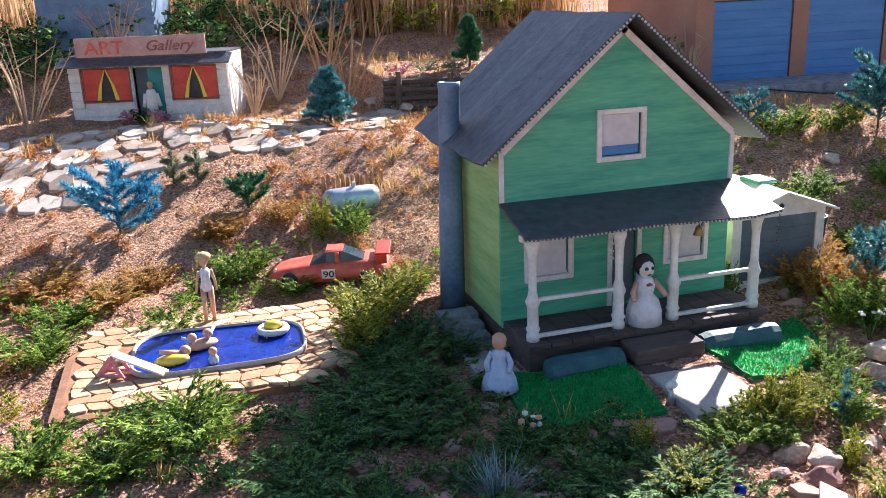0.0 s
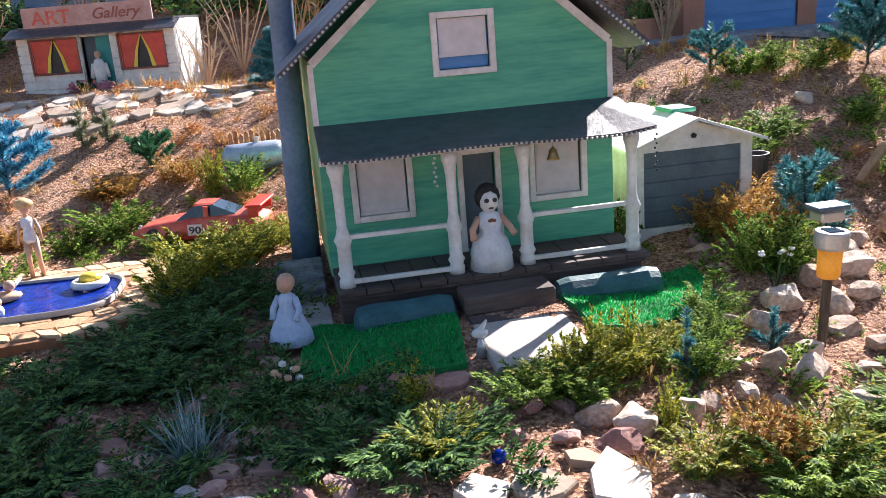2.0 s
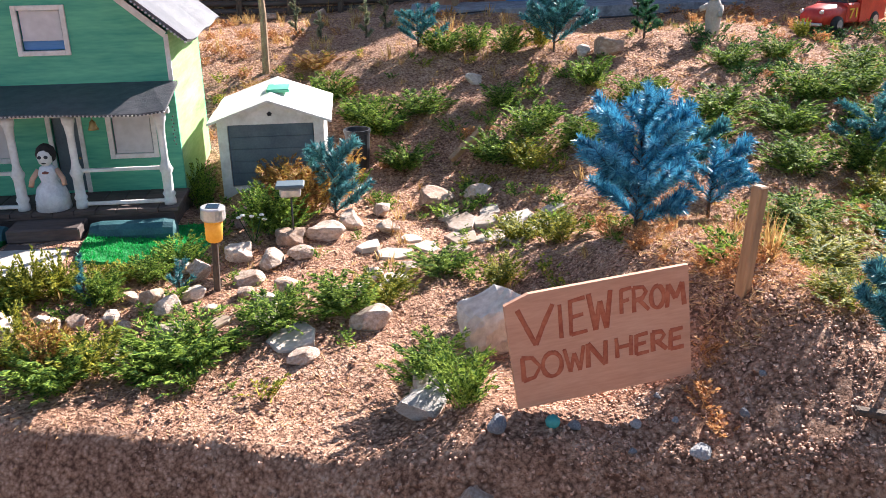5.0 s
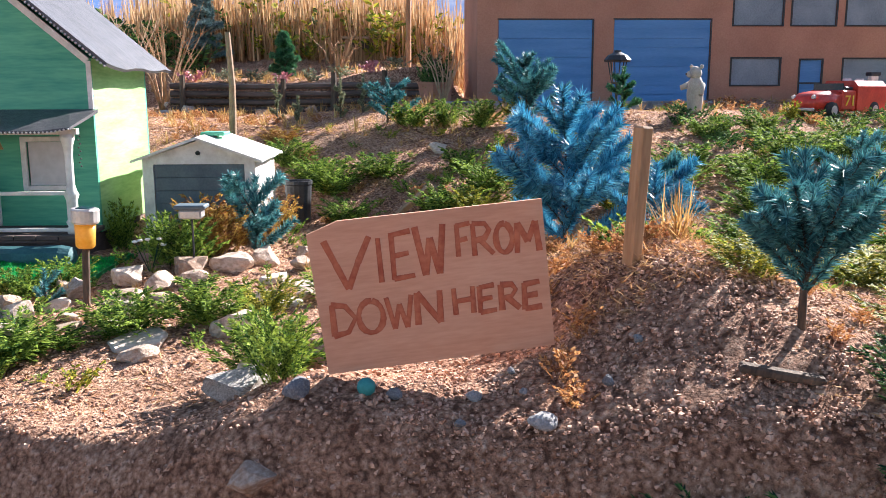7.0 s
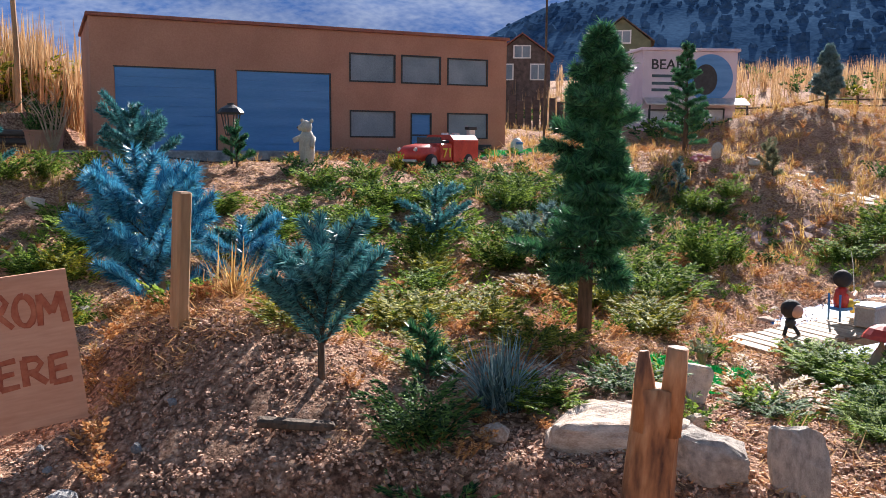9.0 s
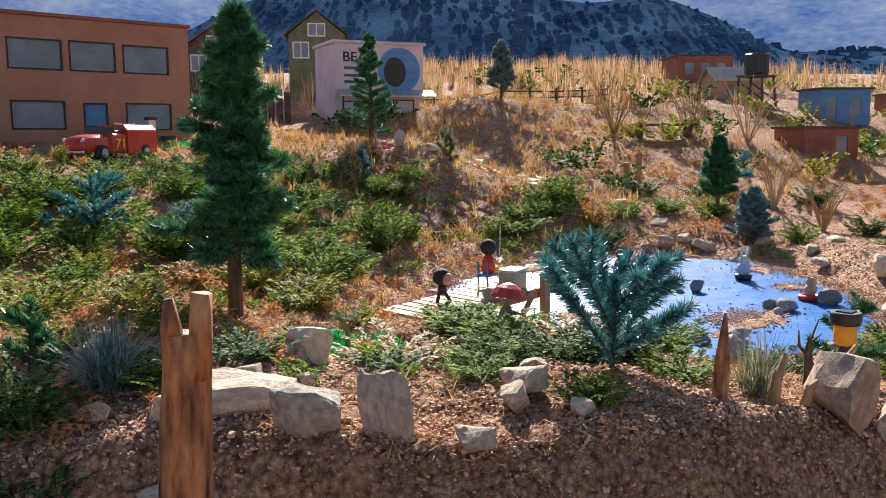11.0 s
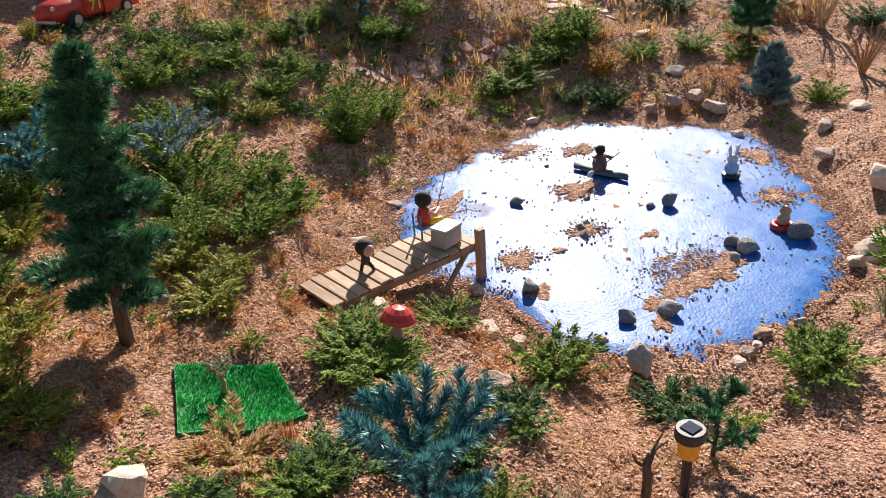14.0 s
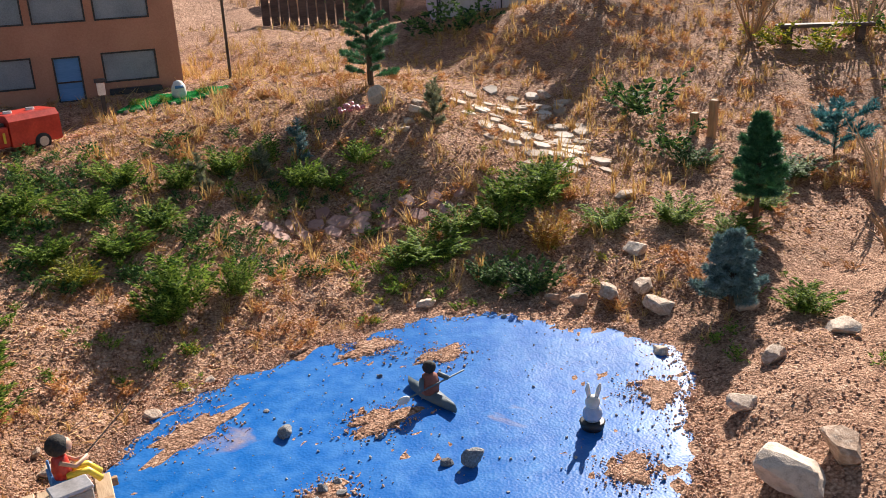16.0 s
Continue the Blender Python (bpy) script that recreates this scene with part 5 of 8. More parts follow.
def needles(p0, p1, n, ln, w, fwd, g, droop=0.0):
    """Needles all round a twig."""
    p0, p1 = np.array(p0, float), np.array(p1, float)
    d = p1 - p0
    L = np.linalg.norm(d)
    d = d / L
    t = g.uniform(0.02, 1.0, n)
    base = p0 + (p1 - p0) * t[:, None]
    base[:, 2] -= droop * L * t * t
    v = perp(d, n, g) + fwd * d * g.uniform(0.5, 1.5, n)[:, None]
    v /= np.linalg.norm(v, axis=1)[:, None]
    tip = base + v * (ln * g.uniform(0.65, 1.1, n))[:, None]
    side = np.cross(v, g.normal(size=(n, 3)))
    side *= (w / np.linalg.norm(side, axis=1))[:, None]
    return np.stack([base - side, base + side, tip], 1)


def plant(name, label, category, x, y, crown, material, trunk=None, group="", sink=0.0, crown_name="crown"):
    p = thing(name, label, category, pose(x, y, at(x, y, sink)), group)
    if trunk is not None:
        part("trunk", trunk, M_BARK, p, smooth=True)
    part_of(crown_name, tri_mesh(crown_name, crown, material), p)
    return p


def spruce(label, x, y, h, rad, material, seed, ln=0.03, dens=1.0, bare=0.12, group="toy conifers", up=0.25, w=0.0016, lean=0.0, ragged=0.0):
    """A small conifer: whorls of boughs, each with side twigs full of needles."""
    g = np.random.default_rng(seed)
    tr = bmesh.new()
    tube(tr, [(0, 0, -0.03), (0.003, 0, h * 0.3), (lean * 0.5, 0.002, h * 0.7), (lean, 0, h * 0.97)], [h * 0.022 + 0.004, h * 0.018 + 0.003, 0.006, 0.002], 7)
    out = [needles((lean * 0.6, 0, h * 0.75), (lean, 0, h), int(90 * dens), ln, w, 0.8, g)]
    nb = int(46 * dens)
    for i in range(nb):
        f = bare + (0.97 - bare) * (i / nb) ** 0.85
        a = 2.4 * i + g.uniform(-0.4, 0.4)
        L = rad * (1.02 - f) ** 0.75 * g.uniform(0.5, 1.3)
        if ragged:
            L = rad * min(1.0, 0.45 + 2.2 * f) * (1.03 - f) ** 0.85 * g.uniform(0.35, 1.25) * (1 + ragged * math.sin(3.1 * a + 17 * f) * math.sin(21 * f + a))
        p0 = np.array([lean * f, 0, f * h])
        d = np.array([math.cos(a), math.sin(a), up + 0.5 * f + g.uniform(-0.15, 0.15)])
        p1 = p0 + d * L
        tube(tr, [tuple(p0), tuple((p0 + p1) / 2), tuple(p1)], [0.004, 0.003, 0.001], 4)
        out.append(needles(p0 + (p1 - p0) * 0.15, p1, int(60 + 320 * L / rad), ln, w, 0.9, g))
        for s in (-1, 1):
            for k in (0.35, 0.6, 0.8):
                q0 = p0 + (p1 - p0) * k
                sd = np.array([-d[1], d[0], 0]) * s
                q1 = q0 + (sd * 0.7 + d * 0.6) * L * (1 - k) * 0.9
                out.append(needles(q0, q1, int(30 + 150 * L / rad), ln, w, 0.9, g))
    return plant("toy_conifer", label, "toy tree", x, y, np.concatenate(out), material, tr, group)


def bough(label, x, y, h, spread, material, seed, arms=9, ln=0.03, n=260, w=0.0014, group="plastic boughs", stem=0.18, fork=True, rise=(0.3, 0.85)):
    """A stuck-in artificial pine bough: a stem that forks into thick bottle-brush arms."""
    g = np.random.default_rng(seed)
    tr = bmesh.new()
    tube(tr, [(0, 0, -0.03), (0, 0.002, h * stem), (0.004, 0, h * 0.5)], [0.008, 0.007, 0.004], 7)
    n, w = int(n * 1.35), w * 1.9
    out = [needles((0, 0, h * stem), (0.004, 0, h), int(n * 1.3), ln, w, 0.7, g)]
    for i in range(arms):
        f = stem + (0.75 - stem) * i / arms
        a = 2.4 * i + g.uniform(-0.4, 0.4)
        L = spread * g.uniform(0.7, 1.1) * (1 - 0.45 * f)
        p0 = np.array([0, 0, f * h])
        p1 = p0 + np.array([math.cos(a) * L, math.sin(a) * L, g.uniform(*rise) * L + 0.05 * h])
        tube(tr, [tuple(p0), tuple(p1)], [0.004, 0.002], 4)
        out.append(needles(p0 + 0.1 * (p1 - p0), p1, n, ln, w, 0.8, g))
        if fork:
            for s in (-1, 1):
                q0 = p0 + (p1 - p0) * g.uniform(0.35, 0.6)
                q1 = q0 + (p1 - p0) * 0.42 + np.array([-math.sin(a), math.cos(a), 0.2]) * s * L * 0.35
                out.append(needles(q0, q1, int(n * 0.55), ln, w, 0.8, g))
    return plant("plastic_bough", label, "artificial plant", x, y, np.concatenate(out), material, tr, group)


def frond_tris(g, r, h, stems, leaves, leaf, upright=0.5):
    """Low ferny growth: arching stems with small leaflets to either side."""
    out = []
    for _ in range(stems):
        a = g.uniform(0, 6.283)
        o = np.array([*(g.normal(0, 0.25 * r, 2)), 0.0])
        reach, top = r * g.uniform(0.4, 1.0), h * g.uniform(0.45, 1.1)
        t = g.uniform(0.12, 1.0, leaves)
        dirx = np.array([math.cos(a), math.sin(a), 0])
        base = o + dirx * (reach * t)[:, None]
        base[:, 2] += top * np.sin(np.minimum(t * (1.0 + upright), 1.57))
        side = np.array([-math.sin(a), math.cos(a), 0]) * g.choice([-1, 1], leaves)[:, None]
        v = side * g.uniform(0.4, 1.0, leaves)[:, None] + dirx * g.uniform(0.2, 1.0, leaves)[:, None] + np.array([0, 0, 1]) * g.uniform(-0.2, 0.8, leaves)[:, None]
        v /= np.linalg.norm(v, axis=1)[:, None]
        L = leaf * g.uniform(0.6, 1.2, leaves)
        w = np.cross(v, g.normal(size=(leaves, 3)))
        w *= (0.24 * L / np.linalg.norm(w, axis=1))[:, None]
        m = base + v * (0.5 * L)[:, None]
        tip = base + v * L[:, None]
        out += [np.stack([base, m - w, tip], 1), np.stack([base, tip, m + w], 1)]
        out.append(np.stack([o - 0.0012, o + 0.0012, base[np.argmax(t)]], 0)[None])
    return np.concatenate(out)


def spray_tris(g, r, h, stems, leaves, leaf):
    """Feathery juniper-like growth: arching stems, each with flat side sprays of scaly leaflets."""
    out = []
    up = np.array([0, 0, 1.0])
    for _ in range(stems):
        a = g.uniform(0, 6.283)
        d = np.array([math.cos(a), math.sin(a), 0])
        side = np.array([-d[1], d[0], 0])
        o = np.array([*(g.normal(0, 0.22 * r, 2)), 0.0])
        reach, top, lift = r * g.uniform(0.45, 1.0), h * g.uniform(0.5, 1.15), g.uniform(0.9, 1.9)
        t = g.uniform(0.15, 1.0, leaves)
        k = g.uniform(-1, 1, leaves) * 0.26 * reach * (1.08 - t)
        base = o + d * (reach * (t + 0.0))[:, None] + side * k[:, None] + d * (np.abs(k) * 0.8)[:, None]
        base[:, 2] += top * np.sin(np.minimum(t * lift, 1.9)) - 0.25 * np.abs(k)
        v = d * 0.8 + side * (np.sign(k) * g.uniform(0.1, 0.9, leaves))[:, None] + up * g.uniform(-0.15, 0.55, leaves)[:, None]
        v /= np.linalg.norm(v, axis=1)[:, None]
        L = leaf * g.uniform(0.6, 1.2, leaves)
        w = np.cross(v, g.normal(0, 0.45, (leaves, 3)) + up)
        w *= (0.17 * L / np.linalg.norm(w, axis=1))[:, None]
        out.append(np.stack([base - w, base + w, base + v * L[:, None]], 1))
        out.append(np.stack([o - 0.0012, o + 0.0012, base[np.argmax(t)]], 0)[None])
    return np.concatenate(out)


def blade_tris(g, r, h, n, w, out_angle=0.8):
    """A tuft of grass blades."""
    a = g.uniform(0, 6.283, n)
    o = np.column_stack([g.normal(0, 0.3 * r, (n, 2)), np.zeros(n)])
    lean = g.uniform(0, out_angle, n)
    L = h * g.uniform(0.6, 1.1, n)
    d = np.column_stack([np.cos(a) * np.sin(lean), np.sin(a) * np.sin(lean), np.cos(lean)])
    mid, tip = o + d * (0.55 * L)[:, None], o + d * L[:, None]
    tip[:, 2] -= 0.12 * L * lean
    s = np.column_stack([-np.sin(a), np.cos(a), np.zeros(n)]) * w
    return np.concatenate([np.stack([o - s, o + s, mid + 0.8 * s], 1), np.stack([o - s, mid + 0.8 * s, mid - 0.8 * s], 1), np.stack([mid - 0.8 * s, mid + 0.8 * s, tip], 1)])


gv = np.random.default_rng(31)
WEEDS = {}
for key, m in (("green", M_LEAF), ("dark", M_LEAF_DK), ("lime", M_LEAF_YG), ("autumn", M_LEAF_OR)):
    WEEDS[key] = [tri_mesh("foliage", spray_tris(gv, 0.135, 0.115, 52, 84, 0.0185), m) for _ in range(3)]
TALLWEED = {k: [tri_mesh("foliage", frond_tris(gv, 0.08, 0.17, 22, 50, 0.018, 0.2), m) for _ in range(2)] for k, m in (("lime", M_LEAF_YG), ("green", M_LEAF), ("autumn", M_LEAF_OR))}
wr = random.Random(5)


def weeds(key, label, group, items, stock=None):
    """Leafy ground plants: x, y, radius, height."""
    for x, y, r, h in items:
        src = (stock or WEEDS)[key]
        k0, k1 = (0.13, 0.10) if stock is None else (0.08, 0.17)
        ob = new("weed_clump", wr.choice(src))
        ob.matrix_basis = pose(x, y, at(x, y, 0.006), 0, 0, wr.uniform(0, 360)) @ Matrix.Diagonal((r / k0, r / k0 * wr.uniform(0.8, 1.1), h / k1, 1))
        tagged(ob, label, "weed", group)


# west garden
weeds("green", "leafy green weed clump by the patio", "weeds of the west garden", [(-0.18, 3.66, 0.15, 0.10), (-0.66, 3.5, 0.16, 0.11), (-0.10, 2.62, 0.20, 0.14), (0.18, 4.24, 0.18, 0.14), (0.40, 3.95, 0.12, 0.08), (-0.6, 3.85, 0.15, 0.08), (0.0, 4.15, 0.12, 0.1), (0.78, 4.4, 0.12, 0.14), (-0.55, 2.55, 0.16, 0.10), (-0.35, 2.45, 0.16, 0.08), (-0.9, 2.35, 0.2, 0.12), (-1.0, 3.6, 0.2, 0.12), (-1.1, 4.0, 0.2, 0.12)])
weeds("lime", "bright yellow-green leafy clump by the house", "weeds of the west garden", [(0.62, 3.28, 0.15, 0.17), (0.74, 3.46, 0.15, 0.14), (0.86, 3.60, 0.12, 0.10), (0.54, 3.08, 0.11, 0.14), (0.95, 3.78, 0.1, 0.08), (0.62, 4.5, 0.07, 0.2), (0.66, 3.72, 0.1, 0.07)], None)
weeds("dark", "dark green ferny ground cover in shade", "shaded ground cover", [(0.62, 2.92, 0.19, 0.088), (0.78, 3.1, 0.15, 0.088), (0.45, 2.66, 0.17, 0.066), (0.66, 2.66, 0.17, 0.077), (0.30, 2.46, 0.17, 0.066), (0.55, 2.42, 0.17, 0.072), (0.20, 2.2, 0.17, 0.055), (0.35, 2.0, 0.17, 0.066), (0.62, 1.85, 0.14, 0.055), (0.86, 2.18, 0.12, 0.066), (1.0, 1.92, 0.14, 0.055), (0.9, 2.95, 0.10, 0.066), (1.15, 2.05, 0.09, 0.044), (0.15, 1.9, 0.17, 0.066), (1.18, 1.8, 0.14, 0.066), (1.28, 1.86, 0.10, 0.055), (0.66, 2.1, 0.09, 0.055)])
# bed before the house
weeds("lime", "golden-green shrub in the front bed", "shrubs of the front bed", [(1.56, 2.06, 0.10, 0.08), (1.66, 2.06, 0.10, 0.10), (1.76, 2.09, 0.09, 0.10), (1.86, 2.12, 0.08, 0.08), (1.95, 2.2, 0.07, 0.06), (1.22, 1.84, 0.11, 0.08), (1.74, 1.62, 0.10, 0.08), (2.0, 1.58, 0.12, 0.10)])
weeds("lime", "upright yellow sprig in the front bed", "shrubs of the front bed", [(1.60, 2.08, 0.04, 0.15), (1.68, 2.09, 0.04, 0.17), (1.77, 2.10, 0.04, 0.18), (1.73, 1.78, 0.04, 0.15), (1.2, 2.06, 0.05, 0.12)], TALLWEED)
weeds("green", "green leafy clump in the front bed", "shrubs of the front bed", [(1.48, 2.02, 0.10, 0.08), (1.60, 1.99, 0.1, 0.07), (1.92, 2.02, 0.09, 0.09), (2.12, 2.36, 0.09, 0.08), (2.05, 2.2, 0.08, 0.08), (2.5, 2.56, 0.12, 0.15), (2.42, 2.62, 0.10, 0.15), (2.3, 1.62, 0.16, 0.09), (2.55, 1.75, 0.12, 0.1), (1.9, 1.5, 0.14, 0.10), (2.2, 1.55, 0.14, 0.08), (2.12, 3.0, 0.07, 0.18)])
weeds("autumn", "orange autumn shrub at the corner of the bed", "shrubs of the front bed", [(2.50, 2.85, 0.12, 0.16), (2.58, 2.72, 0.11, 0.14), (2.62, 2.95, 0.10, 0.14), (2.46, 2.98, 0.1, 0.12), (1.86, 1.62, 0.09, 0.12), (2.72, 3.0, 0.09, 0.10), (2.75, 3.18, 0.1, 0.12)])
# middle slope
weeds("green", "leafy green weed clump on the slope", "weeds of the slope", [(2.95, 3.62, 0.16, 0.14), (3.2, 3.75, 0.15, 0.10), (2.85, 3.75, 0.12, 0.12), (3.05, 3.3, 0.13, 0.10), (3.5, 3.2, 0.15, 0.12), (3.7, 3.3, 0.16, 0.14), (3.9, 3.1, 0.15, 0.12), (3.35, 4.35, 0.13, 0.12), (3.55, 4.4, 0.14, 0.12), (3.75, 4.3, 0.12, 0.12), (3.12, 2.1, 0.13, 0.08), (2.75, 1.82, 0.13, 0.10), (3.02, 1.28, 0.12, 0.12), (3.07, 1.08, 0.08, 0.13), (4.3, 3.5, 0.14, 0.1), (4.6, 3.2, 0.18, 0.12), (4.4, 3.0, 0.18, 0.12), (4.85, 3.0, 0.18, 0.13)])
weeds("green", "leafy green weed clump on the slope", "weeds of the slope", [(5.1, 3.3, 0.18, 0.14), (5.4, 3.4, 0.18, 0.12), (5.3, 3.0, 0.18, 0.14), (4.7, 2.6, 0.16, 0.12), (5.0, 2.6, 0.16, 0.14), (5.35, 2.55, 0.18, 0.16), (5.65, 2.55, 0.20, 0.18), (5.9, 2.3, 0.17, 0.15), (5.55, 2.2, 0.17, 0.14), (5.66, 1.86, 0.17, 0.13), (5.9, 2.05, 0.16, 0.12), (6.72, 2.82, 0.17, 0.20), (6.98, 2.88, 0.13, 0.14), (6.62, 2.7, 0.12, 0.12), (5.4, 1.9, 0.14, 0.12), (4.4, 2.0, 0.16, 0.10), (4.7, 1.9, 0.15, 0.10)])
weeds("lime", "yellowing weed clump on the slope", "weeds of the slope", [(3.45, 2.35, 0.10, 0.09), (3.55, 2.2, 0.10, 0.10), (3.62, 3.05, 0.12, 0.12), (4.2, 1.5, 0.14, 0.08), (4.4, 1.3, 0.14, 0.08), (4.05, 1.1, 0.10, 0.07), (4.6, 1.2, 0.12, 0.08), (4.3, 0.9, 0.1, 0.06), (3.3, 1.9, 0.10, 0.09), (2.9, 1.9, 0.10, 0.1), (4.9, 2.3, 0.13, 0.1), (4.2, 2.85, 0.14, 0.12), (6.3, 3.1, 0.12, 0.1), (3.95, 4.35, 0.07, 0.14), (5.55, 4.3, 0.06, 0.09), (5.3, 1.75, 0.12, 0.1)])
weeds("green", "green clump on the shaded slope", "weeds of the slope", [(5.6, 3.7, 0.16, 0.12), (5.9, 3.5, 0.16, 0.12), (6.1, 3.7, 0.16, 0.12), (6.4, 3.6, 0.16, 0.12), (6.6, 3.95, 0.16, 0.12), (6.9, 3.9, 0.16, 0.12), (6.2, 3.3, 0.15, 0.1), (6.5, 3.3, 0.15, 0.1), (6.75, 3.5, 0.16, 0.1), (7.2, 4.1, 0.14, 0.12), (7.45, 4.2, 0.13, 0.12), (5.8, 3.1, 0.15, 0.1), (4.9, 3.8, 0.14, 0.1), (5.2, 3.9, 0.12, 0.1), (7.6, 3.95, 0.12, 0.14), (3.6, 3.7, 0.12, 0.1), (4.1, 3.75, 0.12, 0.12), (2.7, 4.0, 0.14, 0.12)])
# round the pond
weeds("green", "spreading green juniper clump near the pond", "growth round the pond", [(5.52, 0.84, 0.16, 0.07), (5.52, 0.92, 0.15, 0.07), (5.48, 0.72, 0.13, 0.08), (5.92, 0.98, 0.10, 0.06), (5.58, 1.02, 0.11, 0.055), (6.02, 0.56, 0.15, 0.12), (6.7, 0.08, 0.16, 0.10), (7.42, 0.15, 0.18, 0.14), (7.25, 0.0, 0.15, 0.10), (8.0, 2.98, 0.2, 0.10), (8.25, 3.12, 0.18, 0.12), (8.45, 3.05, 0.17, 0.12), (8.75, 3.15, 0.19, 0.18), (8.95, 3.35, 0.15, 0.13), (8.6, 3.25, 0.15, 0.15), (7.85, 2.95, 0.14, 0.09), (7.75, 3.9, 0.14, 0.10), (8.0, 4.0, 0.12, 0.10), (9.3, 2.6, 0.15, 0.10), (9.45, 2.3, 0.14, 0.08), (9.2, 1.55, 0.13, 0.1), (9.0, 2.75, 0.15, 0.1), (9.9, 2.6, 0.15, 0.08)])
weeds("dark", "dark low clump near the pond", "growth round the pond", [(8.35, 2.48, 0.13, 0.14), (8.2, 2.65, 0.12, 0.1), (8.9, 0.4, 0.18, 0.14), (10.4, 2.9, 0.2, 0.1), (10.0, 3.3, 0.16, 0.1), (5.65, 0.35, 0.10, 0.07), (6.15, 0.2, 0.12, 0.08), (10.9, 2.2, 0.2, 0.12), (9.7, 0.9, 0.2, 0.14), (9.9, 1.4, 0.16, 0.1)])
weeds("autumn", "rust-coloured dry weed clump", "dry weeds", [(4.75, 1.75, 0.16, 0.07), (4.45, 1.65, 0.14, 0.07), (5.2, 2.0, 0.14, 0.08), (8.6, 2.75, 0.12, 0.16), (5.0, 0.62, 0.14, 0.06), (5.45, 0.45, 0.14, 0.06), (-0.3, 4.3, 0.16, 0.08), (0.1, 4.7, 0.16, 0.10), (0.45, 4.75, 0.14, 0.12), (-0.75, 4.3, 0.2, 0.1), (-0.9, 3.3, 0.16, 0.09), (-0.45, 4.05, 0.16, 0.07), (2.6, 4.5, 0.14, 0.08), (2.3, 4.2, 0.12, 0.1)])

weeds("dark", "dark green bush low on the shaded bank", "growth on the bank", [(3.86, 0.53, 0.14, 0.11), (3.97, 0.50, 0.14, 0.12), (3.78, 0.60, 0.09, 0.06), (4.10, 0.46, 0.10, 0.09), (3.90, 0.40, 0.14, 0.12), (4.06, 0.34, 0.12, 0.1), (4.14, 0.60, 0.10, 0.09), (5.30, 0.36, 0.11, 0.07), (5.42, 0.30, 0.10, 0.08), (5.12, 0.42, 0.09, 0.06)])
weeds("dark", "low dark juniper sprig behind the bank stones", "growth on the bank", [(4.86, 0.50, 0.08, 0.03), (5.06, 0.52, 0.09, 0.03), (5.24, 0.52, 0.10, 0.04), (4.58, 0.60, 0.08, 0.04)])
weeds("green", "small green weed between the bank stones", "growth on the bank", [(5.05, 0.40, 0.09, 0.05), (4.95, 0.31, 0.08, 0.04), (4.40, 0.62, 0.09, 0.05), (5.02, 0.08, 0.08, 0.05), (5.36, 0.10, 0.10, 0.05)])
weeds("lime", "yellowing low growth on the gravel rise", "weeds of the slope", [(4.50, 1.45, 0.14, 0.08), (4.72, 1.52, 0.13, 0.08), (4.62, 1.02, 0.12, 0.06), (4.36, 1.72, 0.13, 0.09), (5.30, 1.45, 0.13, 0.09), (5.42, 1.62, 0.12, 0.08)])
# boughs and small conifers
bough("bright blue tinsel pine bough tree", 3.84, 2.12, 0.50, 0.27, M_NEEDLE_B, 41, 18, 0.044, 480, 0.0013, stem=0.06, rise=(0.35, 1.2))
bough("small bright blue tinsel bough", 4.16, 2.22, 0.30, 0.2, M_NEEDLE_B, 42, 6, 0.038, 300, 0.0013)
bough("small teal tinsel bough", 4.22, 2.55, 0.24, 0.18, M_NEEDLE_T, 43, 6, 0.035, 260, 0.0016)
bough("forked green tinsel pine on a bare stem", 4.03, 0.83, 0.26, 0.15, M_NEEDLE_T, 44, 12, 0.028, 420, 0.001, stem=0.25, rise=(0.6, 1.4))
bough("teal blue tinsel spruce by the pond", 5.24, 0.19, 0.20, 0.20, M_NEEDLE_T, 45, 8, 0.034, 420, 0.0011, stem=0.02, rise=(0.6, 1.4))
bough("green tinsel bough beside the garage", 2.72, 2.80, 0.28, 0.16, M_NEEDLE_T, 46, 9, 0.034, 260, 0.0013, stem=0.02, rise=(0.7, 1.6))
bough("round dark green tinsel tree on the terrace", 4.0, 4.22, 0.36, 0.24, M_NEEDLE_T, 47, 18, 0.035, 300, 0.0018, stem=0.12, rise=(0.4, 1.2))
bough("small green pine sprig below the lantern", 4.55, 4.25, 0.27, 0.10, M_NEEDLE_G, 48, 8, 0.025, 220, 0.0014, stem=0.1)
bough("dark green tinsel bush on the slope", 3.22, 4.42, 0.25, 0.17, M_NEEDLE_T, 49, 9, 0.028, 220, 0.0014, stem=0.08)
bough("dark green tinsel bush on the slope", 5.1, 2.7, 0.30, 0.20, M_NEEDLE_T, 50, 9, 0.03, 260, 0.0012, stem=0.08)
bough("teal tinsel bush in the west garden", -0.42, 4.86, 0.34, 0.28, M_NEEDLE_B, 51, 12, 0.04, 240, 0.0018, stem=0.08)
bough("dark tinsel bush in the west garden", 0.28, 4.95, 0.20, 0.16, M_NEEDLE_G, 52, 8, 0.03, 220, 0.0016, stem=0.05)
bough("dark pine sprig on the gravel rise", 4.24, 0.80, 0.14, 0.05, M_NEEDLE_G, 53, 5, 0.026, 160, 0.0011, stem=0.05, fork=False)
bough("blue-green spike in the front bed", 1.875, 2.0, 0.19, 0.03, M_NEEDLE_T, 54, 3, 0.02, 200, 0.001, stem=0.0, fork=False)
bough("dark sprig among the edging rocks", 2.17, 2.1, 0.12, 0.06, M_NEEDLE_T, 55, 4, 0.02, 150, 0.001, stem=0.0, fork=False)
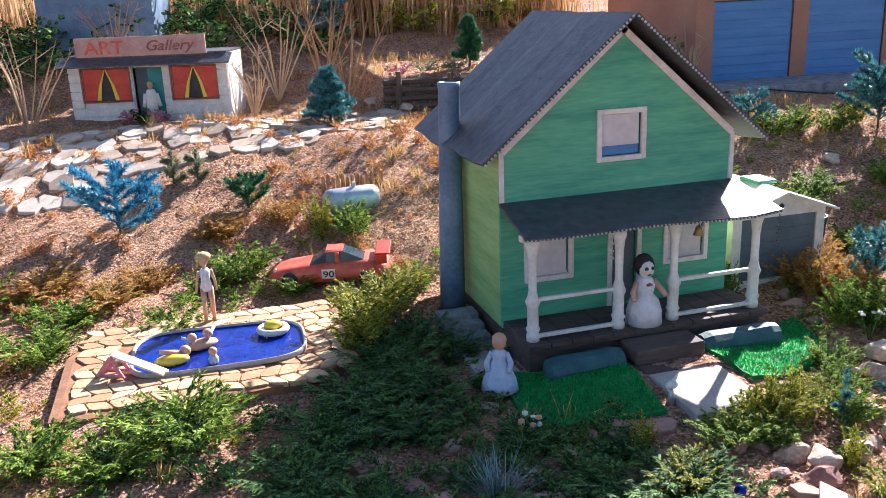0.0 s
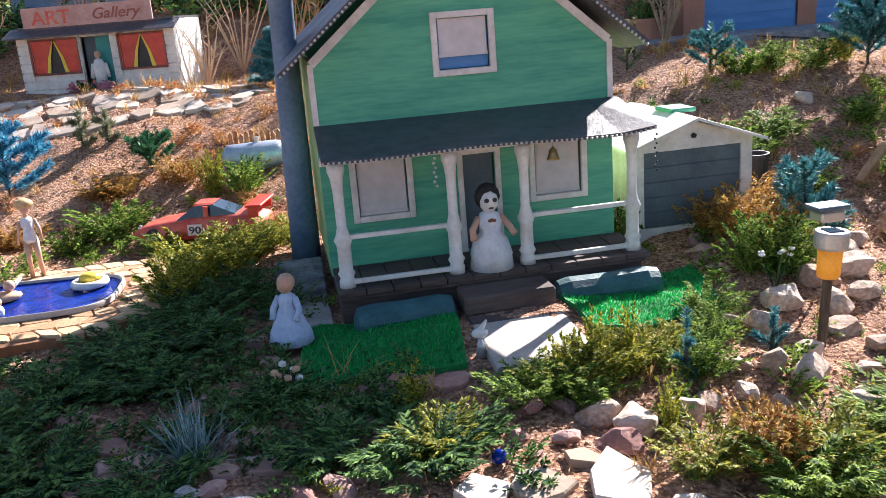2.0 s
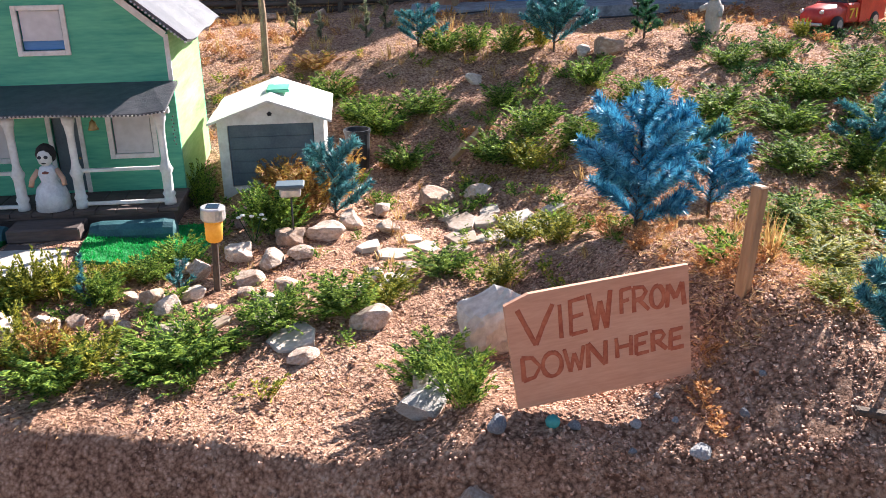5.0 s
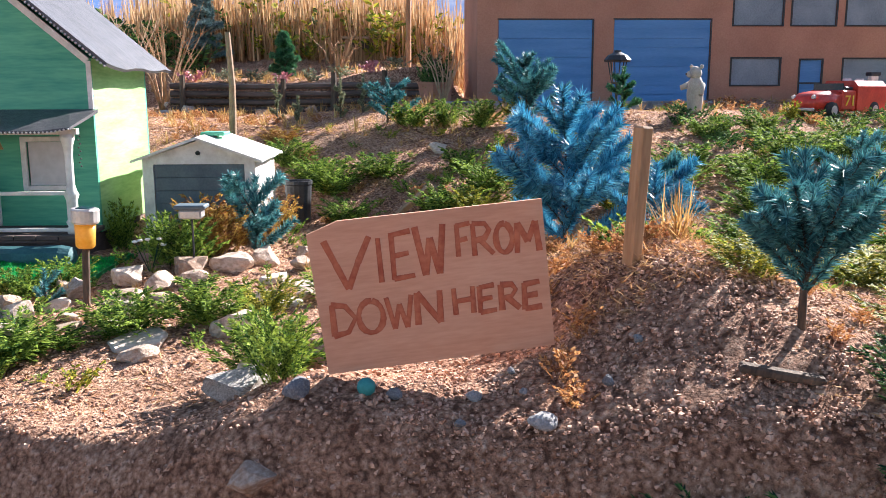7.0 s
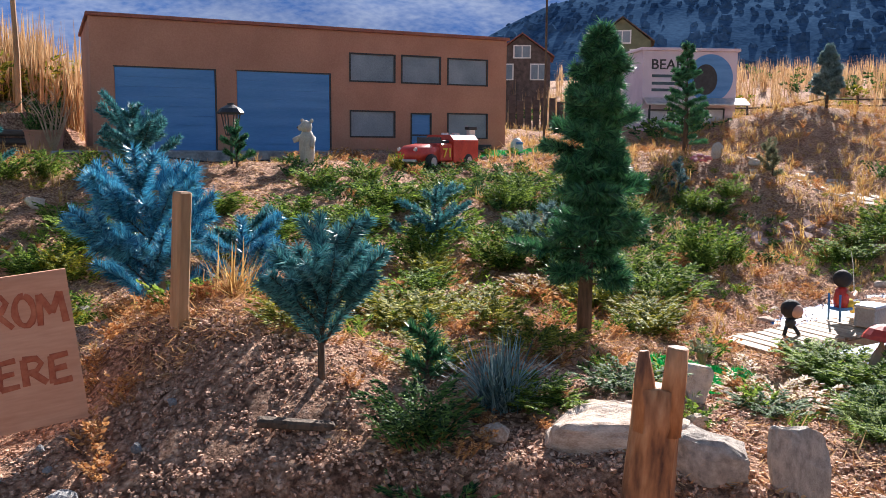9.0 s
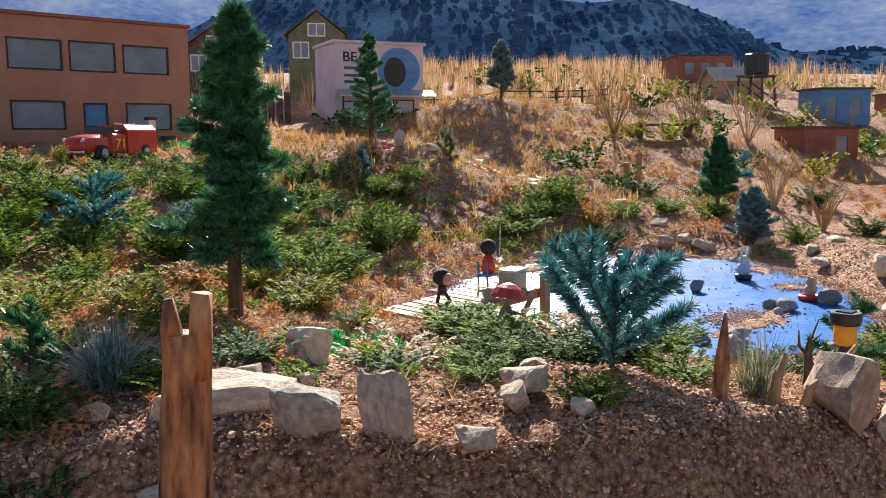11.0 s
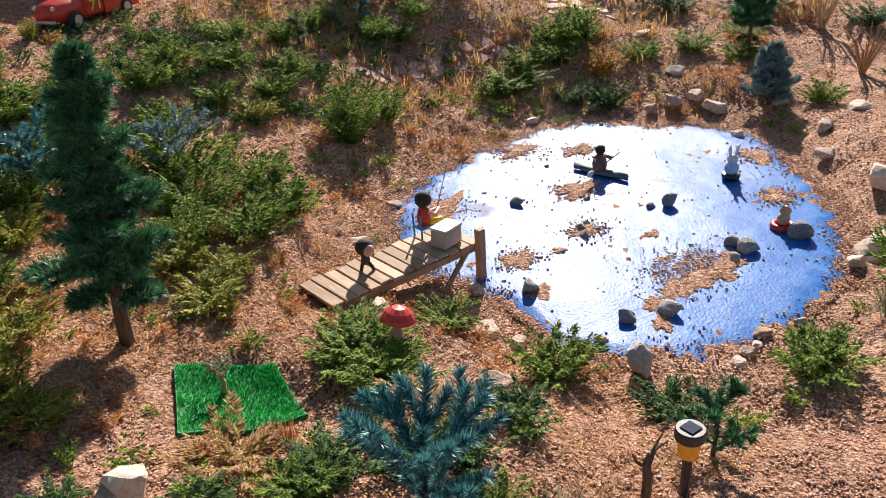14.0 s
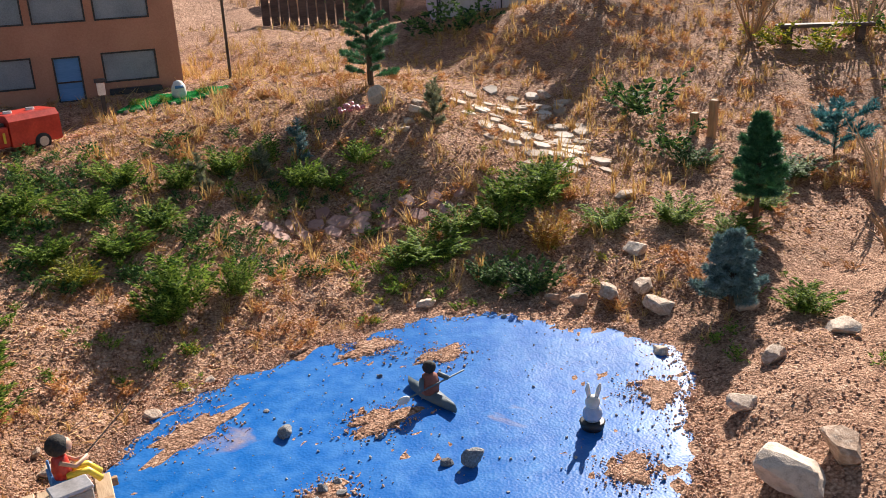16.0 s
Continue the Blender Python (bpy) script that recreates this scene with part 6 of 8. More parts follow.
bough("green pine sprig at the pond's south edge", 6.0, -0.02, 0.24, 0.11, M_NEEDLE_G, 56, 6, 0.025, 170, 0.0011, stem=0.05)
bough("dark green bough near the east edge", 10.95, 3.05, 0.36, 0.25, M_NEEDLE_T, 57, 9, 0.04, 200, 0.002, stem=0.05)
bough("feathery green bough on the slope", 5.62, 2.62, 0.26, 0.26, M_NEEDLE_S, 58, 8, 0.03, 240, 0.0012, stem=0.03)
for i, (x, y, h) in enumerate(((2.45, 5.32, 0.29), (2.92, 4.8, 0.27), (2.62, 5.1, 0.20), (3.05, 5.0, 0.24))):
    bough("sage-coloured upright sprig on the slope", x, y, h, 0.05, M_SAGE, 60 + i, 5, 0.022, 200, 0.0016, stem=0.02, fork=False, group="sage sprigs")
for i, (x, y, h) in enumerate(((8.58, 4.18, 0.28), (8.66, 4.32, 0.24), (7.66, 4.15, 0.26), (7.4, 4.05, 0.20), (7.0, 3.85, 0.22), (-0.12, 5.3, 0.2), (0.02, 5.3, 0.18))):
    bough("sage-green tufted sprig on the slope", x, y, h, 0.07, M_SAGE if i != 2 else M_NEEDLE_S, 70 + i, 5, 0.04, 170, 0.0016, stem=0.0, fork=False, group="sage sprigs")
spruce("tall dark green artificial spruce near the bank", 4.98, 1.34, 0.90, 0.225, M_NEEDLE_G, 81, 0.040, 2.0, 0.17, w=0.0021, up=0.0, lean=0.03, ragged=0.45)
spruce("dark green conifer before the shop", 8.47, 5.06, 0.92, 0.28, M_NEEDLE_G, 82, 0.035, 1.1, 0.06, w=0.0022, lean=-0.02, ragged=0.4)
spruce("small dark green conifer beyond the pond", 9.70, 2.42, 0.58, 0.17, M_NEEDLE_G, 83, 0.04, 1.1, 0.2, w=0.0022)
spruce("silvery blue spruce beside the pond", 8.93, 1.74, 0.36, 0.16, M_NEEDLE_S, 84, 0.03, 1.1, 0.05, w=0.0018, up=0.4)
spruce("blue spruce at the east edge", 9.35, 0.72, 0.36, 0.2, M_NEEDLE_T, 85, 0.035, 1.1, 0.05, w=0.002, up=0.4)
spruce("grey-green conifer on the far rise", 11.2, 6.05, 0.66, 0.2, M_NEEDLE_S, 86, 0.05, 1.0, 0.15, w=0.003)
spruce("dark conifer west of the garage yard", 1.35, 8.2, 0.75, 0.25, M_NEEDLE_S, 87, 0.05, 0.9, 0.1, w=0.003)
spruce("small grey-green conifer below the wall", 1.0, 6.25, 0.4, 0.2, M_NEEDLE_T, 88, 0.04, 0.9, 0.05, w=0.0025)
spruce("small conifer behind the flower bed", 2.3, 6.9, 0.4, 0.14, M_NEEDLE_G, 89, 0.04, 0.8, 0.1, w=0.003)

# yucca-like tufts and grasses
for label, x, y, h, n, m, s in (("silver-blue spiky yucca tuft in the shaded bed", 0.70, 1.96, 0.19, 150, M_NEEDLE_S, 1), ("spiky blue-green pine tuft on the bank", 4.33, 0.66, 0.17, 260, M_NEEDLE_S, 2),
                                ("pale green grass tuft on the bank", 5.41, -0.06, 0.16, 110, M_SAGE, 3), ("pale dry grass tuft at the pond's edge", 7.12, 0.08, 0.17, 120, M_SAGE, 4), ("brown dry grass tuft by the turf", 5.14, 0.66, 0.07, 150, M_RUST, 5), ("tan dry stalks beside the wooden stakes", 3.96, 1.33, 0.17, 60, M_STRAW, 7), ("tan dry stalks beside the wooden stakes", 4.02, 1.50, 0.14, 50, M_STRAW, 8), ("pale dry grass tuft in the front bed", 1.06, 2.28, 0.14, 8, M_STRAW, 6)):
    g = np.random.default_rng(100 + s)
    plant("grass_tuft", label, "grass tuft", x, y, blade_tris(g, 0.05, h, n, 0.0018, 1.15), m, group="grass tufts", crown_name="blades_clump")


# ---- things of the west garden ----
def patio():
    p = thing("pavement", "yellowish crazy-paved patio with brown joints", "patio", kind="structure")
    cx, cy = 0.0, 3.26
    z = at(cx, cy) + 0.014
    outline = [(-0.56, 2.84), (-0.15, 2.80), (0.30, 2.86), (0.56, 3.02), (0.60, 3.3), (0.50, 3.70), (0.0, 3.62), (-0.42, 3.68), (-0.56, 3.4)]
    part_of("mortar_bed", slab_mesh("mortar_bed", outline, z, 0.10, M_MORTAR), p)
    r = random.Random(8)
    nx, ny, d = 17, 13, 0.073
    P = {(i, j): (-0.60 + d * i + (0.5 * d if j % 2 else 0) + r.uniform(-0.016, 0.016), 2.78 + d * j + r.uniform(-0.016, 0.016)) for i in range(nx + 1) for j in range(ny + 1)}
    for i in range(nx):
        for j in range(ny):
            q = [P[i, j], P[i + 1, j], P[i + 1, j + 1], P[i, j + 1]]
            c = (sum(a[0] for a in q) / 4, sum(a[1] for a in q) / 4)
            inside = -0.53 < c[0] < 0.53 and 2.86 < c[1] < 3.66 and not (-0.33 < c[0] < 0.37 and 3.04 < c[1] < 3.47) and not (c[0] > 0.35 and c[1] < 2.95)
            if not inside:
                continue
            pts = []
            for k in range(4):
                a, b = q[k], q[(k + 1) % 4]
                pts.append((a[0] + 0.13 * (b[0] - a[0]), a[1] + 0.13 * (b[1] - a[1])))
                pts.append((a[0] + 0.87 * (b[0] - a[0]), a[1] + 0.87 * (b[1] - a[1])))
            pts = [(c[0] + 0.93 * (a - c[0]), c[1] + 0.93 * (b - c[1])) for a, b in pts]
            part_of("paver", slab_mesh("paver", pts, z + 0.006 + r.uniform(0, 0.003), 0.02, M_COBBLE), p)
    return z


patio_z = patio()


def pool():
    p = thing("toy_pool", "blue plastic toy pool with pale rim", "pool", pose(0.02, 3.255, patio_z + 0.006, 0, 0, -3))
    def ring(k, z):
        pts = []
        for i in range(40):
            a = 2 * math.pi * i / 40
            c, s = math.cos(a), math.sin(a)
            x = math.copysign(abs(c) ** 0.45, c) * 0.335
            y = math.copysign(abs(s) ** 0.55, s) * (0.215 - 0.03 * x)
            pts.append((x * k, y * k, z))
        return pts
    part("rim", loft([ring(1.0, 0.0), ring(1.0, 0.016), ring(0.985, 0.020), ring(0.965, 0.018), ring(0.955, 0.004)], False), M_CONC, p, "pale plastic rim", True)
    bm = loft([ring(0.955, 0.010), ring(0.93, 0.006), ring(0.6, 0.004), ring(0.05, 0.004)], False)
    bm.faces.new([v for v in bm.verts][-40:])
    part("water", bm, M_POOLBLUE, p, "wrinkled deep blue plastic water")


pool()


def one_mesh(name, label, category, m, pieces, group=""):
    """One plain mesh from (bmesh, material) pieces."""
    bmj = bmesh.new()
    mats, off = [], []
    me = bpy.data.meshes.new(name)
    for k, (bm, mt) in enumerate(pieces):
        for f in bm.faces:
            f.material_index = k
        tmp = bpy.data.meshes.new("tmp")
        bm.to_mesh(tmp)
        bm.free()
        bmj.from_mesh(tmp)
        bpy.data.meshes.remove(tmp)
        mats.append(mt)
    bmj.to_mesh(me)
    bmj.free()
    for mt in mats:
        me.materials.append(mt)
    me.polygons.foreach_set("use_smooth", [True] * len(me.polygons))
    return thing(name, label, category, m, group, data=me)


def ball(r, at_, s=(1, 1, 1), sub=2):
    bm = bmesh.new()
    bmesh.ops.create_icosphere(bm, subdivisions=sub, radius=r, matrix=Matrix.Translation(at_) @ Matrix.Diagonal((*s, 1)))
    return bm


def rods(*items):
    bm = bmesh.new()
    for pts, r in items:
        tube(bm, pts, r, 7)
    return bm


# bathing doll
one_mesh("doll", "bare plastic fashion doll in a spotted swimsuit by the pool", "doll", pose(-0.005, 3.585, patio_z + 0.004, 0, 0, 10), [
    (rods(([(-0.018, 0, 0.0), (-0.017, 0, 0.08), (-0.014, 0, 0.15)], [0.008, 0.010, 0.015]), ([(0.02, 0.01, 0.0), (0.018, 0, 0.08), (0.014, 0, 0.15)], [0.008, 0.010, 0.015]), ([(-0.026, 0, 0.228), (-0.036, 0.006, 0.18), (-0.044, -0.004, 0.135)], [0.007, 0.006, 0.005]), ([(0.026, 0, 0.228), (0.038, 0.004, 0.18), (0.040, -0.012, 0.14)], [0.007, 0.006, 0.005]), ([(0, 0, 0.235), (0, 0, 0.26)], 0.008)), M_SKIN),
    (lathe([(0.020, 0.14), (0.026, 0.155), (0.018, 0.19), (0.025, 0.222), (0.014, 0.238)], 10), M_CLOTH), (ball(0.021, (0, 0, 0.272), (0.9, 1, 1.1)), M_SKIN), (ball(0.030, (0, 0.006, 0.287), (1.15, 1.0, 0.75)), M_HAIRL)])
# pale blue doll in the shade
one_mesh("doll", "small doll in a pale blue dress turned away", "doll", pose(0.93, 2.56, at(0.93, 2.56), 0, 0, 150), [
    (lathe([(0.066, 0.03), (0.060, 0.06), (0.036, 0.115), (0.024, 0.14), (0.026, 0.165), (0.012, 0.178)], 14), M_BLUECLOTH), (rods(([(-0.025, 0, 0.165), (-0.042, 0.01, 0.13), (-0.036, 0.03, 0.105)], 0.010), ([(0.025, 0, 0.165), (0.042, 0.01, 0.13), (0.036, 0.03, 0.105)], 0.010)), M_BLUECLOTH),
    (rods(([(-0.015, 0, 0), (-0.015, 0, 0.05)], 0.011), ([(0.015, 0, 0), (0.015, 0, 0.05)], 0.011)), M_SKIN), (ball(0.026, (0, 0, 0.203), (0.95, 1, 1.1)), M_SKIN), (ball(0.027, (0, -0.006, 0.208), (0.98, 0.95, 1.0)), M_TAN)])
# porch doll
one_mesh("doll", "doll with dark hair and mask in a white frilled dress", "doll", pose(1.575, 2.72, 0.27, 0, 0, 0), [
    (lathe([(0.070, 0.0), (0.066, 0.04), (0.068, 0.045), (0.055, 0.09), (0.032, 0.115), (0.040, 0.15), (0.030, 0.175), (0.013, 0.185)], 16), M_CLOTH), (rods(([(-0.035, -0.004, 0.165), (-0.060, -0.02, 0.13), (-0.062, -0.04, 0.105)], 0.011), ([(0.035, -0.004, 0.165), (0.060, -0.02, 0.13), (0.070, -0.04, 0.11)], 0.011)), M_SKIN),
    (ball(0.034, (0, -0.008, 0.215), (0.9, 0.9, 1.1)), M_WHITE), (ball(0.041, (0, 0.010, 0.226), (1.0, 0.9, 1.1)), M_HAIRD), (ball(0.009, (-0.012, -0.034, 0.222), (1.1, 0.5, 0.9), 1), M_BLACK), (ball(0.009, (0.012, -0.034, 0.222), (1.1, 0.5, 0.9), 1), M_BLACK), (ball(0.010, (0, -0.033, 0.198), (1.0, 0.6, 0.35), 1), M_BLACK), (ball(0.016, (0.0, -0.034, 0.158), (1.0, 0.35, 0.5), 1), M_BRICKRED)])
# figure in the gallery doorway
ga = math.radians(-16.6)
gxp, gyp = -0.81 + 0.60 * math.cos(ga), 7.05 + 0.60 * math.sin(ga)
one_mesh("figurine", "pale robed figurine in the gallery doorway", "figurine", pose(gxp + 0.0, gyp - 0.04, 0.655), [(lathe([(0.045, 0), (0.04, 0.1), (0.045, 0.19), (0.03, 0.235), (0.012, 0.245)], 12), M_WHITE), (rods(([(-0.04, 0, 0.21), (-0.058, -0.01, 0.11)], 0.014), ([(0.04, 0, 0.21), (0.058, -0.01, 0.11)], 0.014)), M_WHITE), (ball(0.026, (0, 0, 0.272), (0.9, 1, 1.15)), M_TAN)])
# toys in the pool
pz = patio_z + 0.014
one_mesh("pool_float", "white and yellow ring float in the pool", "pool toy", pose(0.235, 3.33, pz), [(loft([[(math.cos(a) * (0.052 + 0.016 * math.cos(b)), math.sin(a) * (0.052 + 0.016 * math.cos(b)), 0.014 + 0.014 * math.sin(b)) for b in np.linspace(0, 6.283, 9)[:-1]] for a in np.linspace(0, 6.283, 21)], False), M_WHITE), (ball(0.035, (0, 0.005, 0.03), (1.1, 0.9, 0.6)), M_YELLOW)])
one_mesh("pool_float", "yellow crumpled float with a figure in the pool", "pool toy", pose(-0.16, 3.16, pz), [(ball(0.045, (0, 0, 0.012), (1.5, 0.7, 0.5)), M_YELLOW), (ball(0.022, (0.05, 0.03, 0.03)), M_SKIN), (rods(([(0.03, 0.02, 0.03), (-0.04, 0.0, 0.05)], 0.009)), M_SKIN)])
one_mesh("pool_float", "tan toy raft with small figures in the pool", "pool toy", pose(-0.05, 3.28, pz, 0, 0, 20), [(ball(0.05, (0, 0, 0.012), (1.4, 0.8, 0.4)), M_TAN), (ball(0.02, (0.03, 0, 0.05)), M_SKIN), (ball(0.018, (-0.03, 0.01, 0.045)), M_SKIN), (rods(([(0.03, 0, 0.03), (0.07, 0.03, 0.06)], 0.007), ([(-0.03, 0, 0.03), (-0.07, 0.02, 0.05)], 0.007)), M_BLUECLOTH)])
one_mesh("pool_figure", "small figure standing in the pool", "figurine", pose(-0.01, 3.10, pz), [(lathe([(0.016, 0), (0.020, 0.02), (0.012, 0.035)], 10), M_BLUECLOTH), (ball(0.017, (0, 0, 0.048)), M_TAN)])
sl = thing("pool_slide", "white toy slide on a pink frame", "slide", pose(-0.36, 3.15, patio_z + 0.006, 0, 0, -28))
part("chute", loft([[(x, -0.022, 0.012 + 0.065 * (1 - x / 0.2)), (x, 0.022, 0.012 + 0.065 * (1 - x / 0.2)), (x, 0.022, 0.020 + 0.065 * (1 - x / 0.2)), (x, -0.022, 0.020 + 0.065 * (1 - x / 0.2))] for x in np.linspace(0, 0.2, 6)]), M_WHITE, sl)
for y in (-0.026, 0.026):
    bm = panel([(-0.07, 0), (0.05, 0), (0.0, 0.085)], [[(-0.035, 0.012), (0.025, 0.012), (-0.002, 0.06)]], 0.006)
    bmesh.ops.translate(bm, vec=(0, y - 0.003, 0), verts=bm.verts)
    part("side_frame", bm, M_PINK, sl, "pink plastic frame")


def race_car():
    a, b = Vector((0.34, 4.06)), Vector((0.90, 4.06))
    m = pose(0.59, 4.03, at(0.59, 4.03) + 0.006, 0, 0, -15)
    c = thing("toy_car", "faded red toy race car with number panel", "toy car", m)
    L = 0.29
    st = [(-L, 0.085, 0.035, 0.062), (-0.26, 0.108, 0.028, 0.078), (-0.20, 0.118, 0.026, 0.092), (-0.10, 0.118, 0.026, 0.105), (-0.04, 0.112, 0.026, 0.112), (0.10, 0.114, 0.026, 0.116), (0.18, 0.124, 0.026, 0.120), (0.25, 0.120, 0.032, 0.112), (L, 0.10, 0.05, 0.09)]
    rings = [[(x, -w, z0), (x, -w * 1.02, (z0 + z1) / 2), (x, -w * 0.88, z1 * 0.96), (x, -w * 0.4, z1), (x, w * 0.4, z1), (x, w * 0.88, z1 * 0.96), (x, w * 1.02, (z0 + z1) / 2), (x, w, z0)] for x, w, z0, z1 in st]
    body = part("body", loft(rings), M_REDCAR, c, "sun-faded red body", True)
    cab = [(-0.09, 0.085, 0.106), (-0.01, 0.072, 0.158), (0.07, 0.072, 0.162), (0.17, 0.08, 0.120)]
    part("cabin", loft([[(x, -w, 0.100), (x, -w * 0.85, z), (x, w * 0.85, z), (x, w, 0.100)] for x, w, z in cab]), M_GLASSDK, c, "dark windows")
    part("roof", loft([[(x, -0.064, 0.160 + 0.002 * k), (x, -0.05, 0.168), (x, 0.05, 0.168), (x, 0.064, 0.160 + 0.002 * k)] for k, x in enumerate((-0.012, 0.03, 0.072))]), M_REDCAR, c)
    for s in (-1, 1):
        part("pillar", boxes(((0.035, s * 0.078 - 0.004, 0.10), (0.055, s * 0.078 + 0.004, 0.16))), M_REDCAR, c)
        for x in (-0.185, 0.185):
            w = part("wheel", lathe([(0.020, -0.02), (0.038, -0.018), (0.041, 0), (0.038, 0.018), (0.020, 0.02)], 18), M_RUBBER, c, "black rubber tyre", True)
            w.matrix_basis = pose(x, s * 0.108, 0.041, 90)
            part("rim", lathe([(0.023, -0.022), (0.019, -0.019), (0.019, 0.019), (0.023, 0.022)], 14), M_STEEL, w, "silver wheel rim")
        part("headlight", lathe([(0.014, 0), (0.012, 0.008)], 10, m=pose(-0.255, s * 0.075, 0.08, 0, -60)), M_STEEL, c)
        np_ = part("number_panel", boxes(((-0.03, s * 0.120 - 0.002, 0.045), (0.035, s * 0.120 + 0.002, 0.092))), M_WHITE, c, "white panel with black number")
        if s < 0:
            lettering("number", "90", 0.044, M_BLACK, np_, pose(-0.024, -0.1235, 0.053), width=0.052)
    part("spoiler", boxes(((0.23, -0.115, 0.150), (0.30, 0.115, 0.160)), ((0.24, -0.112, 0.105), (0.285, -0.102, 0.150)), ((0.24, 0.102, 0.105), (0.285, 0.112, 0.150)), bevel=0.002), M_RED, c, "raised red rear wing")


race_car()

tank = thing("tank", "pale galvanised gas tank lying on its side", "tank", pose(0.83, 4.66, at(0.83, 4.66) + 0.075, 0, 90, 8))
part("shell", lathe([(0.02, -0.165), (0.05, -0.155), (0.070, -0.135), (0.075, -0.11), (0.075, 0.11), (0.070, 0.135), (0.05, 0.155), (0.02, 0.165)], 22), M_TANK, tank, smooth=True)
part("valve", lathe([(0.012, 0), (0.012, 0.03)], 8, m=pose(-0.07, 0, 0.02, 0, -90)), M_STEEL, tank)
fence = thing("fence", "short rust-brown toy picket fence", "fence", pose(0.70, 4.87, at(0.87, 4.86), 0, 0, -8))
for i in range(13):
    part("picket", panel([(i * 0.028, -0.02), (i * 0.028 + 0.021, -0.02), (i * 0.028 + 0.021, 0.095 + 0.012 * math.sin(i * 2.1)), (i * 0.028 + 0.010, 0.11 + 0.012 * math.sin(i * 2.1)), (i * 0.028, 0.095 + 0.012 * math.sin(i * 2.1))], [], 0.007), M_DRIFT, fence)


# ---- lamps ----
def stake_lamp(label, x, y, h, cap, lens, head, pole, rr_=0.04, lean=0.0):
    lp = thing("solar_lamp", label, "garden lamp", pose(x, y, at(x, y), 0, lean, 0), "solar lamps")
    part("pole", lathe([(0.012, -0.03), (0.012, h * 0.62)], 10), pole, lp)
    part("lens", lathe([(rr_ * 0.55, h * 0.60), (rr_ * 0.68, h * 0.62), (rr_ * 0.75, h * 0.86)], 16), lens, lp, "amber plastic lens", True)
    part("cap", lathe([(rr_ * 0.9, h * 0.85), (rr_, h * 0.87), (rr_, h * 0.985), (rr_ * 0.94, h), (0.002, h)], 20), head, lp, "round cap with a small solar cell")
    part("solar_cell", boxes(((-rr_ * 0.5, -rr_ * 0.5, h + 0.0005), (rr_ * 0.5, rr_ * 0.5, h + 0.003))), M_GLASSDK, lp)
    return lp


stake_lamp("silver-capped solar lamp with amber lens on a stake", 2.305, 2.085, 0.315, None, M_AMBER, M_STEEL, M_BARK, 0.043, 3)
stake_lamp("black-capped solar lamp with amber lens", 5.80, -0.08, 0.20, None, M_AMBER, M_BLACK, M_BLACK, 0.036)
bl = thing("lantern", "black solar lantern on the terrace", "garden lamp", pose(4.55, 4.40, at(4.55, 4.4)))
part("pole", lathe([(0.008, -0.02), (0.008, 0.17)], 8), M_BLACK, bl)
part("cap", lathe([(0.075, 0.29), (0.080, 0.30), (0.06, 0.325), (0.02, 0.345), (0.02, 0.355)], 12), M_BLACK, bl)
part("base_plate", lathe([(0.03, 0.165), (0.035, 0.175)], 12), M_BLACK, bl)
for k in range(6):
    a = k * math.pi / 3
    part("bar", rods(([(0.03 * math.cos(a), 0.03 * math.sin(a), 0.17), (0.055 * math.cos(a), 0.055 * math.sin(a), 0.295)], 0.0035)), M_BLACK, bl)
bl = thing("lantern", "small black post lamp with white lens", "garden lamp", pose(6.64, 5.45, at(6.64, 5.45)))
part("pole", boxes(((-0.014, -0.014, -0.02), (0.014, 0.014, 0.16))), M_BLACK, bl)
part("lens", boxes(((-0.026, -0.026, 0.16), (0.026, 0.026, 0.245)), bevel=0.003), M_WHITE, bl)
part("cap", boxes(((-0.038, -0.038, 0.246), (0.038, 0.038, 0.27)), bevel=0.005), M_BLACK, bl)
sp = thing("spotlight", "small grey solar spotlight on a thin stake", "garden lamp", pose(2.56, 2.45, at(2.56, 2.45)))
part("stake", rods(([(0, 0, -0.02), (0, 0, 0.22)], 0.004)), M_BLACK, sp)
part("panel", boxes(((-0.055, -0.04, 0.235), (0.055, 0.04, 0.25)), bevel=0.004), M_GDOOR, sp)
part("head", boxes(((-0.04, -0.035, 0.20), (0.04, 0.03, 0.234)), bevel=0.006), M_STEEL, sp)


# ---- stakes, driftwood and small wood ----
def stake(x, y, h, w, label, lean=0.0, m=M_POST):
    bm = boxes(((-w / 2, -w / 2, -0.05), (w / 2, w / 2, h)), bevel=0.004)
    me = bpy.data.meshes.new("stake")
    bm.to_mesh(me)
    bm.free()
    me.materials.append(m)
    thing("stake", label, "stake", pose(x, y, at(x, y), lean * 0.3, lean, 25), "wooden stakes", data=me)


stake(3.81, 1.17, 0.29, 0.032, "square brown wooden stake in the gravel", 3)
stake(3.885, 2.18, 0.673 - at(3.885, 2.18), 0.03, "thin brown wooden stake beside the blue tree", -2)
stake(10.5, 1.35, 0.5, 0.04, "grey weathered wooden stake by the yellow bush", 2, M_BARK)
stake(10.4, 3.6, 0.26, 0.05, "short weathered log stake on the meadow", 2)
stake(10.3, 3.66, 0.16, 0.05, "short weathered log stake on the meadow", -2)
bm = boxes(((-0.11, -0.02, -0.012), (0.11, 0.02, 0.012)), bevel=0.003)
me = bpy.data.meshes.new("plank")
bm.to_mesh(me)
bm.free()
me.materials.append(M_POST)
thing("plank", "short offcut of brown plank propped on the slope", "plank", pose(3.36, 3.30, at(3.36, 3.3) + 0.08, 0, -38, 20), data=me)
bm = boxes(((-0.07, -0.012, -0.008), (0.07, 0.012, 0.008)), bevel=0.004)
me = bpy.data.meshes.new("plank")
bm.to_mesh(me)
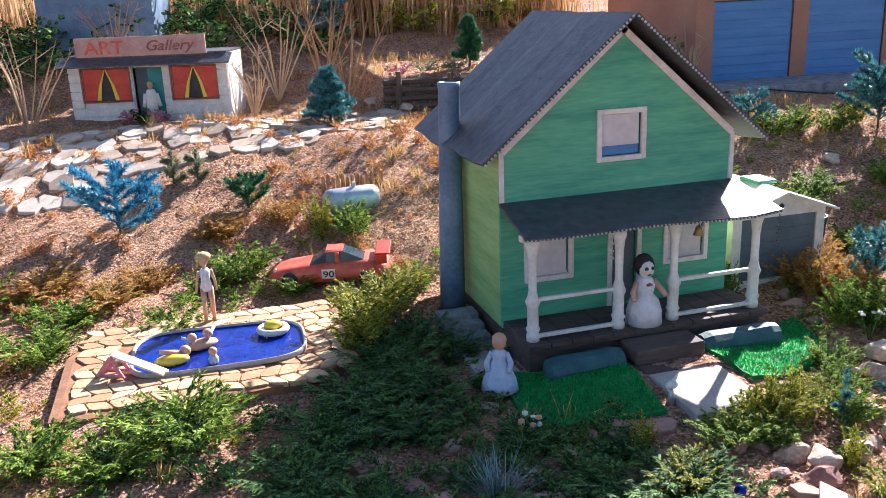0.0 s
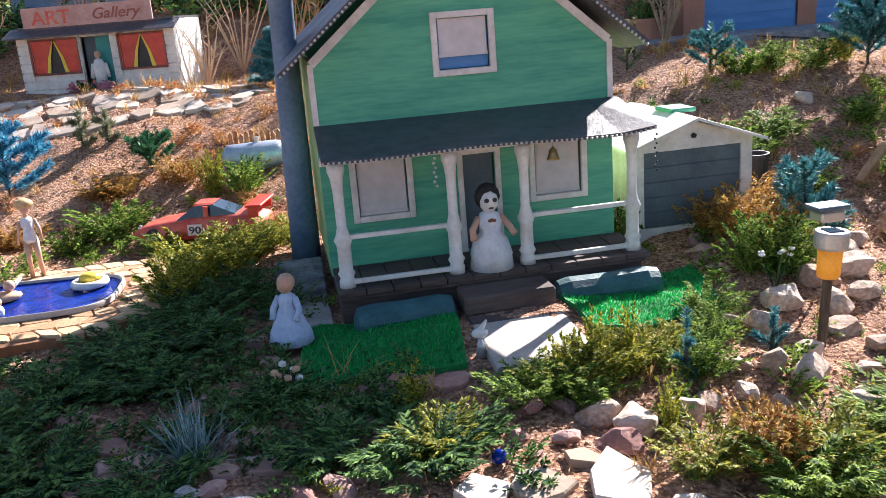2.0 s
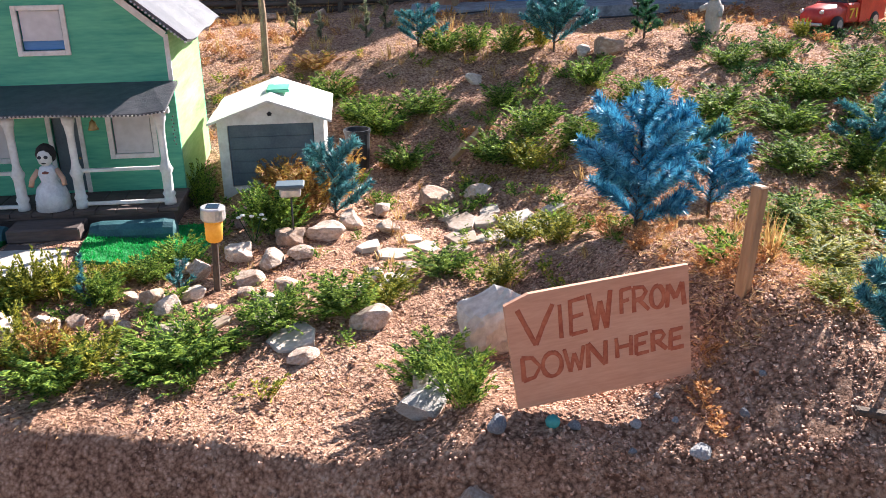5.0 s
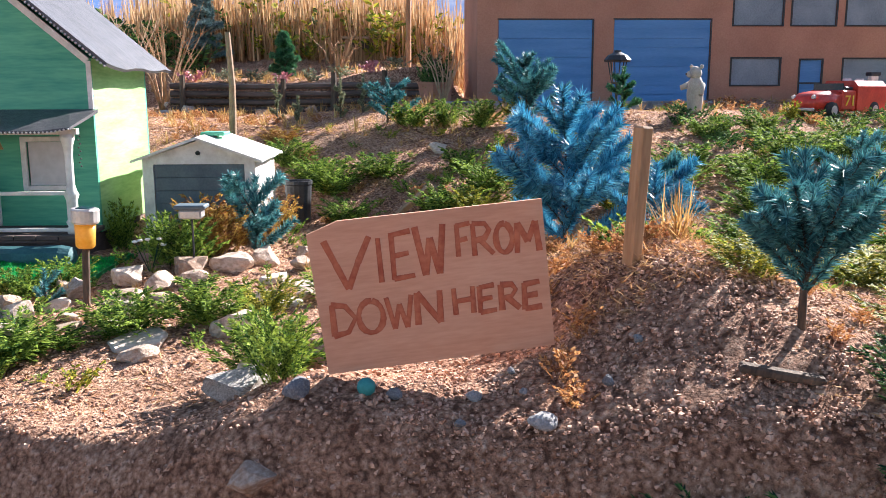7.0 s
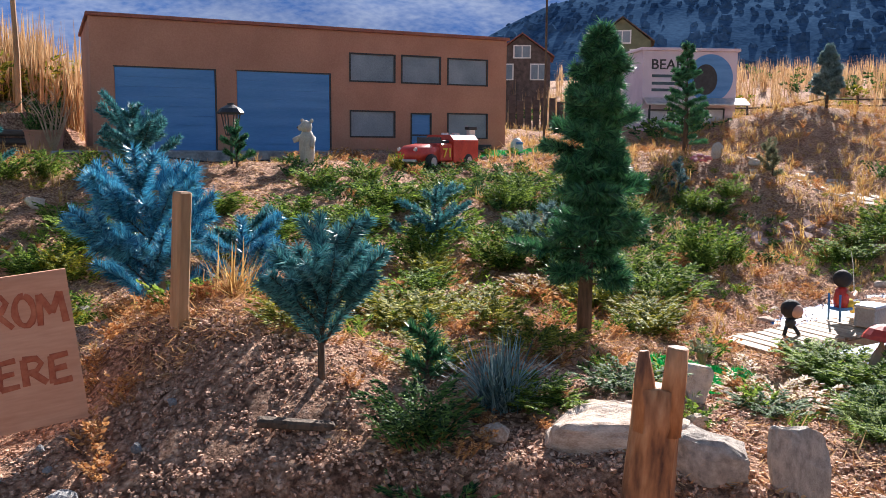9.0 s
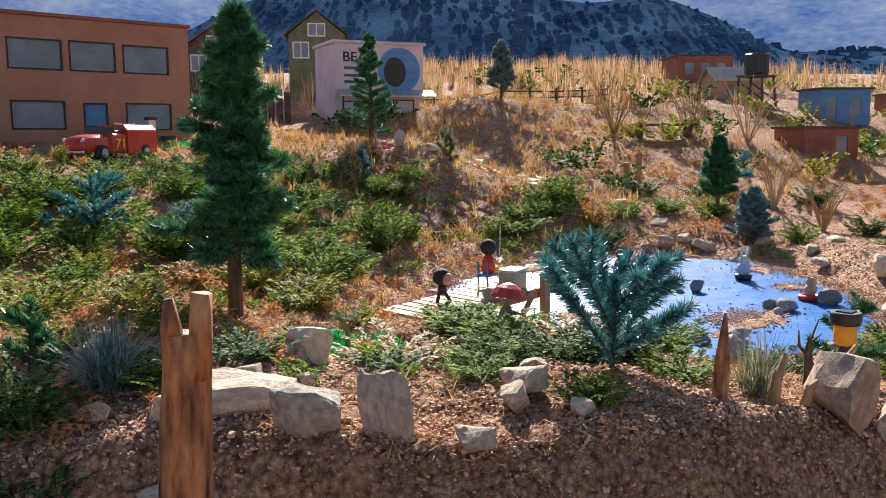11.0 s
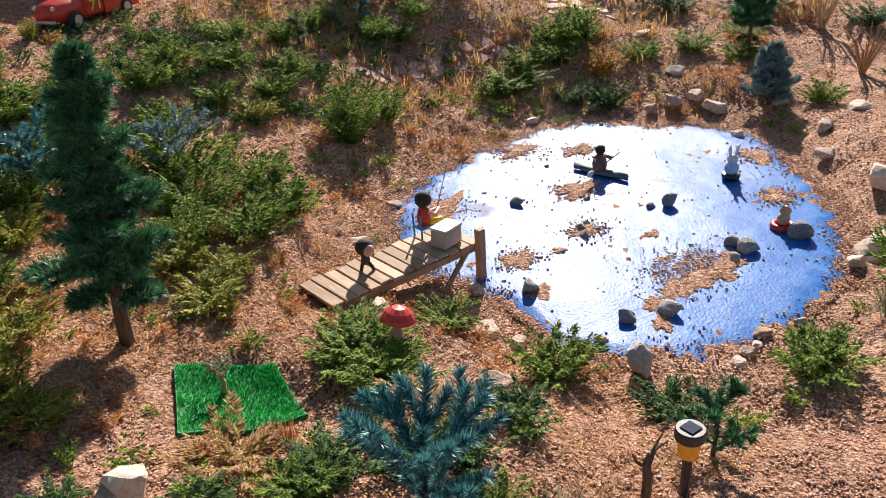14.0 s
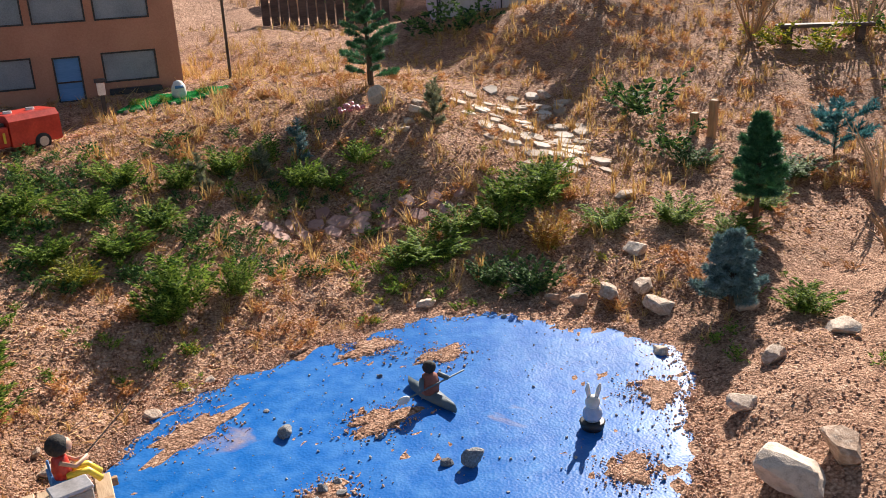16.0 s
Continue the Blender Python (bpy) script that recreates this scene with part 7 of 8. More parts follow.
bm.free()
me.materials.append(M_BARK)
thing("plank", "weathered wood piece half buried in the bank", "plank", pose(3.95, 0.72, at(3.95, 0.72) + 0.012, 4, 8, -12), data=me)


def forked_stump():
    """A split orange-brown post with peeling bark, its top broken into two prongs."""
    rings = []
    for z, r in ((-0.75, 0.034), (-0.45, 0.032), (-0.25, 0.031), (-0.12, 0.0285), (-0.05, 0.028), (-0.012, 0.0285)):
        c = Vector((0.004 * math.sin(7 * z), 0.003 * math.cos(9 * z), z))
        rings.append([tuple(c + Vector((r * (1 + 0.10 * math.sin(3 * a + 4 * z) + 0.05 * math.sin(7 * a)) * math.cos(a), 0.72 * r * (1 + 0.08 * math.sin(2 * a)) * math.sin(a), 0))) for a in np.linspace(0, 2 * math.pi, 25)[:-1]])
    bm = loft(rings)
    tube(bm, [(-0.014, 0, -0.06), (-0.018, 0.0, -0.005), (-0.022, 0.002, 0.026)], [0.016, 0.0135, 0.007], 9)
    tube(bm, [(0.013, 0, -0.06), (0.016, 0.0, -0.005), (0.018, -0.002, 0.032)], [0.017, 0.015, 0.0125], 9)
    for v in bm.verts:
        q = v.co.copy()
        v.co += Vector((noise.noise(Vector((q.x * 50, q.y * 50, q.z * 20))), noise.noise(Vector((q.x * 50 + 9, q.y * 50, q.z * 20))), 0.5 * noise.noise(q * 90))) * 0.005
    me = bpy.data.meshes.new("driftwood")
    bm.to_mesh(me)
    bm.free()
    me.materials.append(M_DRIFT)
    me.polygons.foreach_set("use_smooth", [True] * len(me.polygons))
    thing("driftwood_post", "forked orange-brown driftwood post on the bank", "driftwood", pose(4.142, -0.038, 0.600, 0, 1.5, -34) @ Matrix.Diagonal((0.92, 0.92, 1, 1)), data=me)


forked_stump()
for lab, x, y, pts, r in (("pointed upright driftwood splinter", 5.25, -0.06, [(0, 0, -0.03), (0.004, 0, 0.08), (0.01, 0, 0.17)], [0.018, 0.015, 0.003]), ("twisted grey driftwood branch", 5.56, -0.34, [(0, 0, -0.05), (0.02, 0.0, 0.08), (0.04, -0.02, 0.15), (0.09, -0.03, 0.21)], [0.018, 0.013, 0.012, 0.006]),
                          ("twisted driftwood twig on the bank", 5.39, -0.16, [(0, 0, -0.03), (0.02, -0.01, 0.04), (0.06, -0.04, 0.07), (0.11, -0.06, 0.12)], [0.012, 0.010, 0.009, 0.004]), ("short driftwood stub on the bank", 5.37, -0.11, [(0, 0, -0.03), (0.02, 0, 0.05), (0.05, 0, 0.09)], [0.014, 0.011, 0.006])):
    bm = bmesh.new()
    tube(bm, pts, r, 8)
    me = bpy.data.meshes.new("driftwood")
    bm.to_mesh(me)
    bm.free()
    me.materials.append(M_DRIFT if "splinter" in lab else M_POST)
    thing("driftwood", lab, "driftwood", pose(x, y, at(x, y)), "driftwood on the bank", data=me)
bm = bmesh.new()
tube(bm, [(0, 0, -0.03), (0.004, 0, 0.05), (-0.006, 0, 0.10), (0.002, 0.0, 0.13)], [0.013, 0.012, 0.010, 0.004], 7)
for dx, dz in ((-0.06, 0.16), (0.05, 0.17), (0.07, 0.13)):
    tube(bm, [(0, 0, 0.085), (dx * 0.5, 0.01, 0.115), (dx, 0, dz)], [0.006, 0.004, 0.0015], 5)
me = bpy.data.meshes.new("stub")
bm.to_mesh(me)
bm.free()
me.materials.append(M_BARK)
thing("dead_shrub", "bare dark forked twig stub", "dead shrub", pose(5.72, -0.03, at(5.72, -0.03)), data=me)
ob = one_mesh("glass_ball", "small turquoise painted ball below the board", "ornament", pose(3.25, 0.90, at(3.25, 0.90) + 0.014), [(ball(0.018, (0, 0, 0)), M_TEAL)])
one_mesh("glass_ball", "small blue glass ball among the stones", "ornament", pose(1.335, 1.76, at(1.335, 1.76) + 0.018), [(ball(0.017, (0, 0, 0)), M_POOLBLUE)])
one_mesh("figurine", "small white bird figurine beside the walk", "figurine", pose(1.42, 2.26, at(1.42, 2.26)), [(lathe([(0.016, 0), (0.010, 0.03), (0.006, 0.05)], 8), M_STEEL), (ball(0.018, (0, 0, 0.065), (1.3, 0.8, 0.8)), M_WHITE), (rods(([(0.0, 0, 0.07), (0.02, 0, 0.10)], [0.01, 0.003])), M_WHITE)])
fl = thing("flower_clump", "orange flower cluster in the shaded bed", "flowers", pose(0.91, 2.24, at(0.91, 2.24)))
for k in range(7):
    part("blossom", ball(0.012, (0.03 * math.cos(k * 2.4), 0.02 * math.sin(k * 2.4), 0.05 + 0.006 * k), (1, 1, 0.8), 1), M_TAN if k % 3 else M_WHITE, fl)
part("stem", rods(*[([(0, 0, -0.01), (0.03 * math.cos(k * 2.4), 0.02 * math.sin(k * 2.4), 0.05 + 0.006 * k)], 0.0015) for k in range(7)]), M_LEAF_DK, fl)
fl = thing("flower_clump", "small white flowers in the front bed", "flowers", pose(2.40, 2.46, at(2.40, 2.46)))
for k in range(6):
    part("blossom", ball(0.010, (0.05 * math.cos(k * 2.4), 0.03 * math.sin(k * 2.4), 0.10 + 0.012 * (k % 3)), (1.2, 1, 0.6), 1), M_WHITE, fl)
part("stem", rods(*[([(0, 0, -0.01), (0.05 * math.cos(k * 2.4), 0.03 * math.sin(k * 2.4), 0.10 + 0.012 * (k % 3))], 0.0015) for k in range(6)]), M_LEAF_DK, fl)


# ---- dock and pond figures ----
one_mesh("doll", "dark-haired toy doll in dark clothes on the dock", "doll", pose(5.875, 1.407, 0.182, 0, 0, -40), [(ball(0.036, (0, 0, 0.092), (1, 0.95, 0.95)), M_HAIRD), (ball(0.026, (0.016, -0.016, 0.088), (0.9, 0.9, 0.95)), M_SKIN), (lathe([(0.014, 0.028), (0.018, 0.045), (0.012, 0.066)], 10), M_BLACK), (rods(([(-0.01, 0, 0.035), (-0.018, -0.006, 0.0)], 0.007), ([(0.01, 0, 0.035), (0.03, -0.006, 0.004)], 0.007), ([(0.014, 0, 0.06), (0.034, -0.012, 0.07)], 0.005)), M_BLACK)])
one_mesh("doll", "seated dark-haired doll in a red top fishing", "doll", pose(6.195, 1.475, 0.195, 0, 0, 0), [(ball(0.034, (0, 0, 0.155)), M_HAIRD), (ball(0.026, (0.016, 0.004, 0.15)), M_SKIN), (lathe([(0.024, 0.05), (0.028, 0.075), (0.022, 0.115), (0.01, 0.128)], 10), M_RED), (rods(([(0.01, -0.02, 0.06), (0.07, -0.015, 0.06), (0.10, -0.01, 0.02)], 0.011), ([(0.01, 0.02, 0.06), (0.07, 0.02, 0.062), (0.10, 0.03, 0.02)], 0.011)), M_YELLOW), (rods(([(0.0, -0.026, 0.11), (0.04, -0.02, 0.085), (0.075, 0, 0.10)], 0.007), ([(0.0, 0.026, 0.11), (0.04, 0.02, 0.085), (0.075, 0, 0.10)], 0.007)), M_SKIN), (rods(([(-0.03, -0.025, 0.0), (-0.035, -0.025, 0.10)], 0.004), ([(-0.03, 0.025, 0.0), (-0.035, 0.025, 0.10)], 0.004)), M_BLUEDOOR), (boxes(((-0.035, -0.028, 0.04), (0.03, 0.028, 0.05))), M_BLUEDOOR)])
bm = bmesh.new()
tube(bm, [(6.26, 1.475, 0.295), (6.42, 1.62, 0.37), (6.56, 1.75, 0.40)], [0.0028, 0.002, 0.001], 5)
me = bpy.data.meshes.new("fishing_rod")
bm.to_mesh(me)
bm.free()
me.materials.append(M_BARK)
thing("fishing_rod", "thin brown toy fishing rod over the tarp", "fishing rod", data=me)
cb = thing("cooler_box", "pale grey toy cooler box on the dock", "box", pose(6.215, 1.362, 0.196, 0, 0, 15))
part("body", boxes(((-0.052, -0.036, 0), (0.052, 0.036, 0.066)), bevel=0.003), M_CONC, cb)
part("lid", boxes(((-0.055, -0.039, 0.0665), (0.055, 0.039, 0.078)), bevel=0.003), M_STEEL, cb)
one_mesh("kayak_figure", "toy figure paddling a grey kayak", "toy", pose(7.47, 1.73, 0.042, 0, 0, -78) @ Matrix.Diagonal((1.15, 1.25, 1.2, 1)), [(loft([[(x, -w, 0.012), (x, 0, 0.0), (x, w, 0.012), (x, 0, 0.03)] for x, w in ((-0.13, 0.004), (-0.08, 0.025), (0, 0.034), (0.08, 0.025), (0.14, 0.004))]), M_GDOOR), (lathe([(0.028, 0.02), (0.032, 0.05), (0.024, 0.08), (0.012, 0.09)], 10), M_BRICKRED), (ball(0.022, (0, 0, 0.108)), M_HAIRD), (rods(([(0.03, -0.11, 0.045), (0.03, 0.11, 0.07)], 0.003), ([(0, -0.03, 0.075), (0.03, -0.05, 0.055)], 0.008), ([(0, 0.03, 0.075), (0.03, 0.05, 0.062)], 0.008)), M_GDOOR), (ball(0.02, (0.03, -0.115, 0.045), (0.3, 1.2, 0.7)), M_WHITE)])
one_mesh("rabbit_figure", "white rabbit figurine in a dark tub on the tarp", "figurine", pose(7.885, 1.255, 0.042, 0, 0, -30), [(lathe([(0.040, 0), (0.046, 0.025), (0.040, 0.028)], 14), M_BLACK), (ball(0.036, (0, 0, 0.055), (1, 0.9, 1.05)), M_BLUECLOTH), (ball(0.027, (0, 0, 0.10)), M_WHITE), (rods(([(-0.012, 0, 0.115), (-0.018, 0, 0.15), (-0.016, 0, 0.172)], [0.007, 0.009, 0.004]), ([(0.012, 0, 0.115), (0.020, 0, 0.15), (0.026, 0, 0.172)], [0.007, 0.009, 0.004])), M_WHITE)])
one_mesh("bear_figure", "tan animal figurine in a red float ring", "figurine", pose(7.55, 0.76, 0.042), [(loft([[(math.cos(a) * (0.040 + 0.014 * math.cos(b)), math.sin(a) * (0.040 + 0.014 * math.cos(b)), 0.016 + 0.015 * math.sin(b)) for b in np.linspace(0, 6.283, 9)[:-1]] for a in np.linspace(0, 6.283, 19)], False), M_RED), (ball(0.030, (0, 0, 0.05), (1, 0.9, 1.0)), M_TAN), (ball(0.024, (0.0, -0.004, 0.088)), M_TAN), (ball(0.008, (-0.016, 0, 0.11), sub=1), M_TAN), (ball(0.008, (0.016, 0, 0.11), sub=1), M_TAN)])
um = thing("toy_umbrella", "small red toy parasol with a tan stem", "parasol", pose(5.62, 0.865, at(5.62, 0.865), 0, 10, 0))
part("canopy", lathe([(0.055, 0.13), (0.052, 0.142), (0.040, 0.160), (0.022, 0.172), (0.003, 0.177)], 12), M_RED, um)
part("figure_body", lathe([(0.02, 0), (0.026, 0.05), (0.02, 0.09), (0.01, 0.11), (0.004, 0.13)], 10), M_TAN, um)
bm = rods(([(0, 0, -0.02), (0.006, 0, 0.05), (-0.012, 0, 0.10)], [0.010, 0.008, 0.006]), ([(0, 0, 0.06), (0.03, 0.01, 0.10)], [0.006, 0.003]), ([(-0.008, 0, 0.08), (-0.035, 0, 0.13)], [0.006, 0.003]))
bo = thing("bonsai", "small bare bonsai-like trunk on the turf", "dead shrub", pose(5.12, 0.99, at(5.12, 0.99)))
part("trunk", bm, M_POST, bo)
part_of("foliage", tri_mesh("foliage", frond_tris(np.random.default_rng(3), 0.06, 0.03, 12, 14, 0.016) + np.array([0, 0, 0.09]), M_SAGE), bo)
lawn("ragged bright green plastic turf patch", [(4.93, 0.84), (5.26, 0.76), (5.30, 1.02), (5.05, 1.16)])
lawn("green plastic turf strip at the fire station", [(6.72, 5.50), (7.45, 5.40), (7.55, 5.66), (7.0, 5.82)])


# ---- terrace things ----
def fire_truck():
    m = pose(5.99, 4.66, at(5.99, 4.66) + 0.002, 0, 0, 32) @ Matrix.Diagonal((1.2, 1.2, 1.15, 1))
    t = thing("toy_fire_truck", "red toy fire truck with yellow number", "toy truck", m)
    hood = [(-0.30, 0.055, 0.05, 0.115), (-0.26, 0.075, 0.045, 0.135), (-0.16, 0.085, 0.045, 0.145), (-0.10, 0.09, 0.045, 0.148)]
    part("hood", loft([[(x, -w, z0), (x, -w, z1 * 0.85), (x, -w * 0.6, z1), (x, w * 0.6, z1), (x, w, z1 * 0.85), (x, w, z0)] for x, w, z0, z1 in hood]), M_RED, t, "rounded red hood", True)
    part("cab", boxes(((-0.10, -0.095, 0.045), (0.02, 0.095, 0.15)), bevel=0.008), M_RED, t)
    part("windscreen", boxes(((-0.085, -0.08, 0.1505), (-0.075, 0.08, 0.185))), M_GLASSDK, t)
    part("seat", boxes(((-0.06, -0.08, 0.1505), (0.01, 0.08, 0.168)), bevel=0.004), M_BLACK, t)
    tk = [(0.022, 0.045), (0.03, 0.04), (0.28, 0.04), (0.29, 0.045)]
    part("tank_body", loft([[(x, -0.10, z), (x, -0.10, 0.17), (x, -0.075, 0.20), (x, 0.075, 0.20), (x, 0.10, 0.17), (x, 0.10, z)] for x, z in tk]), M_RED, t, "red tank body")
    for x in (0.08, 0.2):
        part("hatch", lathe([(0.022, 0.2005), (0.020, 0.212)], 12, m=pose(x, 0, 0)), M_STEEL, t)
    for x in (-0.19, 0.18):
        for s in (-1, 1):
            w = part("wheel", lathe([(0.02, -0.016), (0.042, -0.014), (0.045, 0), (0.042, 0.014), (0.02, 0.016)], 18), M_RUBBER, t, smooth=True)
            w.matrix_basis = pose(x, s * 0.092, 0.045, 90)
            part("rim", lathe([(0.026, -0.018), (0.022, -0.014), (0.022, 0.014), (0.026, 0.018)], 14), M_STEEL, w)
    for s in (-1, 1):
        part("headlight", lathe([(0.012, 0), (0.010, 0.01)], 10, m=pose(-0.285, s * 0.055, 0.115, 0, -90)), M_STEEL, t)
    lettering("number", "71", 0.075, M_YELLOW, t, pose(-0.085, -0.0975, 0.07), width=0.075)
    part("bumper", boxes(((-0.325, -0.075, 0.045), (-0.305, 0.075, 0.06)), bevel=0.003), M_STEEL, t)


fire_truck()
one_mesh("bear_statue", "pale standing bear statue on the terrace", "statue", pose(4.96, 4.24, at(4.96, 4.24), 0, 0, -40) @ Matrix.Diagonal((0.85, 0.85, 0.95, 1)), [(lathe([(0.045, 0), (0.05, 0.05), (0.055, 0.12), (0.048, 0.18), (0.03, 0.215)], 14), M_CONC), (ball(0.045, (0, -0.01, 0.235), (0.95, 1, 0.9)), M_CONC), (ball(0.020, (-0.03, -0.04, 0.228)), M_CONC), (ball(0.013, (-0.035, 0.005, 0.272)), M_CONC), (ball(0.013, (0.035, 0.005, 0.272)), M_CONC), (rods(([(-0.04, 0, 0.17), (-0.09, -0.03, 0.15)], [0.022, 0.016]), ([(0.045, 0, 0.17), (0.055, -0.04, 0.11)], [0.022, 0.016])), M_CONC), (ball(0.007, (-0.045, -0.054, 0.23), sub=1), M_BLACK)])
one_mesh("figurine", "small round white figurine on the turf", "figurine", pose(7.18, 5.66, at(7.18, 5.66)), [(lathe([(0.045, 0), (0.055, 0.04), (0.05, 0.09), (0.03, 0.125), (0.005, 0.135)], 14), M_WHITE), (boxes(((-0.03, -0.056, 0.08), (0.03, -0.04, 0.10))), M_BLUEDOOR)])
bm = bmesh.new()
tube(bm, [(0, 0, -0.05), (0.004, 0, 0.7), (0.0, 0, 1.45)], [0.012, 0.011, 0.008], 8)
me = bpy.data.meshes.new("flagpole")
bm.to_mesh(me)
bm.free()
me.materials.append(M_BARK)
thing("flagpole", "thin brown pole beside the fire station", "pole", pose(7.62, 5.95, at(7.62, 5.95)), data=me)
for x, y in ((6.86, 5.6), (7.34, 5.55), (7.05, 5.5)):
    weeds("green", "round green cushion plant on the turf", "cushions on the turf", [(x, y, 0.05, 0.05)])
rocks("tan", "small pale stone edging the turf", "stones edging the turf", [(6.78 + 0.08 * k, 5.47 - 0.009 * k, 0.045) for k in range(10)] + [(7.56, 5.5 + 0.07 * k, 0.045) for k in range(3)], 0.7)
thing("marker_stone", "upright pale square stone among flowers", "stone", pose(8.32, 4.5, at(8.32, 4.5) + 0.06, 8, 0, 15) @ Matrix.Diagonal((0.17, 0.04, 0.17, 1)), data=rock_mesh(91, M_CONC, 2, 0.05))
fl = thing("flower_clump", "pink flower cluster by the marker stone", "flowers", pose(8.1, 4.44, at(8.1, 4.44)))
for k in range(14):
    part("blossom", ball(0.02, (0.09 * math.cos(k * 2.4) * (k / 14) ** 0.5, 0.05 * math.sin(k * 2.4), 0.05 + 0.012 * (k % 4)), (1, 1, 0.8), 1), M_PINK, fl)

# retaining wall of posts and rails below the flower bed
rw = thing("retaining_wall", "old grey timber retaining wall with posts", "retaining wall")
for i in range(6):
    x = 1.55 + i * 0.40
    y = 6.38 - 0.02 * i
    part("post", rods(([(x, y, at(x, y) - 0.05), (x + 0.01, y, at(x, y) + 0.29 + 0.04 * math.sin(i * 3))], [0.026, 0.022])), M_BARK, rw)
for k in range(4):
    z0 = at(2.5, 6.4) + 0.03 + 0.062 * k
    part("rail", rods(([(1.45, 6.43, z0 + 0.01), (2.2, 6.41, z0), (3.0, 6.39, z0 + 0.012), (3.68, 6.36, z0)], [0.026, 0.024, 0.026, 0.024])), M_DKWOOD, rw)
for i in range(9):
    fl = thing("flower_clump", "dry pinkish flower clump above the timber wall", "flowers", pose(1.6 + 0.24 * i, 6.56 + 0.05 * (i % 3), at(1.6 + 0.24 * i, 6.56 + 0.05 * (i % 3))), "flowers above the wall")
    g = np.random.default_rng(200 + i)
    part_of("foliage", tri_mesh("foliage", frond_tris(g, 0.10, 0.09, 14, 16, 0.03), M_PINK if i % 3 == 0 else M_SAGE), fl)
cr = thing("sign_crate", "weathered wooden crate with a worn name strip", "crate", pose(3.0, 8.55, at(3.0, 8.55), 0, 0, 3))
part("body", boxes(((-0.30, -0.12, -0.05), (0.30, 0.12, 0.22)), bevel=0.006), M_POST, cr)
part("top_board", boxes(((-0.33, -0.15, 0.221), (0.33, 0.15, 0.245)), bevel=0.004), M_WOOD, cr)
part("lettering_bar", boxes(((-0.24, -0.1225, 0.12), (0.24, -0.1205, 0.18))), M_DKWOOD, cr)
open_tub("planter", "terracotta planter tub beside the fire station", 0.13, 0.15, 3.55, 5.95, M_SALMON, "planter")
weeds("dark", "dark foliage in the terracotta tub", "foliage in tub", [(3.55, 5.95, 0.13, 0.30)])
bm = bmesh.new()
tube(bm, [(0, 0, -0.05), (0.01, 0, 0.6), (-0.01, 0, 1.5)], [0.028, 0.024, 0.018], 8)
me = bpy.data.meshes.new("pole")
bm.to_mesh(me)
bm.free()
me.materials.append(M_POST)
thing("pole", "tall thin bare pole behind the terrace", "pole", pose(3.35, 7.7, at(3.35, 7.7)), data=me)
bm = bmesh.new()
tube(bm, [(0, 0, -0.05), (0.01, 0, 0.35), (-0.005, 0, 0.66)], [0.024, 0.020, 0.016], 8)
me = bpy.data.meshes.new("pole")
bm.to_mesh(me)
bm.free()
me.materials.append(M_WOOD)
thing("pole", "pale weathered pole behind the green house", "pole", pose(2.30, 4.55, at(2.3, 4.55)), data=me)

for i, (x, y) in enumerate(((-0.42, 6.78), (-0.30, 6.74), (-0.18, 6.70))):
    fl = thing("flower_clump", "purple flower clump before the gallery door", "flowers", pose(x, y, at(x, y)), "flowers by the gallery")
    part_of("foliage", tri_mesh("foliage", frond_tris(np.random.default_rng(220 + i), 0.08, 0.09, 14, 18, 0.03), M_PINK if i != 1 else M_LEAF_DK), fl)

thing("paving_slab", "grey concrete apron before the fire station", "slab", data=slab_mesh("paving_slab", [(3.25, 5.45), (5.75, 5.55), (5.75, 6.02), (3.3, 6.02)], max(at(3.5, 5.7), at(4.5, 5.8), at(5.5, 5.8)) + 0.008, 0.08, M_ROCK_G))
bm = bmesh.new()
tube(bm, [(3.4, 5.38, at(3.4, 5.38) + 0.006), (4.0, 5.52, at(4.0, 5.52) + 0.03), (4.6, 5.36, at(4.6, 5.36) + 0.006), (5.3, 5.44, at(5.3, 5.44) + 0.006)], 0.006, 6)
me = bpy.data.meshes.new("cable")
bm.to_mesh(me)
bm.free()
me.materials.append(M_BLACK)
thing("cable", "dark cable lying before the fire station", "cable", data=me)


# ---- far side: small town, reeds, golden bush ----
def hut(name, label, x, y, w, d, h, turn, wall, roof, pitch=0.0, openings=()):
    b = thing(name, label, "building", pose(x, y, at(x, y) - 0.05, 0, 0, turn))
    part("wall", panel(rect(0, -0.1, w, h), [rect(*o) for o in openings], 0.02), wall, b)
    part("wall", boxes(((0, 0.02, -0.1), (0.02, d, h))), wall, b)
    part("wall", boxes(((w - 0.02, 0.02, -0.1), (w, d, h))), wall, b)
    part("wall", boxes(((0.02, d - 0.02, -0.1), (w - 0.02, d, h))), wall, b)
    for o in openings:
        part("window", boxes(((o[0], 0.012, o[1]), (o[2], 0.018, o[3]))), M_PANE, b)
    if pitch:
        for s in (0, 1):
            y0, y1 = (-0.06, d / 2) if s == 0 else (d + 0.06, d / 2)
            part("roof", loft([[(xx, y0, h - 0.02), (xx, y1, h + pitch), (xx, y1, h + pitch + 0.02), (xx, y0, h)] for xx in (-0.06, w / 2, w + 0.06)]), roof, b)
        for xx in (0.0, w - 0.02):
            part("gable", loft([[(xx + k, 0, h), (xx + k, d, h), (xx + k, d / 2, h + pitch - 0.01)] for k in (0, 0.02)]), wall, b)
    else:
        part("roof", boxes(((-0.03, -0.03, h + 0.001), (w + 0.03, d + 0.03, h + 0.03))), roof, b)
    return b


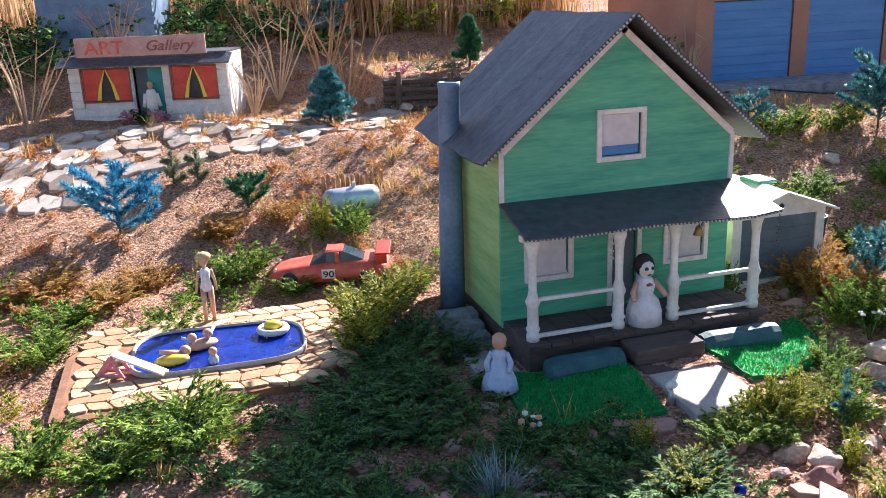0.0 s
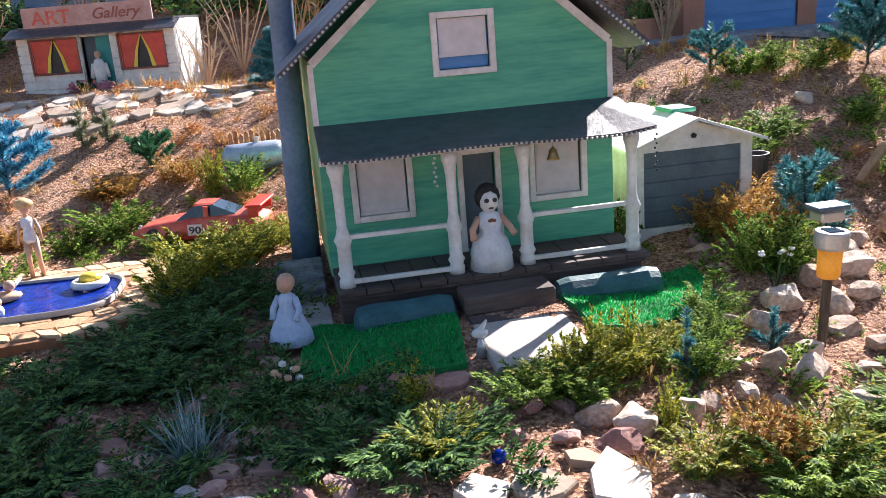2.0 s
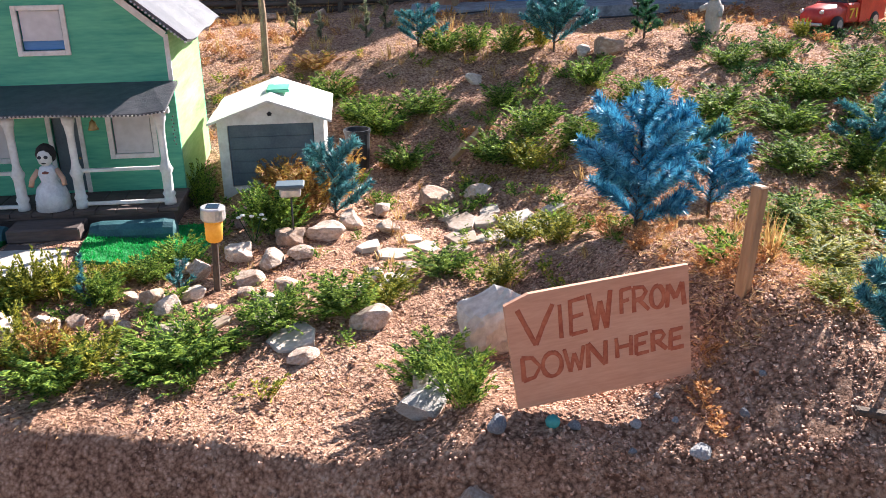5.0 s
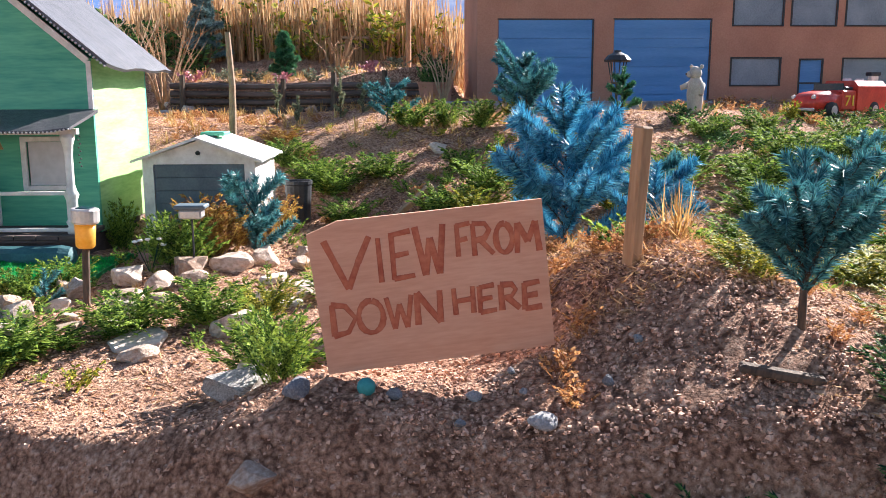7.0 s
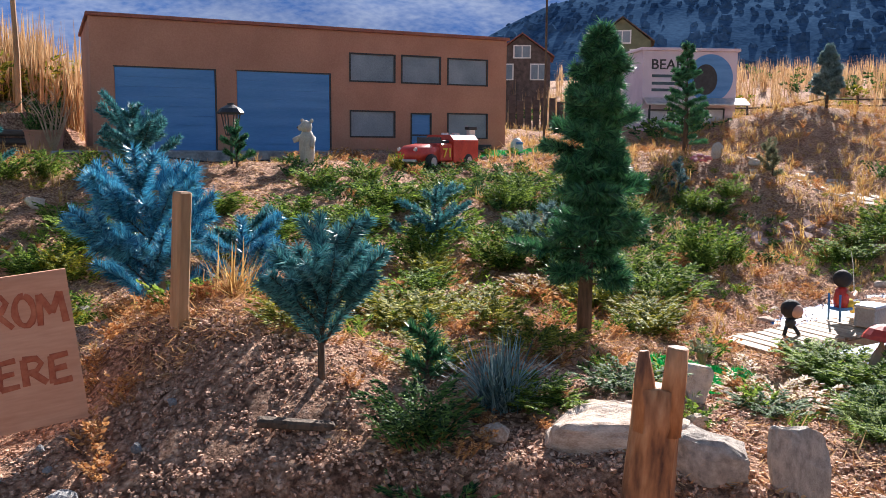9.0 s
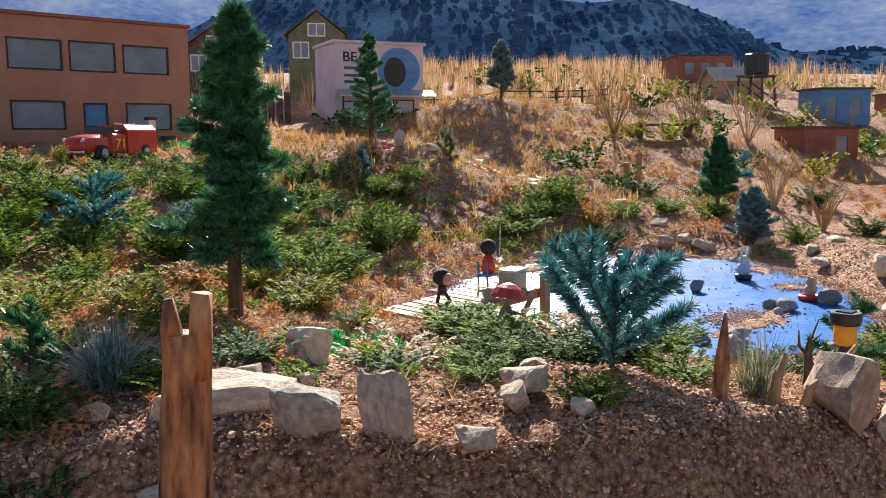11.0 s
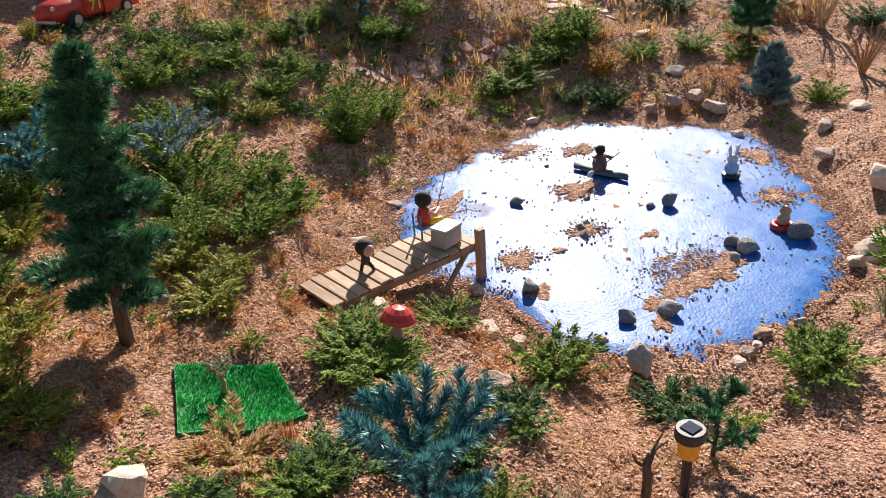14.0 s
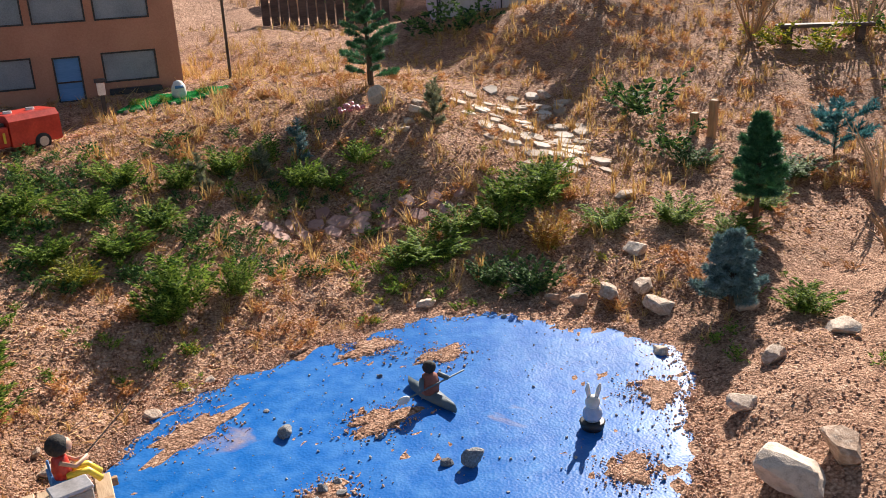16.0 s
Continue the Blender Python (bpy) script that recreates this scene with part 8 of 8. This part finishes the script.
r_ = hut("toy_house", "red brick model building with arched windows", 16.7, 7.1, 0.95, 0.9, 0.66, -40, M_BRICKRED, M_DKWOOD, 0, [(0.12 + 0.27 * k, 0.36, 0.28 + 0.27 * k, 0.55) for k in range(3)] + [(0.12 + 0.27 * k, 0.08, 0.28 + 0.27 * k, 0.22) for k in range(3)])
hut("toy_house", "tan hut with pale shingled roof", 16.2, 6.1, 0.75, 0.6, 0.32, -38, M_TAN, M_SLATE, 0.2, [(0.15, 0.05, 0.3, 0.25)])
hut("toy_house", "blue model shed with brown door", 16.4, 4.55, 0.75, 0.7, 0.46, -40, M_BLUEDOOR, M_DKWOOD, 0, [(0.1, 0.02, 0.25, 0.34), (0.45, 0.1, 0.62, 0.34)])
hut("toy_house", "low brick hut with dark doorway", 13.7, 3.55, 0.72, 0.6, 0.34, -30, M_BRICKRED, M_DKWOOD, 0, [(0.42, 0.02, 0.58, 0.25)])
hut("toy_house", "small brown hut on the far rise", 18.2, 4.2, 0.8, 0.6, 0.4, -45, M_BRICKRED, M_DKWOOD, 0, [(0.3, 0.1, 0.5, 0.3)])
for lab, x, y, w, h, pitch, turn, wall, roof in (("olive gabled toy house with white windows", 12.16, 10.32, 0.88, 1.02, 0.36, 54, M_OLIVE, M_DKWOOD), ("brown gabled toy house behind the station", 10.88, 11.18, 0.9, 0.92, 0.34, 60, M_DKWOOD, M_BRICKRED)):
    b = hut("toy_house", lab, x, y, 1.0, w, h, turn, wall, roof, pitch)
    for y0, y1, z0, z1 in ((w / 2 - 0.12, w / 2 + 0.12, h - 0.02, h + 0.15), (0.08, 0.30, h - 0.36, h - 0.14), (w - 0.30, w - 0.08, h - 0.36, h - 0.14)):
        win = part("window", boxes(((-0.006, y0, z0), (-0.001, y1, z1))), M_PANE, b)
        part("frame", boxes(((-0.012, y0 - 0.02, z0), (-0.0065, y0, z1)), ((-0.012, y1, z0), (-0.0065, y1 + 0.02, z1)), ((-0.012, y0 - 0.02, z0 - 0.02), (-0.0065, y1 + 0.02, z0)), ((-0.012, y0 - 0.02, z1), (-0.0065, y1 + 0.02, z1 + 0.02)), ((-0.0115, (y0 + y1) / 2 - 0.008, z0), (-0.0065, (y0 + y1) / 2 + 0.008, z1))), M_WHITE, win)
hut("toy_house", "olive gabled toy cabin on the far rise", 4.9, 12.0, 0.8, 0.8, 0.7, 65, M_DKWOOD, M_ROOF, 0.3)
hut("toy_house", "blue plank toy house behind the gallery", -1.15, 8.45, 1.0, 0.6, 0.62, -14, M_CHIM, M_DKWOOD, 0, [(0.66, 0.1, 0.86, 0.3)])
wt = thing("water_tower", "dark wooden toy water tower on legs", "water tower", pose(16.3, 5.5, at(16.3, 5.5)))
part("tank", lathe([(0.17, 0.42), (0.18, 0.45), (0.18, 0.72), (0.15, 0.74)], 14), M_BLACK, wt)
part("platform", boxes(((-0.22, -0.22, 0.385), (0.22, 0.22, 0.415))), M_DKWOOD, wt)
for sx in (-1, 1):
    for sy in (-1, 1):
        part("leg", rods(([(sx * 0.22, sy * 0.22, -0.05), (sx * 0.18, sy * 0.18, 0.39)], 0.02)), M_DKWOOD, wt)
    part("brace", rods(([(sx * 0.2, -0.2, 0.05), (sx * 0.19, 0.19, 0.33)], 0.012)), M_DKWOOD, wt)
rf = thing("fence", "low rustic rail fence on the far rise", "fence")
for i in range(8):
    x, y = 11.6 + 0.33 * i, 7.9 - 0.2 * i
    part("post", rods(([(x, y, at(x, y) - 0.05), (x, y, at(x, y) + 0.22)], 0.018)), M_BARK, rf)
    if i < 7:
        x2, y2 = x + 0.33, y - 0.2
        for z in (0.09, 0.17):
            part("rail", rods(([(x, y, at(x, y) + z), (x2, y2, at(x2, y2) + z)], 0.011)), M_BARK, rf)
pf = thing("fence", "dark board fence beside the station", "fence")
for i in range(14):
    x, y = 8.6 + 0.10 * i, 9.0 - 0.03 * i
    part("board", boxes(((x, y, at(x, y) - 0.05), (x + 0.088, y + 0.02, at(x, y) + 0.42 + 0.03 * math.sin(i * 2.7))), bevel=0.004), M_DKWOOD, pf)
be = thing("bench", "low dark plank bench on the meadow", "bench", pose(12.6, 4.75, at(12.6, 4.75), 0, 0, -35))
part("seat", boxes(((-0.4, -0.08, 0.12), (0.4, 0.08, 0.15)), bevel=0.005), M_DKWOOD, be)
for x in (-0.3, 0.3):
    part("leg", boxes(((x - 0.03, -0.06, -0.05), (x + 0.03, 0.06, 0.1195))), M_DKWOOD, be)

# golden bush
g = np.random.default_rng(300)
tr = bmesh.new()
out = []
for i in range(26):
    a = 2.4 * i
    tip = np.array([math.cos(a) * g.uniform(0.2, 0.75), math.sin(a) * g.uniform(0.2, 0.75), g.uniform(0.7, 1.65)])
    tube(tr, [(0.03 * math.cos(a), 0.03 * math.sin(a), -0.05), tuple(tip * [0.35, 0.35, 0.5]), tuple(tip)], [0.02, 0.012, 0.003], 5)
    for _ in range(26):
        k = g.uniform(0.25, 1.05)
        c = tip * [k ** 1.3, k ** 1.3, k] + g.normal(0, 0.07, 3)
        m = 42
        o = c + g.normal(0, 0.035, (m, 3))
        v = g.normal(size=(m, 3))
        v[:, 2] = np.abs(v[:, 2])
        v *= (0.035 * g.uniform(0.5, 1.2, m) / np.linalg.norm(v, axis=1))[:, None]
        s = np.cross(v, g.normal(size=(m, 3))) * 0.35
        out.append(np.stack([o - s * 5, o + s * 5, o + v], 1))
plant("golden_bush", "tall golden yellow autumn bush", "bush", 11.55, 0.85, np.concatenate(out), M_GOLD, tr)


# ---- uncountable ground cover ----
def free(x, y):
    """Where loose stuff may lie."""
    r = np.hypot(x - POND[0], y - POND[1]) / pond_edge(np.arctan2(y - POND[1], x - POND[0]))
    ok = r > 1.03
    for a, b, c, d in ((1.05, 2.10, 2.62, 3.70), (0.94, 1.40, 2.26, 2.64), (1.78, 2.22, 2.36, 2.66), (1.42, 1.72, 2.12, 2.64), (2.2, 2.7, 3.06, 3.64), (-0.55, 0.55, 2.84, 3.66), (3.85, 7.3, 6.0, 7.6), (3.3, 5.75, 5.5, 6.0), (-0.9, 0.4, 6.85, 7.6), (4.93, 5.30, 0.78, 1.14), (5.62, 6.4, 1.26, 1.53), (6.75, 7.5, 5.5, 5.75)):
        ok &= ~((x > a) & (x < b) & (y > c) & (y < d))
    return ok


def spots(n, x0, x1, y0, y1, g, keep=None):
    x, y = g.uniform(x0, x1, n), g.uniform(y0, y1, n)
    ok = free(x, y)
    if keep is not None:
        ok &= g.random(n) < keep(x, y)
    x, y = x[ok], y[ok]
    return np.column_stack([x, y, ground(x, y) + relief(x, y)])


def patchy(f, a, b):
    """Blotchy density."""
    def k(x, y):
        v = np.sin(f * x + 1.7 * np.sin(f * 0.8 * y)) * np.sin(f * 1.1 * y + 1.3 * np.sin(f * 0.7 * x + 1)) + 0.5 * np.sin(2.7 * f * x + y * f) * np.sin(2.3 * f * y)
        return np.clip(a + b * v, 0, 1)
    return k


def stuff(name, label, category, tris, material):
    thing(name, label, category, kind="stuff", data=tri_mesh(name, np.concatenate(tris) if isinstance(tris, list) else tris, material))


def pebbles(P, lo, hi, g):
    """Small rough stones."""
    n = len(P)
    s = lo * (hi / lo) ** (g.random(n) ** 2.2)
    u = np.array([[1, 0, -0.5], [0, 1, -0.5], [-1, 0, -0.5], [0, -1, -0.5], [0.52, 0.5, 0.5], [-0.5, 0.52, 0.5], [-0.52, -0.5, 0.5], [0.5, -0.52, 0.5]])
    V = P[:, None] + (u[None] * g.uniform(0.75, 1.25, (n, 8, 1)) + g.normal(0, 0.12, (n, 8, 3))) * s[:, None, None]
    a = g.uniform(0, 6.28, n)
    D = V - P[:, None]
    c, t = np.cos(a)[:, None], np.sin(a)[:, None]
    V = P[:, None] + np.stack([D[..., 0] * c - D[..., 1] * t, D[..., 0] * t + D[..., 1] * c, D[..., 2] + 0.25 * s[:, None]], -1)
    f = np.array([[0, 1, 4], [1, 5, 4], [1, 2, 5], [2, 6, 5], [2, 3, 6], [3, 7, 6], [3, 0, 7], [0, 4, 7], [4, 5, 6], [4, 6, 7]])
    return V[:, f].reshape(-1, 3, 3)


def shreds(P, L, w, g, rise=0.25):
    """Fallen needles and straws lying about."""
    n = len(P)
    a = g.uniform(0, 6.28, n)
    ln = L * g.uniform(0.4, 1.3, n)
    d = np.column_stack([np.cos(a), np.sin(a), g.normal(0.1, rise, n)]) * ln[:, None]
    s = np.column_stack([-np.sin(a), np.cos(a), g.normal(0, 0.6, n)]) * w
    o = P + np.array([0, 0, 0.003])
    return np.stack([o - s, o + s, o + d], 1)


def sown(P, template, lo, hi, g):
    """Copies of a small clump, turned and scaled, as one sheet of triangles."""
    n = len(P)
    a, s = g.uniform(0, 6.28, n), g.uniform(lo, hi, n)
    c, t = np.cos(a)[:, None, None], np.sin(a)[:, None, None]
    T = template[None]
    V = np.stack([(T[..., 0] * c - T[..., 1] * t), (T[..., 0] * t + T[..., 1] * c), np.broadcast_to(T[..., 2], (n, *template.shape[:2]))], -1) * s[:, None, None, None]
    return (V + P[:, None, None]).reshape(-1, 3, 3)


gg = np.random.default_rng(400)
edge = lambda x: np.interp(x, EX, EDGE_Y)
bank = lambda x, y: np.exp(-((y - edge(x) + 0.02) / 0.38) ** 2)
stuff("gravel", "grey and tan gravel on the bank", "gravel", [pebbles(spots(52000, 2.2, 6.6, -1.0, 1.9, gg, bank), 0.0025, 0.008, gg), pebbles(spots(24000, 6.0, 11.5, 2.2, 5.2, gg), 0.004, 0.011, gg), pebbles(spots(12000, -1.4, 4.0, 1.4, 4.4, gg), 0.003, 0.008, gg), pebbles(spots(62000, 3.3, 6.8, -0.4, 2.0, gg), 0.0028, 0.0065, gg), pebbles(spots(16000, 6.0, 9.2, -0.3, 3.2, gg), 0.003, 0.008, gg), pebbles(spots(22000, 4.0, 9.4, -0.3, 3.6, gg, lambda x, y: 0.8 + 0 * x), 0.002, 0.009, gg), pebbles(spots(30000, -1.2, 8.5, 1.3, 4.6, gg, patchy(3.1, 0.5, 0.5)), 0.002, 0.009, gg)], M_GRIT)
pp = gg.uniform(0, 6.283, 700)
pr = np.sqrt(gg.uniform(0.0, 0.95, 700)) * pond_edge(pp)
px, py = POND[0] + pr * np.cos(pp), POND[1] + pr * np.sin(pp)
fp = gg.uniform(0, 6.283, 9000)
fr = (1 + np.abs(gg.normal(0, 0.07, 9000)) * np.where(gg.random(9000) < 0.6, -1, 1) * (0.6 + 0.5 * np.sin(5 * fp) * np.sin(11 * fp))) * pond_edge(fp)
fx, fy = POND[0] + fr * np.cos(fp), POND[1] + fr * np.sin(fp)
hx, hy = [], []
for sx, sy, sr2 in ((6.97, 0.82, 0.10), (6.85, 0.76, 0.11), (7.08, 0.80, 0.10), (6.52, 1.29, 0.06), (6.60, 1.90, 0.10), (7.24, 1.66, 0.09), (6.93, 1.31, 0.07), (7.66, 2.05, 0.08), (7.42, 2.28, 0.09), (7.85, 0.98, 0.07), (8.25, 1.35, 0.1)):
    hx.append(gg.normal(sx, sr2 * 0.85, 420))
    hy.append(gg.normal(sy, sr2 * 0.7, 420))
fx, fy = np.concatenate([fx, *hx]), np.concatenate([fy, *hy])
stuff("sand_grains", "coarse reddish sand washed over the tarp", "sand", pebbles(np.column_stack([fx, fy, ground(fx, fy) + relief(fx, fy) + 0.008]), 0.0022, 0.007, gg), M_GRIT)
stuff("tarp_grit", "scattered dark grit lying on the tarp", "grit", pebbles(np.column_stack([px, py, ground(px, py) + relief(px, py) + 0.008]), 0.002, 0.007, gg), M_ROCK_G)
stuff("dry_litter", "rust-coloured fallen needles and dry litter", "litter", [shreds(spots(90000, -1.6, 9.5, 1.2, 5.2, gg, patchy(2.3, 0.55, 0.5)), 0.028, 0.0016, gg), shreds(spots(60000, 3.5, 13.5, 2.0, 7.5, gg, patchy(1.9, 0.5, 0.5)), 0.05, 0.003, gg), shreds(spots(26000, -1.6, 3.8, 3.6, 8.0, gg, patchy(2.1, 0.6, 0.5)), 0.045, 0.0025, gg), shreds(spots(16000, 4.0, 6.2, -0.2, 1.6, gg, patchy(3.3, 0.4, 0.5)), 0.02, 0.0012, gg), shreds(spots(42000, 3.7, 6.0, 1.0, 2.6, gg, patchy(2.7, 0.6, 0.5)), 0.032, 0.0018, gg, 0.4), shreds(spots(16000, 4.4, 6.2, -0.1, 1.0, gg, patchy(4.1, 0.35, 0.6)), 0.03, 0.0016, gg, 0.4)], M_MULCH)
stuff("straw", "pale dry straw strewn over the soil", "straw", [shreds(spots(26000, -1.6, 9.5, 1.4, 5.2, gg, patchy(1.7, 0.35, 0.5)), 0.05, 0.0014, gg, 0.35), shreds(spots(26000, 6.0, 15.0, 3.0, 9.0, gg, patchy(1.4, 0.45, 0.5)), 0.09, 0.004, gg, 0.45)], M_STRAW)
tuft = blade_tris(gg, 0.03, 0.07, 16, 0.0016, 1.1)
stuff("dry_grass", "short dry grass tufts on the slopes", "dry grass", [sown(spots(1100, -1.6, 9.5, 1.5, 5.0, gg, patchy(1.5, 0.4, 0.5)), tuft, 0.5, 1.4, gg), sown(spots(2600, 6.5, 15.0, 2.6, 9.0, gg, patchy(1.3, 0.45, 0.5)), tuft, 0.9, 2.2, gg), sown(spots(900, -1.6, 4.0, 4.2, 8.4, gg, patchy(1.8, 0.45, 0.5)), tuft, 0.8, 1.9, gg)], M_STRAW)
small = frond_tris(gg, 0.06, 0.04, 10, 16, 0.011)
green_zone = lambda x, y: patchy(2.6, 0.35, 0.6)(x, y) * (y > edge(x) + 0.25)
stuff("ground_weeds", "low green weeds spread over the ground", "weeds", [sown(spots(1500, -1.6, 8.2, 1.3, 4.3, gg, green_zone), small, 0.5, 1.6, gg), sown(spots(420, 4.2, 9.4, -0.2, 3.6, gg, green_zone), small, 0.5, 1.5, gg)], M_LEAF)
stuff("yellow_weeds", "low yellowing weeds spread over the ground", "weeds", [sown(spots(900, -1.6, 9.0, 1.3, 4.6, gg, lambda x, y: patchy(3.3, 0.2, 0.7)(x + 3, y) * (y > edge(x) + 0.2)), small, 0.5, 1.4, gg)], M_LEAF_YG)
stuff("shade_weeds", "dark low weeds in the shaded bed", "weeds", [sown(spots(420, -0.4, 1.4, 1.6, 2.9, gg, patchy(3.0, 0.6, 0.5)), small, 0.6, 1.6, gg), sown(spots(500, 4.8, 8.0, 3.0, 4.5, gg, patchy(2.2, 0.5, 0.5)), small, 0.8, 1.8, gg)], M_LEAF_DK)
stuff("rust_weeds", "low rust-brown dry weeds over the meadow", "weeds", [sown(spots(1500, 5.0, 13.0, 1.5, 6.5, gg, patchy(1.9, 0.3, 0.6)), small, 0.6, 1.8, gg), sown(spots(500, 3.6, 6.2, 0.5, 2.4, gg, patchy(2.9, 0.3, 0.6)), small, 0.5, 1.3, gg), sown(spots(700, -1.6, 3.5, 3.2, 6.2, gg, patchy(2.3, 0.3, 0.6)), small, 0.6, 1.7, gg)], M_RUST)
reed = blade_tris(gg, 0.10, 0.62, 12, 0.006, 0.32)
far_reeds = lambda x, y: np.clip(0.3 + patchy(0.9, 0.35, 0.7)(x, y), 0, 1) * (0.62 * (x - 3) + 0.78 * y > 11.2) * (np.hypot(x - 17, y - 5.5) > 1.6)
stuff("reeds", "tall dry tan reeds and grasses", "reeds", [sown(spots(1500, 8.5, 24.0, 5.5, 16.0, gg, far_reeds), reed, 0.45, 1.0, gg), sown(spots(800, 0.6, 4.2, 8.3, 12.0, gg), reed, 0.9, 1.7, gg), sown(spots(500, -3.5, 3.0, 8.8, 12.0, gg), reed, 0.8, 1.6, gg), sown(spots(500, 12.5, 22.0, 0.5, 7.0, gg, patchy(0.8, 0.15, 0.6)), reed, 0.25, 0.55, gg)], M_REED)
bush = frond_tris(gg, 0.28, 0.30, 16, 22, 0.06)
stuff("far_scrub", "dark scrub bushes scattered on the far slope", "scrub", [sown(spots(120, 9.5, 24.0, 3.0, 14.0, gg, patchy(0.9, 0.3, 0.6)), bush, 0.5, 1.2, gg), sown(spots(40, -3.0, 2.4, 7.6, 10.0, gg), bush, 0.7, 1.5, gg)], M_LEAF_DK)
stuff("golden_scrub", "yellow-green scrub behind the terrace", "scrub", [sown(spots(26, 1.0, 4.0, 8.2, 10.5, gg), bush, 1.0, 2.0, gg), sown(spots(50, 12.0, 22.0, 3.0, 9.0, gg), bush, 0.4, 1.0, gg)], M_LEAF_YG)
# bare twiggy shrubs
for i, (x, y, h) in enumerate(((-1.05, 6.45, 0.7), (-0.55, 8.1, 0.6), (0.75, 7.3, 0.8), (1.15, 7.4, 0.9), (0.5, 6.75, 0.5), (1.25, 6.9, 0.7), (3.6, 5.75, 0.5), (12.1, 5.1, 0.8), (12.9, 4.6, 0.7), (2.75, 6.75, 0.4), (10.6, 2.4, 0.45), (9.9, 1.7, 0.3), (13.4, 4.1, 0.9), (7.0, 8.6, 0.9))):
    g = np.random.default_rng(500 + i)
    bm = bmesh.new()
    for k in range(11):
        a = 2.4 * k
        L = h * g.uniform(0.6, 1.1)
        top = Vector((math.cos(a) * L * g.uniform(0.2, 0.7), math.sin(a) * L * g.uniform(0.2, 0.7), L))
        tube(bm, [(0, 0, -0.02), tuple(top * 0.5 + Vector((0.02, 0, 0.04))), tuple(top)], [0.009, 0.006, 0.0018], 4)
        for q in range(3):
            b0 = top * g.uniform(0.4, 0.9)
            tube(bm, [tuple(b0), tuple(b0 + Vector((g.uniform(-0.2, 0.2), g.uniform(-0.2, 0.2), g.uniform(0.05, 0.2))) * h)], [0.004, 0.0012], 4)
    me = bpy.data.meshes.new("twigs")
    bm.to_mesh(me)
    bm.free()
    me.materials.append(M_POST if i % 2 else M_WOOD)
    thing("bare_shrub", "bare pale twiggy shrub on the slope", "shrub", pose(x, y, at(x, y)), "bare shrubs", data=me)
# trees on the far hillside, in its hazed and faintly glowing colour
g = np.random.default_rng(610)
i, j = g.integers(0, 13, 5200), g.integers(0, slope.shape[1] - 1, 5200)
u, v = g.random((5200, 1)), g.random((5200, 1))
P = (slope[i, j] * (1 - u) + slope[i + 1, j] * u) * (1 - v) + (slope[i, j + 1] * (1 - u) + slope[i + 1, j + 1] * u) * v
stuff("backdrop_trees", "dark round trees over the far hillside, haze in their colour", "trees", pebbles(P, 1.0, 3.6, g), M_HILL_HAZED)
